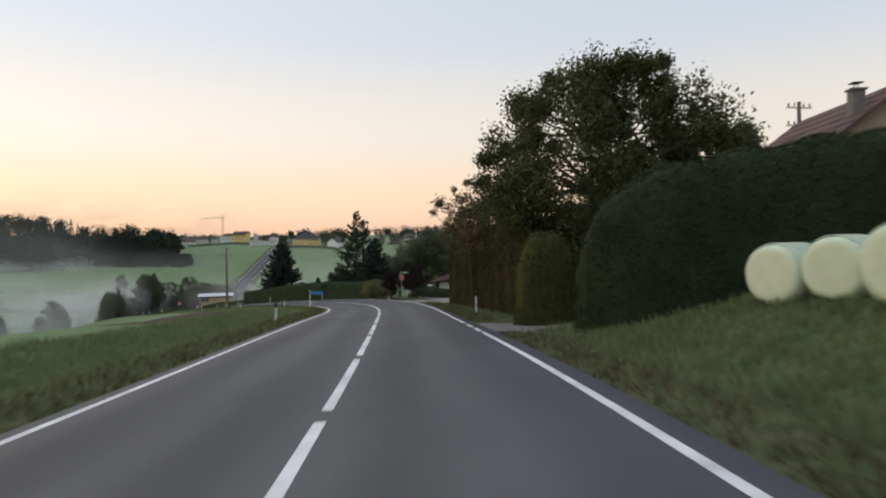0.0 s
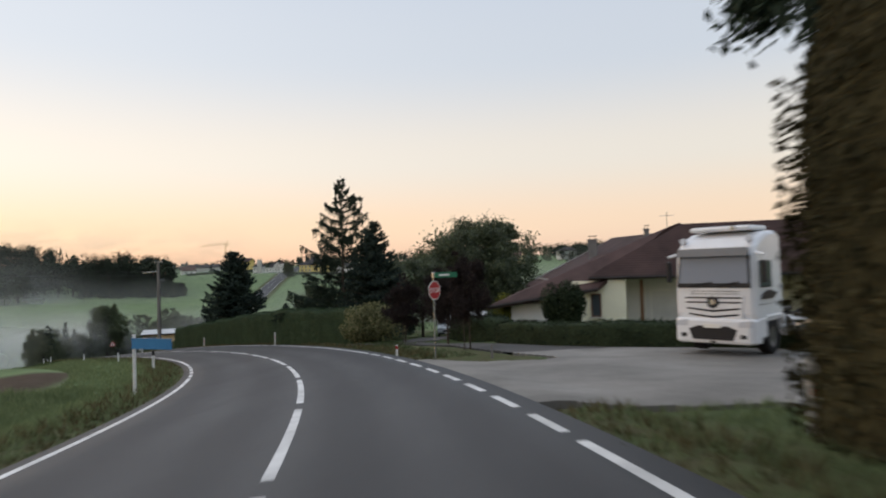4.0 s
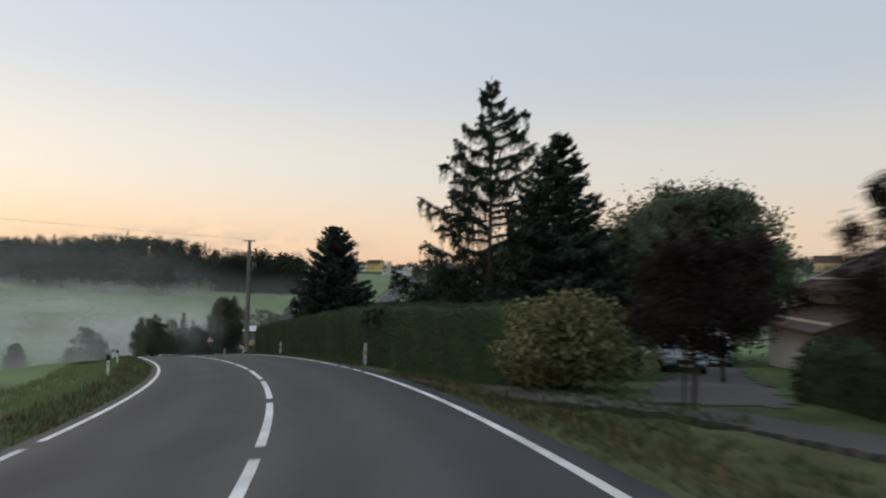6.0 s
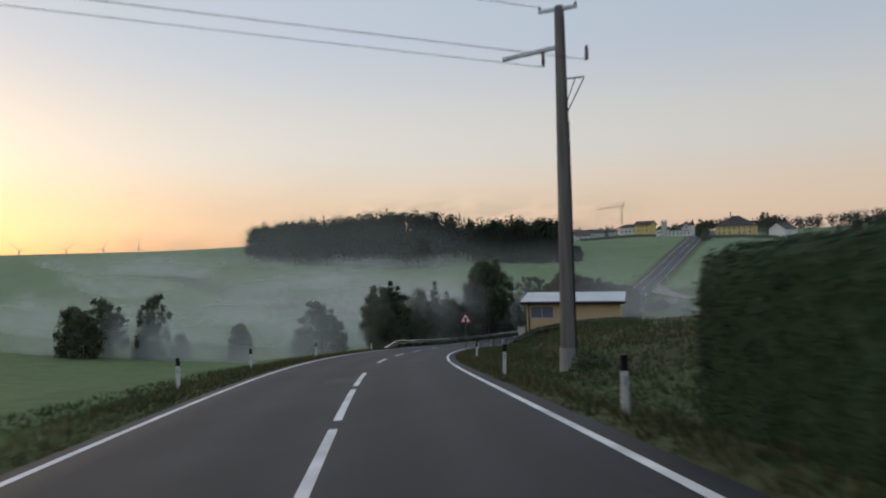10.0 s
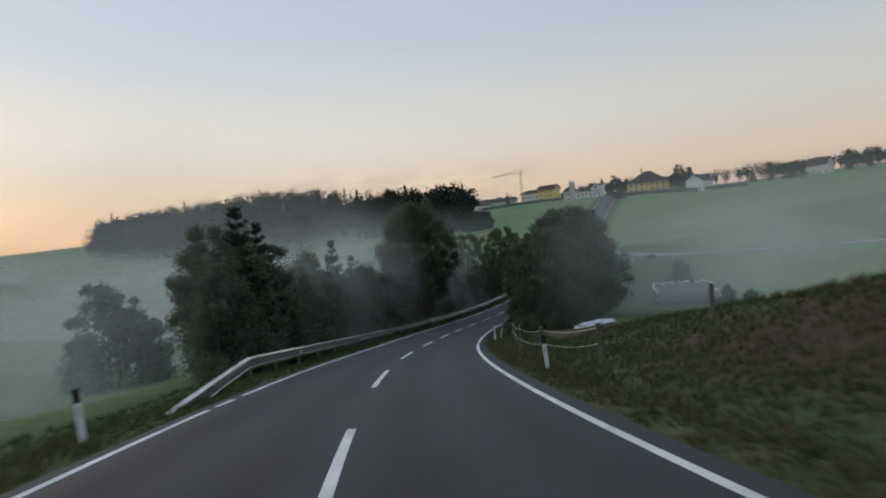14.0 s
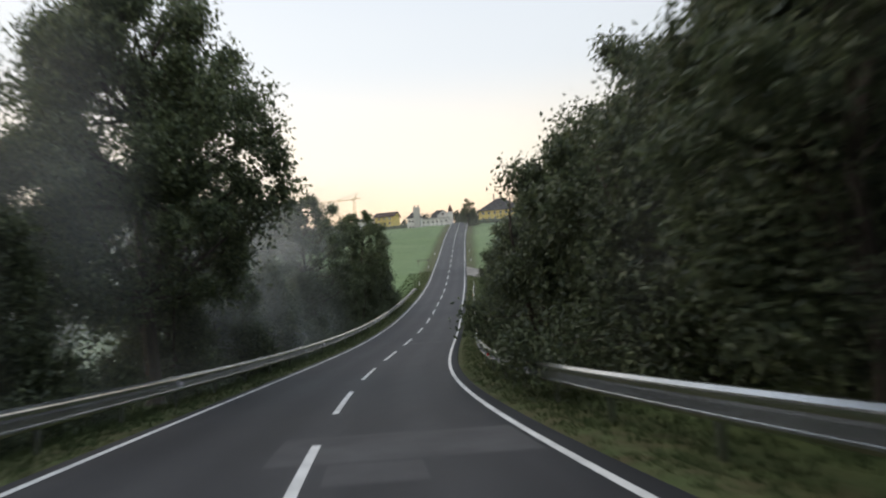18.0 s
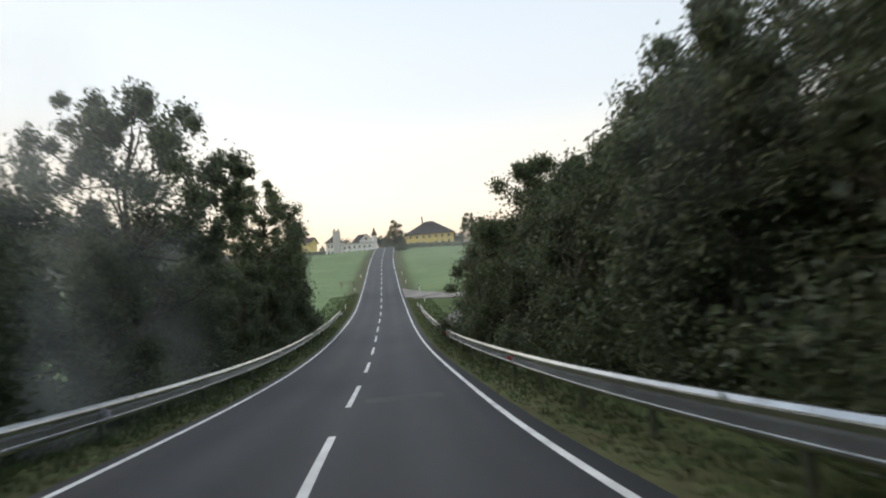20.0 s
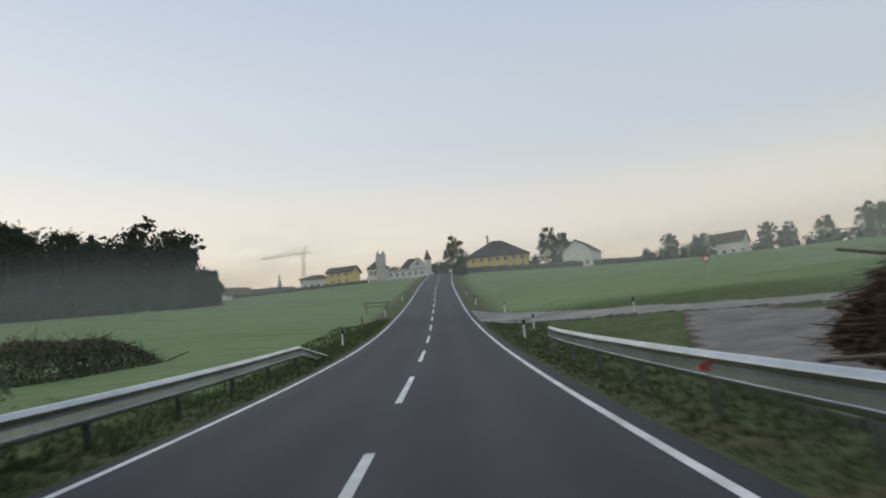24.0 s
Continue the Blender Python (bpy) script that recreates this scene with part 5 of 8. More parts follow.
def hip_roof(w, d, h0, rise, over=0.6, thick=0.2, ridge=None):
    hw, hd = w / 2 + over, d / 2 + over
    r = max(0.0, hw - hd) if ridge is None else ridge / 2
    lo = h0 - rise * over / (d / 2 + over)
    v = [(-hw, -hd, lo), (hw, -hd, lo), (hw, hd, lo), (-hw, hd, lo), (-hw, -hd, lo + thick), (hw, -hd, lo + thick), (hw, hd, lo + thick), (-hw, hd, lo + thick), (-r, 0, h0 + rise), (r, 0, h0 + rise)]
    f = [(0, 3, 2, 1), (0, 1, 5, 4), (1, 2, 6, 5), (2, 3, 7, 6), (3, 0, 4, 7), (4, 5, 9, 8), (5, 6, 9), (6, 7, 8, 9), (7, 4, 8)]
    return v, f


def tile_rows(parent, w, d, h0, rise, over, mat, hip, rows=9, thick=0.2, ridge=None):
    """Raised courses across the two long slopes."""
    hw, hd = w / 2 + over, d / 2 + over
    lo = h0 - rise * over / (d / 2 + (over if hip else 0)) if hip else h0 - rise * over / (d / 2)
    r = (max(0.0, hw - hd) if ridge is None else ridge / 2) if hip else hw
    top = h0 + rise + (0 if hip else thick)
    bot = lo + thick
    for sgn in (-1, 1):
        for k in range(rows):
            t0, t1 = k / rows, (k + 0.96) / rows
            y0, y1 = sgn * hd * (1 - t0), sgn * hd * (1 - t1)
            z0, z1 = bot + (top - bot) * t0, bot + (top - bot) * t1
            x0, x1 = hw + (r - hw) * t0, hw + (r - hw) * t1
            v = [(-x0, y0, z0 + 0.05), (x0, y0, z0 + 0.05), (x1, y1, z1 + 0.012), (-x1, y1, z1 + 0.012), (-x0, y0, z0 + 0.004), (x0, y0, z0 + 0.004)]
            part("tile_course", (v, [(0, 1, 2, 3), (4, 5, 1, 0)] if sgn < 0 else [(0, 3, 2, 1), (4, 0, 1, 5)]), mat, parent)


def walls(w, d, h, peak=0.0, t=0.3):
    """Four walls with thickness; peak: height of the gables over the eaves, on the x sides."""
    hw, hd = w / 2, d / 2
    prof = [(-hd, -1.2), (hd, -1.2), (hd, h)] + ([(0, h + peak)] if peak else []) + [(-hd, h)]
    a = prism(prof, -hw, -hw + t)
    b = prism(prof, hw - t, hw)
    c = prism([(-hd, -1.2), (-hd + t, -1.2), (-hd + t, h), (-hd, h)], -hw + t, hw - t)
    e = prism([(hd - t, -1.2), (hd, -1.2), (hd, h), (hd - t, h)], -hw + t, hw - t)
    return merge(a, b, c, e)


def chimney(parent, x, y, z0, z1, w=0.6, mat=None):
    c = part("chimney", joined(box(x, y, (z0 + z1) / 2, w, w, z1 - z0, 0.02), box(x, y, z1 + 0.05, w + 0.16, w + 0.16, 0.10, 0.01)), mat or BRICK_GREY, parent)
    part("cowl", joined(box(x - w * 0.3, y, z1 + 0.22, 0.04, 0.04, 0.28), box(x + w * 0.3, y, z1 + 0.22, 0.04, 0.04, 0.28), box(x, y, z1 + 0.38, w * 0.95, w * 0.8, 0.05, 0.01)), TRIM_DARK, c)
    return c


def house(name, label, x, y, turn, w, d, h, rise, roof, wall_mat, roof_mat, z=None, over=0.5, wins=(), chim=(), ridge=None, rows=9):
    ob = thing(name, label, "house", x, y, float(land(x, y)) if z is None else z, turn)
    part("wall", walls(w, d, h, rise if roof == "gable" else 0), wall_mat, ob)
    r = part("roof", gable_roof(w, d, h, rise, over) if roof == "gable" else hip_roof(w, d, h, rise, over, ridge=ridge), roof_mat, ob)
    if rows:
        tile_rows(r, w, d, h, rise, over, roof_mat, roof == "hip", rows, 0.22 if roof == "gable" else 0.2, ridge)
    # gutters
    for s in (-1, 1):
        lo = h - rise * over / (d / 2 + (over if roof == "hip" else 0))
        part("gutter", rod((-w / 2 - over, s * (d / 2 + over + 0.06), lo + 0.06), (w / 2 + over, s * (d / 2 + over + 0.06), lo + 0.06), 0.065, sides=8), TRIM_BROWN, ob)
    for wx, wz, ww, wh, face in wins:
        px, py = {"f": (wx, -d / 2), "b": (wx, d / 2), "l": (-w / 2, wx), "r": (w / 2, wx)}[face]
        window(ob, px, py, wz, ww, wh, face)
    for cx, cy, c0, c1 in chim:
        chimney(ob, cx, cy, c0, c1)
    return ob


# first house, behind the tall hedge
house("house", "gabled house with a red-brown tiled roof behind a tall hedge", 22.6, 37.0, 84, 11, 10, 6.1, 3.9, "gable", PLASTER_BROWN, TILE_RED, z=-3.0, over=0.8, wins=((0, 7.0, 1.2, 1.3, "l"), (-2.5, 4.4, 1.2, 1.3, "l"), (2.5, 4.4, 1.2, 1.3, "l"), (-2.5, 1.6, 1.2, 1.3, "l"), (2.5, 1.6, 1.2, 1.3, "l")), chim=((-4.2, 1.6, 8.0, 10.0),))

# second house: a long hipped roof, a garage set back under the eaves and a low wing with a sweeping roof
hz = -7.55
h2 = thing("house", "low house with brown tiled roofs, cream walls and a garage", "house", 9.6, 87.2, hz, -15)


def moved(shape, x, y, z=0.0):
    return np.asarray(shape[0], float) + [x, y, z], shape[1]


RZ, RISE = 3.70, 2.60
hv, hf = hip_roof(25.0, 8.6, RZ, RISE, 1.0, 0.18, ridge=20.5)
r2 = part("roof", ([(-y + 0.2, x + 10.2, z) for x, y, z in hv], hf), TILE_BROWN, h2)
tile_rows(r2, 25.0, 8.6, RZ, RISE, 1.0, TILE_BROWN, True, 24, 0.18, 20.5)
for c in r2.children:
    c.matrix_basis = pose(0.2, 10.2, 0, 0, 0, 90)
for k in range(22):
    # courses on the front hip
    t0, t1 = k / 22, (k + 0.97) / 22
    lo_, hi_ = RZ - 0.49 + 0.18, RZ + RISE
    y0, y1 = -3.3 + 3.25 * t0, -3.3 + 3.25 * t1
    part("tile_course", ([(0.2 - 5.3 * (1 - t0), y0, lo_ + (hi_ - lo_) * t0 + 0.05), (0.2 + 5.3 * (1 - t0), y0, lo_ + (hi_ - lo_) * t0 + 0.05), (0.2 + 5.3 * (1 - t1), y1, lo_ + (hi_ - lo_) * t1 + 0.012), (0.2 - 5.3 * (1 - t1), y1, lo_ + (hi_ - lo_) * t1 + 0.012)], [(0, 1, 2, 3)]), TILE_BROWN, r2)
part("gutter", rod((-5.1, -3.38, RZ - 0.40), (13.5, -3.38, RZ - 0.40), 0.07), TRIM_DARK, h2)
# cross wing running to the side, with its ridge level
part("cross_roof", prism([(-3.3, RZ - 0.49), (0.0, RZ + RISE - 0.18), (12.0, RZ - 0.3), (12.0, RZ - 0.1), (0.0, RZ + RISE + 0.01), (-3.3, RZ - 0.31)], 0.25, 13.5), TILE_BROWN, h2)
for k in range(22):
    t0, t1 = k / 22, (k + 0.97) / 22
    part("tile_course", ([(5.5 * (1 - t0), -3.3 + 3.3 * t0, lo_ + (hi_ - lo_) * t0 + 0.055), (13.5, -3.3 + 3.3 * t0, lo_ + (hi_ - lo_) * t0 + 0.055), (13.5, -3.3 + 3.3 * t1, lo_ + (hi_ - lo_) * t1 + 0.016), (5.5 * (1 - t1), -3.3 + 3.3 * t1, lo_ + (hi_ - lo_) * t1 + 0.016)], [(0, 1, 2, 3)]), TILE_BROWN, h2)
part("cross_wall", moved(walls(8.6, 10.0, RZ - 0.65), 8.7, 5.8), PLASTER_CREAM, h2)
part("soffit", box(0.2, -1.95, RZ - 0.53, 10.2, 2.3, 0.05), PLASTER_GREY, h2)
part("garage_wall", joined(box(-2.42, -0.75, 1.0, 1.38, 0.25, 4.3), box(3.9, -0.75, 1.0, 1.8, 0.25, 4.3), box(0.62, -0.75, 2.78, 4.76, 0.25, 0.70)), PLASTER_WHITE, h2)
part("wall", moved(walls(8.4, 21.5, RZ - 0.60), 0.2, 11.5), PLASTER_CREAM, h2)
part("porch_wall", moved(walls(3.0, 3.6, RZ - 0.56), -4.6, -1.35), PLASTER_CREAM, h2)
window(h2, -4.75, -3.16, 1.75, 0.5, 1.25, "f", TRIM_BROWN, False)
gd = part("garage_door", box(0.62, -0.70, 1.20, 4.6, 0.10, 2.4, 0.02), DOOR_GREY, h2, "pale grey garage door")
for k in range(5):
    part("door_panel", box(0.62, -0.765, 0.28 + 0.47 * k, 4.45, 0.03, 0.43, 0.01), DOOR_GREY, gd)
part("door_frame", joined(box(-1.72, -0.82, 1.2, 0.12, 0.16, 2.5), box(2.96, -0.82, 1.2, 0.12, 0.16, 2.5), box(0.62, -0.82, 2.44, 4.8, 0.16, 0.12)), SIGN_WHITE, h2)
part("roof_post", box(-2.25, -2.5, 1.45, 0.2, 0.2, 3.5, 0.02), TRIM_BROWN, h2, "brown timber post under the eaves")
part("roof_post", box(3.9, -2.5, 1.45, 0.2, 0.2, 3.5, 0.02), TRIM_BROWN, h2, "brown timber post under the eaves")
part("downpipe", rod((-5.78, -1.95, -0.8), (-5.78, -1.95, RZ - 0.4), 0.05), TRIM_BROWN, h2)
# left slope that sweeps far down over a low wing
SWAP = Matrix(((0, 1, 0, 0), (1, 0, 0, 0), (0, 0, 1, 0), (0, 0, 0, 1)))
part("wing_wall", moved(walls(4.0, 21.0, 1.9), -7.6, 11.6), PLASTER_WHITE, h2)
part("front_wall", moved(walls(2.6, 2.0, 1.85), -8.4, -1.8), PLASTER_WHITE, h2)
SL = 4.42 / 10.9
wing = part("wing_roof", prism([(-10.9, 1.75), (0.15, 1.75 + SL * 11.05), (0.15, 1.95 + SL * 11.05), (-10.9, 1.95)], 0.6, 22.0), TILE_BROWN, h2)
wing.matrix_basis = SWAP
for k in range(18):
    x0, x1 = -10.92 + 11.05 * k / 18, -10.92 + 11.05 * (k + 0.95) / 18
    part("tile_course", ([(x0, 0.6, 1.95 + SL * (x0 + 10.9) + 0.045), (x0, 22.0, 1.95 + SL * (x0 + 10.9) + 0.045), (x1, 22.0, 1.95 + SL * (x1 + 10.9) + 0.01), (x1, 0.6, 1.95 + SL * (x1 + 10.9) + 0.01)], [(0, 3, 2, 1)]), TILE_BROWN, h2)
# front slope of the wing, hipped up to the main roof
fv = [(-10.95, 0.62, 1.97), (-0.6, 0.62, 1.97 + SL * 10.35), (-4.6, -3.7, 2.75), (-10.95, -3.7, 1.80)]
part("wing_hip", (fv + [(x, y, z - 0.2) for x, y, z in fv], [(3, 2, 1, 0), (4, 5, 6, 7), (0, 1, 5, 4), (1, 2, 6, 5), (2, 3, 7, 6), (3, 0, 4, 7)]), TILE_BROWN, h2)
fa, fb = np.array(fv[:2]), np.array([fv[3], fv[2]])
for k in range(9):
    q0, q1 = fb + (fa - fb) * (k / 9), fb + (fa - fb) * ((k + 0.95) / 9)
    part("tile_course", ([q0[0] + [0, 0, 0.05], q0[1] + [0, 0, 0.05], q1[1] + [0, 0, 0.014], q1[0] + [0, 0, 0.014]], [(0, 1, 2, 3)]), TILE_BROWN, h2)
part("barge_board", rod((-10.95, -3.74, 1.74), (-4.6, -3.74, 2.68), 0.07), TRIM_DARK, h2)
chimney(h2, -6.3, 20.5, 3.4, 6.2, 0.8)
chimney(h2, -1.6, 16.4, 5.4, 6.75, 0.40)
part("aerial", joined(rod((0.2, 19.9, 6.0), (0.2, 19.9, 8.4), 0.04), rod((-0.4, 19.9, 8.1), (0.8, 19.9, 8.1), 0.02)), STEEL, h2)
part("skylight", box(-6.6, 3.0, 3.88, 0.9, 1.2, 0.10, 0.02), SHEET_ROOF, h2).rotation_euler = (0, radians(-23), 0)

# rear wing: a steeper roof at an angle, over a low lean-to
ra, rb = np.array([-4.8, 29.0, 6.65]), np.array([-0.2, 13.5, 6.4])
ec, ed = np.array([-13.6, 26.6, 2.1]), np.array([-9.0, 11.1, 2.0])
fc, fd = ra + [8.0, 2.4, -4.4], rb + [8.0, 2.4, -4.4]


def slab(a, b, c, d, t=0.2):
    q = [tuple(p) for p in (a, b, c, d)]
    return q + [(x, y, z - t) for x, y, z in q], [(0, 1, 2, 3), (7, 6, 5, 4), (0, 4, 5, 1), (1, 5, 6, 2), (2, 6, 7, 3), (3, 7, 4, 0)]


rear = part("rear_roof", slab(ed, rb, ra, ec), TILE_BROWN, h2)
part("rear_roof", slab(ra, rb, fd, fc), TILE_BROWN, h2)
for k in range(20):
    t0, t1 = k / 20, (k + 0.96) / 20
    q = [ed + (rb - ed) * t0 + [0, 0, 0.05], ed + (rb - ed) * t1 + [0, 0, 0.012], ec + (ra - ec) * t1 + [0, 0, 0.012], ec + (ra - ec) * t0 + [0, 0, 0.05]]
    part("tile_course", (q, [(0, 1, 2, 3)]), TILE_BROWN, rear)
part("rear_gable", slab(ec + [1.0, -0.1, 0.3], ra + [0.1, -0.5, -0.3], ra + [0.1, -0.5, -9.0], ec + [1.0, -0.1, -4.6], -0.3), PLASTER_WHITE, h2)
part("rear_wall", slab(ed + [1.3, 0, 0.4], ec + [1.3, -0.4, 0.4], ec + [1.3, -0.4, -4.6], ed + [1.3, 0, -4.6], -0.3), PLASTER_WHITE, h2)
part("eave_strut", joined(rod((-13.2, 26.2, 2.0), (-12.3, 26.0, 0.9), 0.09), rod((-11.6, 20.6, 2.0), (-10.7, 20.4, 0.9), 0.09)), TRIM_DARK, h2)
part("lean_to_roof", slab((-12.6, 16.0, 0.1), (-8.6, 17.2, 1.7), (-11.6, 27.6, 1.7), (-15.6, 26.4, 0.1), 0.16), TILE_BROWN, h2)
part("lean_to_wall", slab((-11.9, 16.6, 0.3), (-14.7, 26.2, 0.3), (-14.7, 26.2, -2.8), (-11.9, 16.6, -2.8), -0.25), PLASTER_WHITE, h2)

hedge("garden_hedge", "low dark clipped garden hedge before the house", [(-1.4, 80.2), (-0.4, 78.5), (1.0, 75.9), (2.6, 74.1), (5.2, 72.7), (10, 71.1), (18, 68.1)], 0.98, 1.3, LEAF_THUJA, 31, 110, 0.12, 0.35, 0.08)
hedge("garden_hedge", "taller rounded end of a garden hedge at the drive", [(-1.2, 81.5), (-2.2, 83.2), (-3.2, 85.6), (-3.5, 88.4)], 1.25, 1.6, LEAF_THUJA, 32, 120, 0.12, 0.9, 0.08)
bush("cypress_bush", "dense dark evergreen bush against the house wall", 1.85, 82.2, 1.28, 1.3, 3.3, LEAF_THUJA, 33, 9000, 0.14)

# trees and shrubs round the parked cars
maple = at(broad_tree("maple_tree", "large round dark maple tree behind the drive", 25, 12.4, 7.4, 1.6, LEAF_DARK, None, 150, 290, 0.30, 0.10, 0.24, clump=0.24, fill=24), -1.4, 122.0, 1.0, 0)
purple = at(broad_tree("plum_tree", "young purple-leaved plum tree on the verge", 26, 4.7, 1.75, 1.4, LEAF_PURPLE, None, 44, 260, 0.12, 0.34, 0.06, clump=0.34, fill=10), -6.7, 85.4, 0.70, 0)
again(purple, -3.15, 75.6, 0.60, 80, stretch=1.35, label="young purple-leaved plum tree with a loose top")
again(purple, -4.2, 82.3, 0.58, 200, stretch=1.4, label="young purple-leaved plum tree with a slim stem")
again(purple, -4.4, 95.0, 1.1, 120, stretch=0.95, label="dense purple-leaved tree beside the drive")
thin = at(broad_tree("sapling", "thin sapling with a few leaves at its top", 27, 6.2, 0.7, 3.6, LEAF_PURPLE, BARK, 9, 40, 0.15, 0.6, 0.035, clump=0.35), -3.4, 75.4, 0.74, 0)
again(thin, -4.25, 82.5, 0.73, 140)
again(thin, -6.85, 85.6, 0.72, 260)
bush("yellow_shrub", "small yellow-green shrub by the parked cars", -0.9, 88.5, 1.0, 1.0, 2.9, LEAF_YELLOW, 34, 1800, 0.13)
bush("variegated_bush", "big rounded cream and green leaved bush", -9.2, 89.6, 2.3, 2.0, 2.55, LEAF_VARIEGATED, 35, 9000, 0.14, lumps=16)

spruce = at(weeping_spruce("weeping_spruce", "tall spruce with drooping ragged branches", 41, 13.9, 5.5, NEEDLES, 64), -13.35, 103.4, 1.0, 0)
fir = at(conifer("fir_tree", "dense dark pointed fir tree behind the hedge", 42, 8.9, 3.3, NEEDLES_FIR, 28, 17, 0.18, 0.0, 0.24, 0.23, 0.05, 1.25), -9.8, 96.5, 1.0, 0)
small = at(conifer("fir_tree", "broad dark fir tree standing over the hedge", 43, 10.9, 5.0, NEEDLES_FIR, 26, 24, 0.16, 0.0, 0.42, 0.29, 0.05, 1.6), -31.2, 128.6, 1.0, 0)
for x, y, sc in ((-20.5, 117, 0.34), (-22.5, 119.5, 0.42), (-16, 112, 0.30)):
    again(fir, x, y, sc, x * 40, label="small young fir tree behind the hedge")

wl = [on_road(s, d)[:2] for s, d in ((89.8, 7.2), (94.5, 6.4), (102, 6.1), (110, 6.05), (118, 6.05), (126, 6.1), (131, 6.2), (135.6, 6.4))]
for x, y, sc, turn in ((-9.6, 104.0, 0.74, 40), (-6.6, 101.5, 0.70, 110), (-16.8, 109.5, 0.56, 200), (-12.2, 108.0, 0.66, 290)):
    again(dark_a, x, y, sc, turn)
hedge("laurel_hedge", "long straight clipped dark green hedge along the road", wl, (2.25, 2.78, 2.76, 2.6, 2.55), 1.5, LEAF_LAUREL, 36, 300, 0.075, 0.12, 0.07)


# ---- signs ----
def post_round(parent, z0, z1, r=0.03):
    return part("post", rod((0, 0, z0), (0, 0, z1), r, sides=12), STEEL, parent)


def plate(points, y0, y1):
    n = len(points)
    v = [(x, y0, z) for x, z in points] + [(x, y1, z) for x, z in points]
    return v, [tuple(range(n)), tuple(range(2 * n - 1, n - 1, -1))] + [(i, i + n, (i + 1) % n + n, (i + 1) % n) for i in range(n)]


def lettering(text, size, parent, x, y, z, mat, name="lettering"):
    """Flat letters in the built-in font, standing upright and read from -y."""
    cu = bpy.data.curves.new(name, "FONT")
    cu.body, cu.size, cu.align_x, cu.align_y, cu.extrude = text, size, "CENTER", "CENTER", 0.002
    tmp = bpy.data.objects.new(name, cu)
    scene.collection.objects.link(tmp)
    me = bpy.data.meshes.new_from_object(tmp.evaluated_get(bpy.context.evaluated_depsgraph_get()))
    bpy.data.objects.remove(tmp)
    me.materials.clear()
    me.materials.append(mat)
    ob = new(name, me)
    ob.parent = parent
    ob.matrix_basis = pose(x, y, z, 90, 0, 0)
    return ob


st = thing("stop_sign", "faded red stop sign on a grey post with a street sign", "road sign", -4.45, 70.7, float(land(-4.45, 70.7)), 54)
post_round(st, -0.4, 3.05)
oct_ = lambda r: [(r * math.cos(radians(22.5 + 45 * k)), 2.42 + r * math.sin(radians(22.5 + 45 * k))) for k in range(8)]
sf = part("sign_plate", plate(oct_(0.345), -0.05, -0.035), SIGN_WHITE, st)
part("red_field", plate(oct_(0.318), -0.056, -0.05), RED, sf)
lettering("STOP", 0.235, sf, 0, -0.058, 2.42, SIGN_WHITE)
ns = part("street_sign", box(0.47, -0.03, 2.95, 0.94, 0.02, 0.19, 0.004), SIGN_GREEN, st, "green street name sign")
ns.rotation_euler = (0, 0, radians(-24))
part("lettering_bar", box(0.42, -0.043, 2.95, 0.42, 0.004, 0.06), SIGN_WHITE, ns)
part("clamp", box(0, -0.01, 2.95, 0.09, 0.09, 0.2, 0.01), STEEL, st)
for x, y, red in ((-2.5, 70.2, False), (-6.05, 73.3, True)):
    ob = thing("marker_post", "short white marker post with a red band" if red else "short pale marker post on the verge", "post", x, y, float(land(x, y)))
    part("post", box(0, 0, 0.15, 0.08, 0.07, 0.66, 0.01), WHITE if red else POLE_WOOD, ob)
    if red:
        part("red_cap", box(0, 0, 0.38, 0.086, 0.076, 0.14, 0.005), RED, ob)

# small blue board on one post, left of the bend
bd = thing("sign_board", "long faded blue sign board on a pale post by the field", "road sign", -13.4, 67.6, float(land(-13.4, 67.6)), -20)
part("post", rod((-0.25, 0.04, -0.4), (-0.25, 0.04, 1.85), 0.05), WHITE, bd)
part("panel", box(0.52, -0.03, 1.58, 1.55, 0.03, 0.27, 0.008), SIGN_BLUE, bd, "faded blue panel")
part("rim", joined(box(0.52, -0.035, 1.725, 1.59, 0.05, 0.03), box(0.52, -0.035, 1.435, 1.59, 0.05, 0.03)), SIGN_BLUE, bd)

ws = thing("warning_sign", "red-edged triangular crossroads warning sign on a post", "road sign", -65.4, 164.4, float(land(-65.4, 164.4)), 24)
post_round(ws, -0.4, 3.1)
tri = lambda r, z=2.82: [(r * math.sin(radians(a)), z + r * math.cos(radians(a))) for k in range(3) for a in (120 * k - 5, 120 * k + 5)]
tp = part("sign_plate", plate(tri(0.56), -0.05, -0.035), RED, ws)
part("white_field", plate(tri(0.37), -0.056, -0.05), SIGN_WHITE, tp)
cross = joined(box(0, -0.058, 2.77, 0.12, 0.005, 0.30), box(0, -0.0585, 2.82, 0.30, 0.005, 0.075))
part("crossroads_mark", cross, BLACK, tp)
part("arrow_head", plate([(-0.09, 2.88), (0.09, 2.88), (0.07, 2.95), (0, 3.01), (-0.07, 2.95)], -0.061, -0.0552), BLACK, tp)
part("arrow_foot", plate([(-0.10, 2.61), (-0.04, 2.64), (0, 2.61), (0.04, 2.64), (0.10, 2.61), (0.06, 2.72), (-0.06, 2.72)], -0.061, -0.0552), BLACK, tp)

# ---- utility pole with its cables ----
px0, py0 = -45.3, 138.8
pz0 = float(land(px0, py0))
PT = -1.35 - pz0
up_ = thing("utility_pole", "tall grey wooden utility pole with crossarms", "utility pole", px0, py0, pz0, 12)
part("pole", rod((0, 0, -0.6), (0.05, 0, PT), 0.27, 0.17, 16), POLE_WOOD, up_)
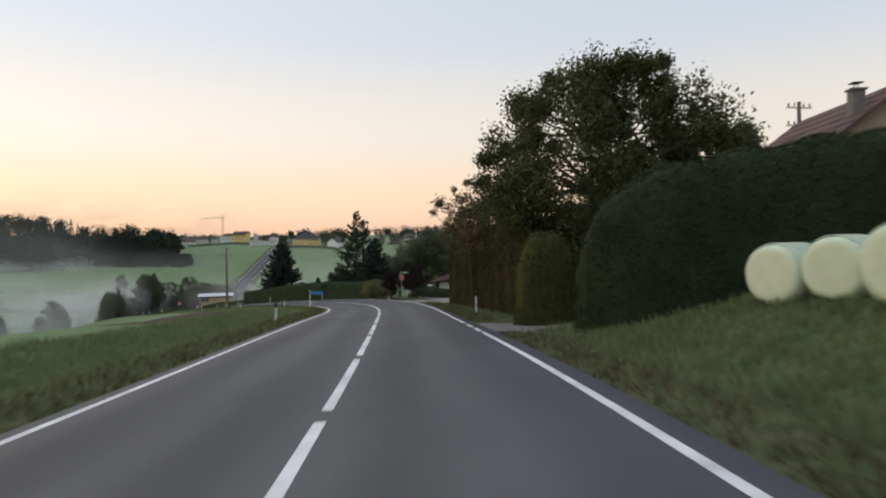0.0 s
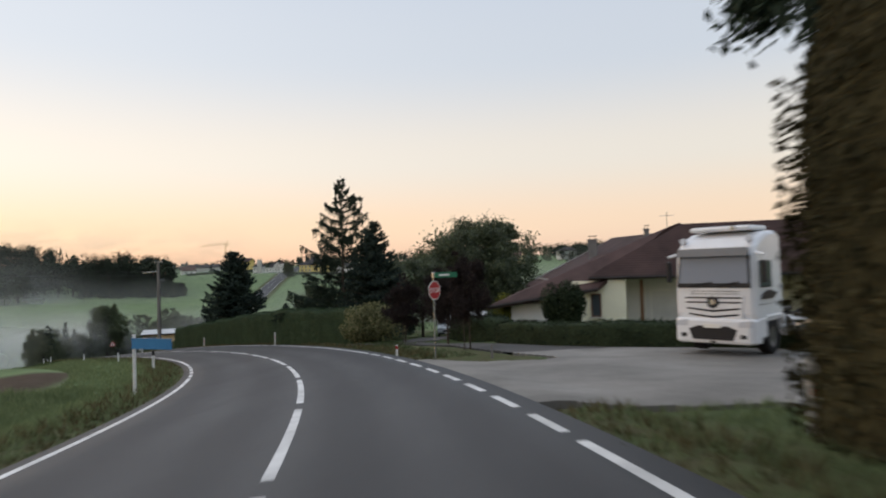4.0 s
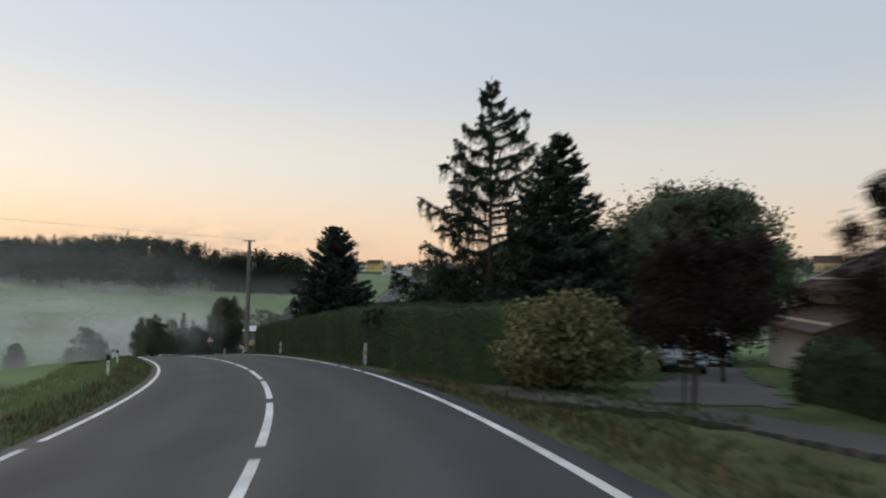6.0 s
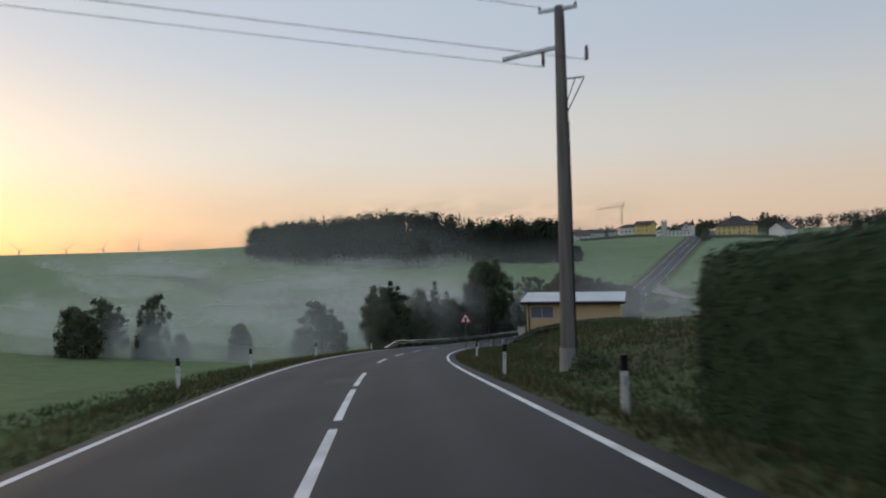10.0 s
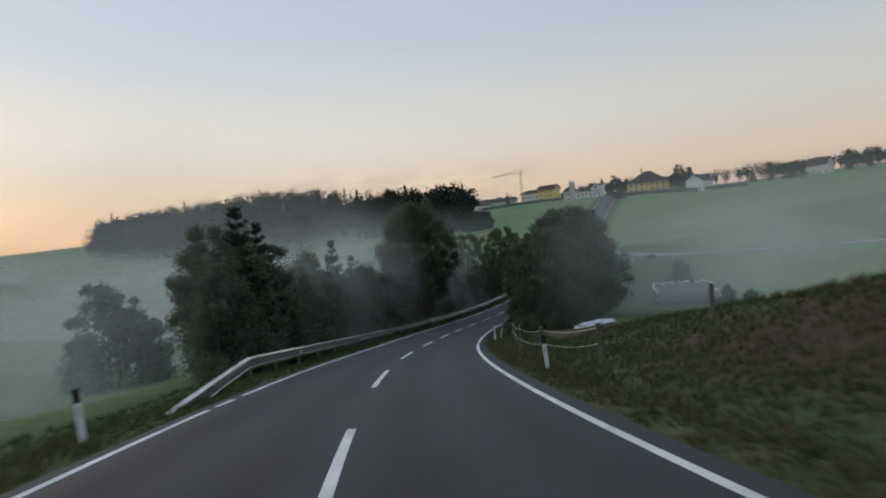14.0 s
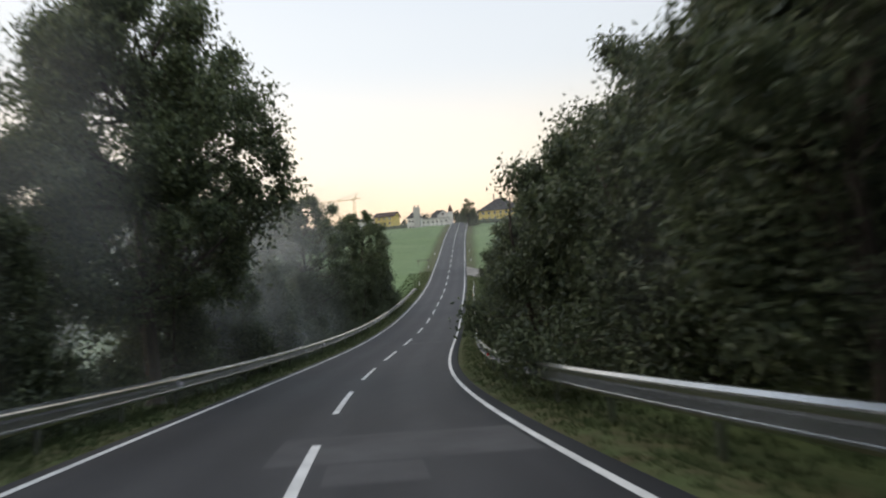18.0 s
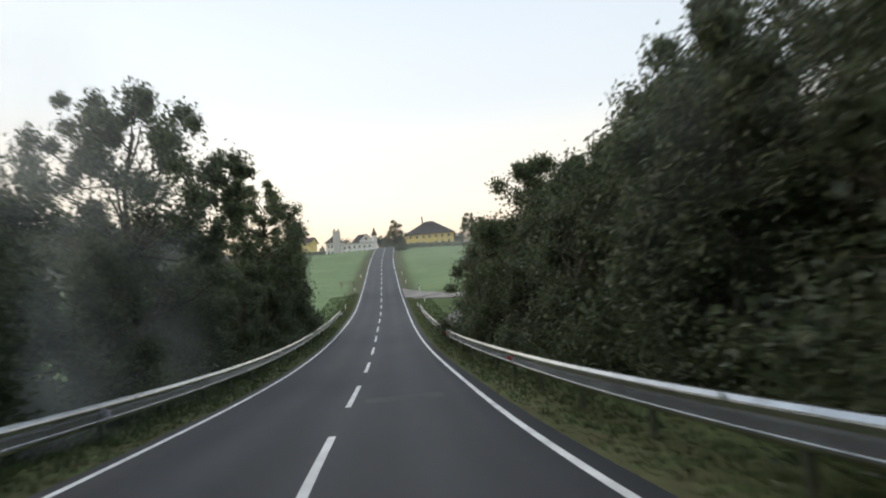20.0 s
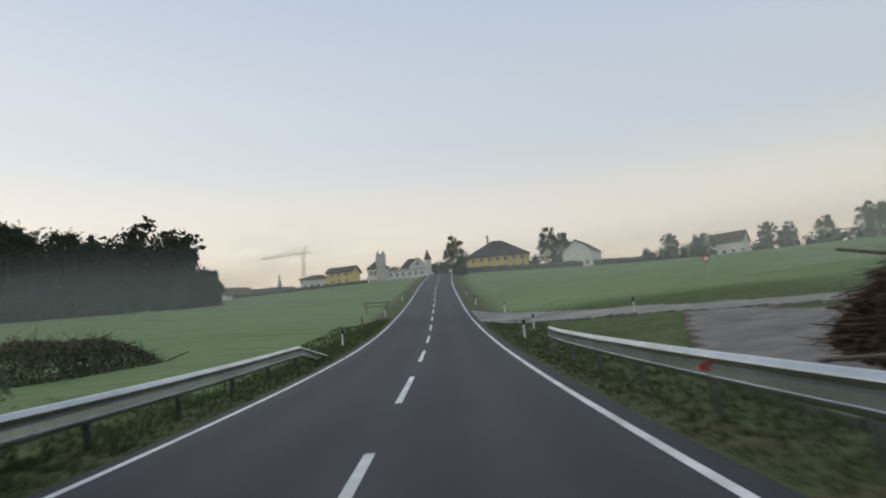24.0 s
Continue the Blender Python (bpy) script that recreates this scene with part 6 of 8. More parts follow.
part("crossarm", joined(box(0, -0.05, PT - 0.10, 1.35, 0.12, 0.12, 0.02)), STEEL, up_)
a2 = part("crossarm", box(0, -0.05, PT - 1.45, 2.1, 0.12, 0.14, 0.02), STEEL, up_)
a2.rotation_euler = (0, radians(-5), 0)
for x, z in ((-0.62, PT - 0.05), (0.62, PT - 0.05)):
    part("insulator", rod((x, -0.05, z), (x, -0.05, z + 0.12), 0.06, 0.035), PORCELAIN, up_)
for x in (-0.55, 0.95):
    part("insulator", rod((x, -0.05, PT - 1.5), (x, -0.05, PT - 1.98), 0.055, 0.065), PORCELAIN, up_)
part("cable_bracket", joined(rod((0.1, -0.1, PT - 2.55), (0.85, -0.1, PT - 2.55), 0.03), rod((0.85, -0.1, PT - 2.57), (0.25, -0.1, PT - 3.7), 0.022), rod((0.55, -0.1, PT - 2.57), (0.22, -0.1, PT - 3.4), 0.02)), STEEL, up_)
part("cable", joined(rod((0.22, -0.12, PT - 0.4), (0.26, -0.12, PT - 4.0), 0.025), rod((0.27, -0.05, PT - 4.0), (0.30, -0.02, 0.5), 0.028)), WIRE, up_)
part("foot_plate", rod((0.0, 0, -0.3), (0, 0, 0.8), 0.31, 0.29, 16), CONCRETE, up_)


def wire(a, b, sag, r=0.011):
    n = 24
    pts = []
    for k in range(n + 1):
        t = k / n
        p = np.array(a) * (1 - t) + np.array(b) * t
        p[2] -= sag * 4 * t * (1 - t)
        pts.append((p, r))
    return tubes([pts], 4)


far = np.array([-121.0, 32.0, 5.0])
for k, (dx, dz) in enumerate(((-0.62, 0.1), (-0.9, -1.45), (-0.55, -2.0), (0.95, -2.0))):
    a = np.array([px0 + dx, py0, pz0 + PT + dz])
    whole("power_line", wire(a, far + [0.4 * k, -0.4 * k, dz], 0.9, 0.014), WIRE, "thin dark power line across the valley", "power line", "power lines")

# bush at the foot of the pole
bush("weed_clump", "low weeds round the pole's foot", px0 + 0.9, py0 - 0.2, 1.0, 0.8, 0.7, LEAF_GREEN, 37, 500, 0.12)

# ---- the hall on the bank ----
hall = thing("hall", "long low beige hall with a pale sloping sheet roof", "building", -62.28, 169.45, -17.1, 17)
HL, HD, HF, HB = 7.9, 3.2, 2.80, 3.30
hz0 = -1.5
fx_, fz_ = [0.0, 0.35, 2.35, HL], [hz0, 1.46, 2.50, HF]
fw_v = [(x, y, z) for y in (0.0, 0.3) for z in fz_ for x in fx_]
fw_f = [(k, k + 1, k + 5, k + 4) for k in (0, 1, 2, 4, 6, 8, 9, 10)] + [(k + 20, k + 21, k + 17, k + 16) for k in (0, 1, 2, 4, 6, 8, 9, 10)]
fw_f += [(5, 6, 22, 21), (9, 25, 26, 10), (5, 21, 25, 9), (6, 10, 26, 22), (0, 16, 17, 1), (1, 17, 18, 2), (2, 18, 19, 3), (12, 13, 29, 28), (13, 14, 30, 29), (14, 15, 31, 30), (0, 4, 20, 16), (4, 8, 24, 20), (8, 12, 28, 24), (3, 19, 23, 7), (7, 23, 27, 11), (11, 27, 31, 15)]
part("front_wall", (fw_v, fw_f), PLASTER_BEIGE, hall)
part("side_wall", prism([(0.3, hz0), (HD, hz0), (HD, HB), (0.3, HF + 0.04)], 0.0, 0.3), PLASTER_BEIGE, hall)
part("side_wall", prism([(0.3, hz0), (HD, hz0), (HD, HB), (0.3, HF + 0.04)], HL - 0.3, HL), PLASTER_BEIGE, hall)
part("back_wall", box(HL / 2, HD - 0.15, (HB + hz0) / 2, HL - 0.6, 0.3, HB - hz0), PLASTER_BEIGE, hall)
rf_ = part("roof", prism([(-0.55, HF + 0.02), (HD + 0.3, HB + 0.06), (HD + 0.3, HB + 0.2), (-0.55, HF + 0.16)], -0.45, HL + 0.4), SHEET_ROOF, hall, "pale ribbed metal roof")
for k in range(15):
    x = -0.4 + k * 0.585
    part("rib", prism([(-0.54, HF + 0.16), (HD + 0.29, HB + 0.2), (HD + 0.29, HB + 0.235), (-0.54, HF + 0.195)], x, x + 0.05), SHEET_ROOF, rf_)
part("fascia", box(HL / 2 - 0.02, -0.58, HF + 0.03, HL + 0.86, 0.05, 0.26, 0.01), TRIM_DARK, hall)
part("gutter", rod((-0.45, -0.66, HF + 0.06), (HL + 0.4, -0.66, HF + 0.06), 0.07), TRIM_DARK, hall)
part("downpipe", rod((0.22, -0.08, hz0), (0.22, -0.08, HF - 0.1), 0.06), TRIM_BROWN, hall)
hw_ = part("window", joined(box(1.35, 0.02, 2.47, 2.0, 0.12, 0.06), box(1.35, 0.02, 1.49, 2.0, 0.12, 0.06), box(0.38, 0.02, 1.98, 0.06, 0.12, 1.04), box(2.32, 0.02, 1.98, 0.06, 0.12, 1.04), box(1.35, 0.03, 1.98, 0.05, 0.08, 0.94)), PLASTER_GREY, hall)
part("pane", box(0.87, 0.09, 1.98, 0.92, 0.03, 0.94), GLASS_PALE, hw_)
part("pane", box(1.83, 0.09, 1.98, 0.92, 0.03, 0.94), GLASS_PALE, hw_)
cab = thing("meter_cabinet", "pale grey meter cabinet at the hall's corner", "cabinet", -62.75, 169.35, -17.35, 17)
part("body", box(0, 0, 0.35, 0.6, 0.35, 1.1, 0.02), PLASTER_GREY, cab)
part("lid", box(0, 0, 0.93, 0.66, 0.42, 0.06, 0.01), CONCRETE, cab)
wh_ = [(-62.6, 168.5), (-60.5, 168.9), (-57.5, 169.8), (-53.0, 171.2)]
hedge("weed_bank", "rough dark weeds along the hall's base", wh_, (0.85, 0.55, 0.35, 0.3), 1.6, LEAF_GREEN, 38, 150, 0.15, 0.9, 0.35, "weeds")
mk = thing("marker_post", "short orange marker post on the bank", "post", -55.0, 161.2, float(land(-55.0, 161.2)))
part("post", box(0, 0, 0.2, 0.1, 0.1, 0.7, 0.01), RED, mk)


# ---- pasture fence with white tape ----
fence = thing("pasture_fence", "electric pasture fence of dark posts with white tape", "fence", -72.0, 200.0, float(land(-72.0, 200.0)))
fo = np.array(fence.location)
fp = [np.array(p) for p in ((-68.0, 182.9), (-70.9, 178.6), (-73.7, 182.4), (-76.7, 189.0), (-79.7, 197.5), (-81.8, 203.5))]
tops = []
for k, (x, y) in enumerate(fp):
    z = float(land(x, y))
    pst = part("post", rod((0, 0, -0.4), (0, 0, 1.2), 0.085, 0.07), WOOD, fence)
    pst.matrix_basis = pose(x - fo[0], y - fo[1], z - fo[2], 2 * math.sin(k), 2 * math.cos(k * 2), 0)
    tops.append(np.array([x, y, z]) - fo)
    for hh in (1.08, 0.6):
        part("insulator", rod((0.07, 0, hh - 0.04), (0.12, 0, hh + 0.04), 0.02, sides=6), BLACK, pst)
for a, b in zip(tops[1:-1], tops[2:]):
    for hh in (1.08, 0.6):
        part("tape", wire(a + [0, 0, hh], b + [0, 0, hh], 0.12, 0.008), SIGN_WHITE, fence)


# ---- vehicles in the yard and the drive ----
def wheel(parent, x, y, r, w, name="wheel"):
    n = 20
    wv, wf = [], []
    for yy, rr in ((-w / 2, r * 0.62), (-w / 2, r * 0.93), (-w * 0.36, r), (w * 0.36, r), (w / 2, r * 0.93), (w / 2, r * 0.62)):
        wv += [(x + rr * math.cos(2 * math.pi * k / n), y + yy, r + rr * math.sin(2 * math.pi * k / n)) for k in range(n)]
    wf = [(i * n + k, i * n + (k + 1) % n, (i + 1) * n + (k + 1) % n, (i + 1) * n + k) for i in range(5) for k in range(n)]
    ty = part(name, (wv, wf), TYRE, parent)
    part("rim", rod((x, y - w * 0.44, r), (x, y + w * 0.44, r), r * 0.63, sides=n), CHROME, ty)
    return ty


def car(label, x, y, turn, kind="estate"):
    """x is the car's length, its nose at +x."""
    ob = thing("car", label, "car", x, y, float(land(x, y)) + 0.06, turn, group="parked cars")
    if kind == "van":
        side = [(-2.3, 0.45), (2.1, 0.40), (2.32, 0.6), (2.3, 0.95), (1.55, 1.15), (0.95, 1.85), (-2.2, 1.92), (-2.34, 1.0)]
        cab = [(1.35, 1.2), (0.86, 1.80), (-0.2, 1.84), (-0.2, 1.2)]
    else:
        side = [(-2.2, 0.42), (2.1, 0.36), (2.25, 0.55), (2.2, 0.78), (1.1, 1.0), (0.45, 1.48), (-1.5, 1.52), (-2.1, 1.05), (-2.28, 0.8)]
        cab = [(0.95, 1.03), (0.40, 1.43), (-1.42, 1.46), (-1.85, 1.06)]
    n = len(side)
    v, f = [], []
    for yy, k in ((-0.88, 0.93), (-0.80, 1.0), (0.80, 1.0), (0.88, 0.93)):
        for sx, sz in side:
            tuck = 0.12 * max(0, sz - 1.0) * (1 if yy > 0 else -1)
            v.append((sx * (0.99 if k < 1 else 1), yy - tuck, 0.30 + (sz - 0.30) * (1.0 if k == 1 else 0.985)))
    for i in range(3):
        f += [(i * n + k, i * n + (k + 1) % n, (i + 1) * n + (k + 1) % n, (i + 1) * n + k) for k in range(n)]
    f += [tuple(range(n - 1, -1, -1)), tuple(3 * n + k for k in range(n))]
    part("body", (v, f), CAR_WHITE, ob)
    for yy, sgn in ((-0.885, -1), (0.885, 1)):
        m = len(cab)
        vv = [(a, yy + sgn * (-0.11 * max(0, b - 1.0) + 0.004), b) for a, b in cab] + [(a, yy + sgn * (-0.11 * max(0, b - 1.0) - 0.02), b) for a, b in cab]
        part("side_window", (vv, [tuple(range(m)), tuple(range(2 * m - 1, m - 1, -1))] + [(k, (k + 1) % m, m + (k + 1) % m, m + k) for k in range(m)]), GLASS, ob)
    zf = (1.05, 1.42) if kind != "van" else (1.2, 1.78)
    xf = (1.06, 0.50) if kind != "van" else (1.56, 1.06)
    ws_v = [(xf[0] + 0.02, -0.7, zf[0]), (xf[0] + 0.02, 0.7, zf[0]), (xf[1] + 0.02, 0.62, zf[1]), (xf[1] + 0.02, -0.62, zf[1])]
    part("windscreen", (ws_v + [(a - 0.05, b, c - 0.02) for a, b, c in ws_v], [(0, 1, 2, 3), (7, 6, 5, 4), (0, 4, 5, 1), (1, 5, 6, 2), (2, 6, 7, 3), (3, 7, 4, 0)]), GLASS, ob)
    rx0 = -2.12 if kind != "van" else -2.30
    part("rear_window", box(rx0, 0, 1.22 if kind != "van" else 1.5, 0.06, 1.25, 0.32), GLASS, ob)
    for yy in (-0.62, 0.62):
        part("headlight", box(2.14, yy, 0.72, 0.16, 0.36, 0.16, 0.03), LAMP_GLASS, ob)
        part("tail_light", box(-2.24, yy * 1.15, 0.95, 0.08, 0.16, 0.3, 0.02), REFLECT_RED, ob)
        part("mirror", box(0.85, yy * 1.58, 1.05, 0.12, 0.18, 0.13, 0.03), CAR_WHITE, ob)
    part("grille", box(2.22, 0, 0.58, 0.06, 0.8, 0.2, 0.02), CAR_DARK, ob)
    part("bumper", box(2.2, 0, 0.38, 0.12, 1.6, 0.14, 0.03), CAR_DARK, ob)
    part("number_plate_bar", box(2.27, 0, 0.44, 0.02, 0.5, 0.11), SIGN_WHITE, ob)
    for wx in (-1.38, 1.38):
        for wy in (-0.80, 0.80):
            wheel(ob, wx, wy, 0.33, 0.22)
    return ob


car("white estate car parked in the shaded drive", -4.5, 104.4, -92)
car("white van parked beside the yellow shrub", -1.9, 111.6, -97, "van")

tk = thing("truck", "white tractor truck parked on the tarmac yard", "truck", 4.95, 68.6, float(land(4.95, 68.6)) + 0.03, -135)
# nose at +x, its own height about 3.8 m
cabp = [(-1.05, 1.0), (1.02, 0.98), (1.13, 1.30), (1.15, 2.02), (1.02, 3.02), (0.92, 3.30), (0.66, 3.56), (0.10, 3.74), (-0.75, 3.80), (-1.05, 3.70)]
cb = []
for yy, back in ((-1.24, 0.20), (-1.20, 0.10), (-1.10, 0.02), (0.0, 0.0), (1.10, 0.02), (1.20, 0.10), (1.24, 0.20)):
    cb += [(sx - (back if sx > 0 else -back * 0.2), yy * (1 - 0.05 * max(0, sz - 3.0)), sz - (back * 0.6 if sz > 3.4 else 0) + (back * 0.3 if sz < 1.05 else 0)) for sx, sz in cabp]
nc = len(cabp)
cf = [(i * nc + k, i * nc + (k + 1) % nc, (i + 1) * nc + (k + 1) % nc, (i + 1) * nc + k) for i in range(6) for k in range(nc)] + [tuple(range(nc - 1, -1, -1)), tuple(6 * nc + k for k in range(nc))]
part("cab", (cb, cf), CAR_WHITE, tk)


def front_plate(outline, x0, x1, lean=0.0):
    """A panel on the truck's nose with an outline of (across, up) points; lean: how far its top leans back."""
    lo, hi = min(p[1] for p in outline), max(p[1] for p in outline)
    v, f = prism(outline, x0, x1)
    return [(x - lean * (z - lo) / (hi - lo), y, z) for x, y, z in v], f


part("windscreen_frame", front_plate([(-1.13, 2.06), (1.13, 2.06), (1.08, 3.06), (-1.08, 3.06)], 1.10, 1.155, 0.125), CAR_DARK, tk, "black windscreen surround")
part("windscreen", front_plate([(-1.06, 2.20), (1.06, 2.20), (1.01, 3.02), (-1.01, 3.02)], 1.10, 1.150, 0.105), GLASS_PALE, tk)
for yy in (-0.75, 0.05):
    part("wiper", rod((1.20, yy, 2.12), (1.17, yy + 0.75, 2.24), 0.016), CAR_DARK, tk)
part("dash_paper", box(1.02, 0.62, 2.30, 0.03, 0.55, 0.10), SIGN_WHITE, tk)
part("sun_visor", front_plate([(-1.10, 3.02), (1.10, 3.02), (1.06, 3.26), (-1.06, 3.26)], 1.10, 1.24, 0.10), plain("smoked_visor", (0.16, 0.16, 0.16), 0.35, vary=0.1), tk, "smoked grey sun visor")
part("roof_spoiler", joined(box(-0.1, 0, 3.86, 1.3, 1.9, 0.16, 0.07)), CAR_WHITE, tk)
for z in (1.88, 1.96):
    part("panel_gap", box(1.150, 0.05, z, 0.012, 1.5, 0.012), CAR_DARK, tk)
gr_ = part("grille", front_plate([(-0.86, 1.12), (0.86, 1.12), (0.92, 1.84), (-0.92, 1.84)], 1.10, 1.168), CAR_WHITE, tk, "white slatted grille")
for z, w in ((1.76, 0.86), (1.62, 0.84)):
    part("slot", front_plate([(-w, z - 0.02), (w, z - 0.02), (w, z + 0.025), (-w, z + 0.025)], 1.165, 1.176), CAR_DARK, gr_)
for z, w in ((1.42, 0.82), (1.24, 0.76)):
    part("slot", front_plate([(-w, z), (0, z - 0.09), (w, z), (w, z + 0.05), (0, z - 0.03), (-w, z + 0.05)], 1.165, 1.176), CAR_DARK, gr_)
em = part("emblem", rod((1.15, 0, 1.63), (1.20, 0, 1.63), 0.18, sides=24), CAR_DARK, gr_, "round dark emblem with a bright rim")
part("rim", rod((1.19, 0, 1.63), (1.215, 0, 1.63), 0.10, 0.09, sides=24), CHROME, em)
part("bumper", joined(box(1.04, 0, 0.76, 0.44, 2.30, 0.76, 0.09), box(0.86, 1.12, 0.76, 0.50, 0.26, 0.74, 0.08), box(0.86, -1.12, 0.76, 0.50, 0.26, 0.74, 0.08)), CAR_WHITE, tk)
part("bumper_intake", front_plate([(-0.62, 0.50), (0.62, 0.50), (0.74, 0.82), (0.45, 0.92), (-0.45, 0.92), (-0.74, 0.82)], 1.24, 1.272), CAR_DARK, tk)
part("number_plate_bar", box(1.285, 0, 0.92, 0.02, 0.54, 0.12, 0.004), SIGN_WHITE, tk)
part("tow_cover", box(1.25, 0.0, 0.44, 0.04, 0.16, 0.07, 0.01), CAR_DARK, tk)
for yy in (-0.96, 0.96):
    part("headlight", front_plate([(yy - 0.19, 0.90), (yy + 0.19, 0.90), (yy + 0.21, 1.10), (yy - 0.15, 1.06)], 1.20, 1.268), LAMP_GLASS, tk)
    part("fog_lamp", box(1.255, yy * 0.95, 0.62, 0.03, 0.20, 0.13, 0.02), CAR_DARK, tk)
    mr = part("mirror", box(0.98, yy * 1.53, 2.55, 0.18, 0.14, 0.66, 0.05), CAR_DARK, tk)
    part("mirror_arm", rod((0.90, yy * 1.26, 3.10), (0.98, yy * 1.56, 3.02), 0.045), CAR_WHITE, mr)
    sw = part("side_window", box(0.30, yy * 1.292, 2.45, 0.90, 0.03, 0.80, 0.03), GLASS, tk)
    part("door_seam", box(0.30, yy * 1.292, 1.55, 1.02, 0.02, 0.012), CAR_DARK, sw)
    part("stripe", front_plate([(-0.0, 1.70), (0.9, 1.70), (1.3, 1.86), (0.6, 1.98), (0.1, 1.86)], 0, 0.02), TRIM_DARK, tk, "dark painted side stripe").matrix_basis = pose(0.75, yy * 1.30 + 0.01, 0, 0, 0, 90)
    part("step", box(0.62, yy * 1.24, 0.86, 0.62, 0.14, 0.60, 0.05), CAR_WHITE, tk)
    part("wheel_arch", joined(box(-0.28, yy * 1.23, 1.16, 1.30, 0.18, 0.14, 0.05), box(-0.98, yy * 1.23, 0.95, 0.14, 0.18, 0.45, 0.04)), CAR_WHITE, tk)
    part("side_tank", rod((-1.6, yy * 1.1, 0.75), (-3.1, yy * 1.1, 0.75), 0.32, sides=16), CHROME, tk)
    part("mudguard", box(-4.1, yy * 1.08, 1.12, 1.3, 0.5, 0.06, 0.02), CAR_DARK, tk)
    part("roof_lamp", rod((0.80, yy * 1.06, 3.50), (0.90, yy * 1.06, 3.52), 0.10, sides=12), LAMP_GLASS, tk)
part("horn", rod((0.2, 0.5, 3.88), (0.75, 0.5, 3.86), 0.05, 0.07), CHROME, tk)
part("chassis", joined(box(-2.3, 0.42, 0.85, 5.6, 0.1, 0.28), box(-2.3, -0.42, 0.85, 5.6, 0.1, 0.28), box(-4.6, 0, 0.85, 0.12, 0.9, 0.25)), CAR_DARK, tk)
part("coupling", box(-3.6, 0, 1.12, 1.0, 0.95, 0.14, 0.03), CAR_DARK, tk)
for wx in (-0.28, -3.95):
    for wy in (-1.02, 1.02):
        wheel(tk, wx, wy, 0.52, 0.36 if wx > -1 else 0.6)

# ---- roof mast of a far pole, seen over the tall hedge ----
fp_ = thing("utility_pole", "distant utility pole with two crossarms", "utility pole", 24.2, 45, float(land(24.2, 45)), 10)
part("pole", rod((0, 0, -0.5), (0, 0, 13.2), 0.16, 0.12), POLE_WOOD, fp_)
for z in (12.8, 11.6):
    part("crossarm", box(0, 0, z, 1.9, 0.1, 0.12), STEEL, fp_)
    for x in (-0.8, -0.35, 0.35, 0.8):
        part("insulator", rod((x, 0, z + 0.05), (x, 0, z + 0.3), 0.06, 0.04), PORCELAIN, fp_)

# ---- trees along the stream and both sides of the dip ----
alder = at(broad_tree("alder_tree", "dark roadside alder with branches to the ground", 51, 10.0, 3.3, 1.0, LEAF_DARK, None, 62, 400, 0.165, 0.05, 0.16, clump=0.30, stems=2, fill=7), *on_road(220.5, -10.8)[:2], 0.88, 0)
maple_r = at(broad_tree("roadside_tree", "leafy roadside tree with airy outer twigs", 52, 10.4, 3.9, 1.2, LEAF_GREEN, None, 70, 420, 0.17, 0.05, 0.18, clump=0.26, stems=2, fill=7), *on_road(243, 10.8)[:2], 1.0, 0)
shrub_t = at(broad_tree("shrubby_tree", "bushy multi-stemmed roadside tree", 53, 7.2, 3.1, 0.5, LEAF_DARK, None, 58, 460, 0.155, 0.03, 0.09, clump=0.30, stems=4, shape="cone"), *on_road(212.5, -9.2)[:2], 0.86, 0)
big = at(broad_tree("oak_tree", "tall rounded tree rising out of the mist", 154, 15.4, 5.6, 4.0, LEAF_GREEN, None, 170, 420, 0.20, 0.22, 0.30, clump=0.23, fill=12), *on_road(265.0, -8.2)[:2], 1.07, 0)
airy = at(broad_tree("ash_tree", "open-crowned ash tree with visible limbs", 55, 12.0, 4.3, 3.4, LEAF_GREEN, None, 100, 300, 0.17, 0.32, 0.2, clump=0.18, fill=5), -113.2, 296.4, 1.16, 200)
larch = at(conifer("young_spruce", "young spruce top among the roadside trees", 56, 8.5, 1.9, NEEDLES, 18, 10, 0.12, 0.0, 0.45, 0.26, 0.05, 1.1), -196, 560, 1.0, 0)
far_a = at(broad_tree("meadow_tree", "misty grey-green tree in the valley meadow", 57, 9.5, 3.2, 0.8, LEAF_DARK, None, 54, 90, 0.40, 0.04, 0.14, clump=0.30, stems=2, fill=9), -158, 181, 0.9, 0)
far_s = at(broad_tree("meadow_bush", "misty bushy tree in the valley meadow", 58, 7.0, 3.0, 0.4, LEAF_DARK, None, 54, 80, 0.38, 0.03, 0.09, clump=0.30, stems=3, shape="cone", fill=7), -130, 194, 0.8, 0)

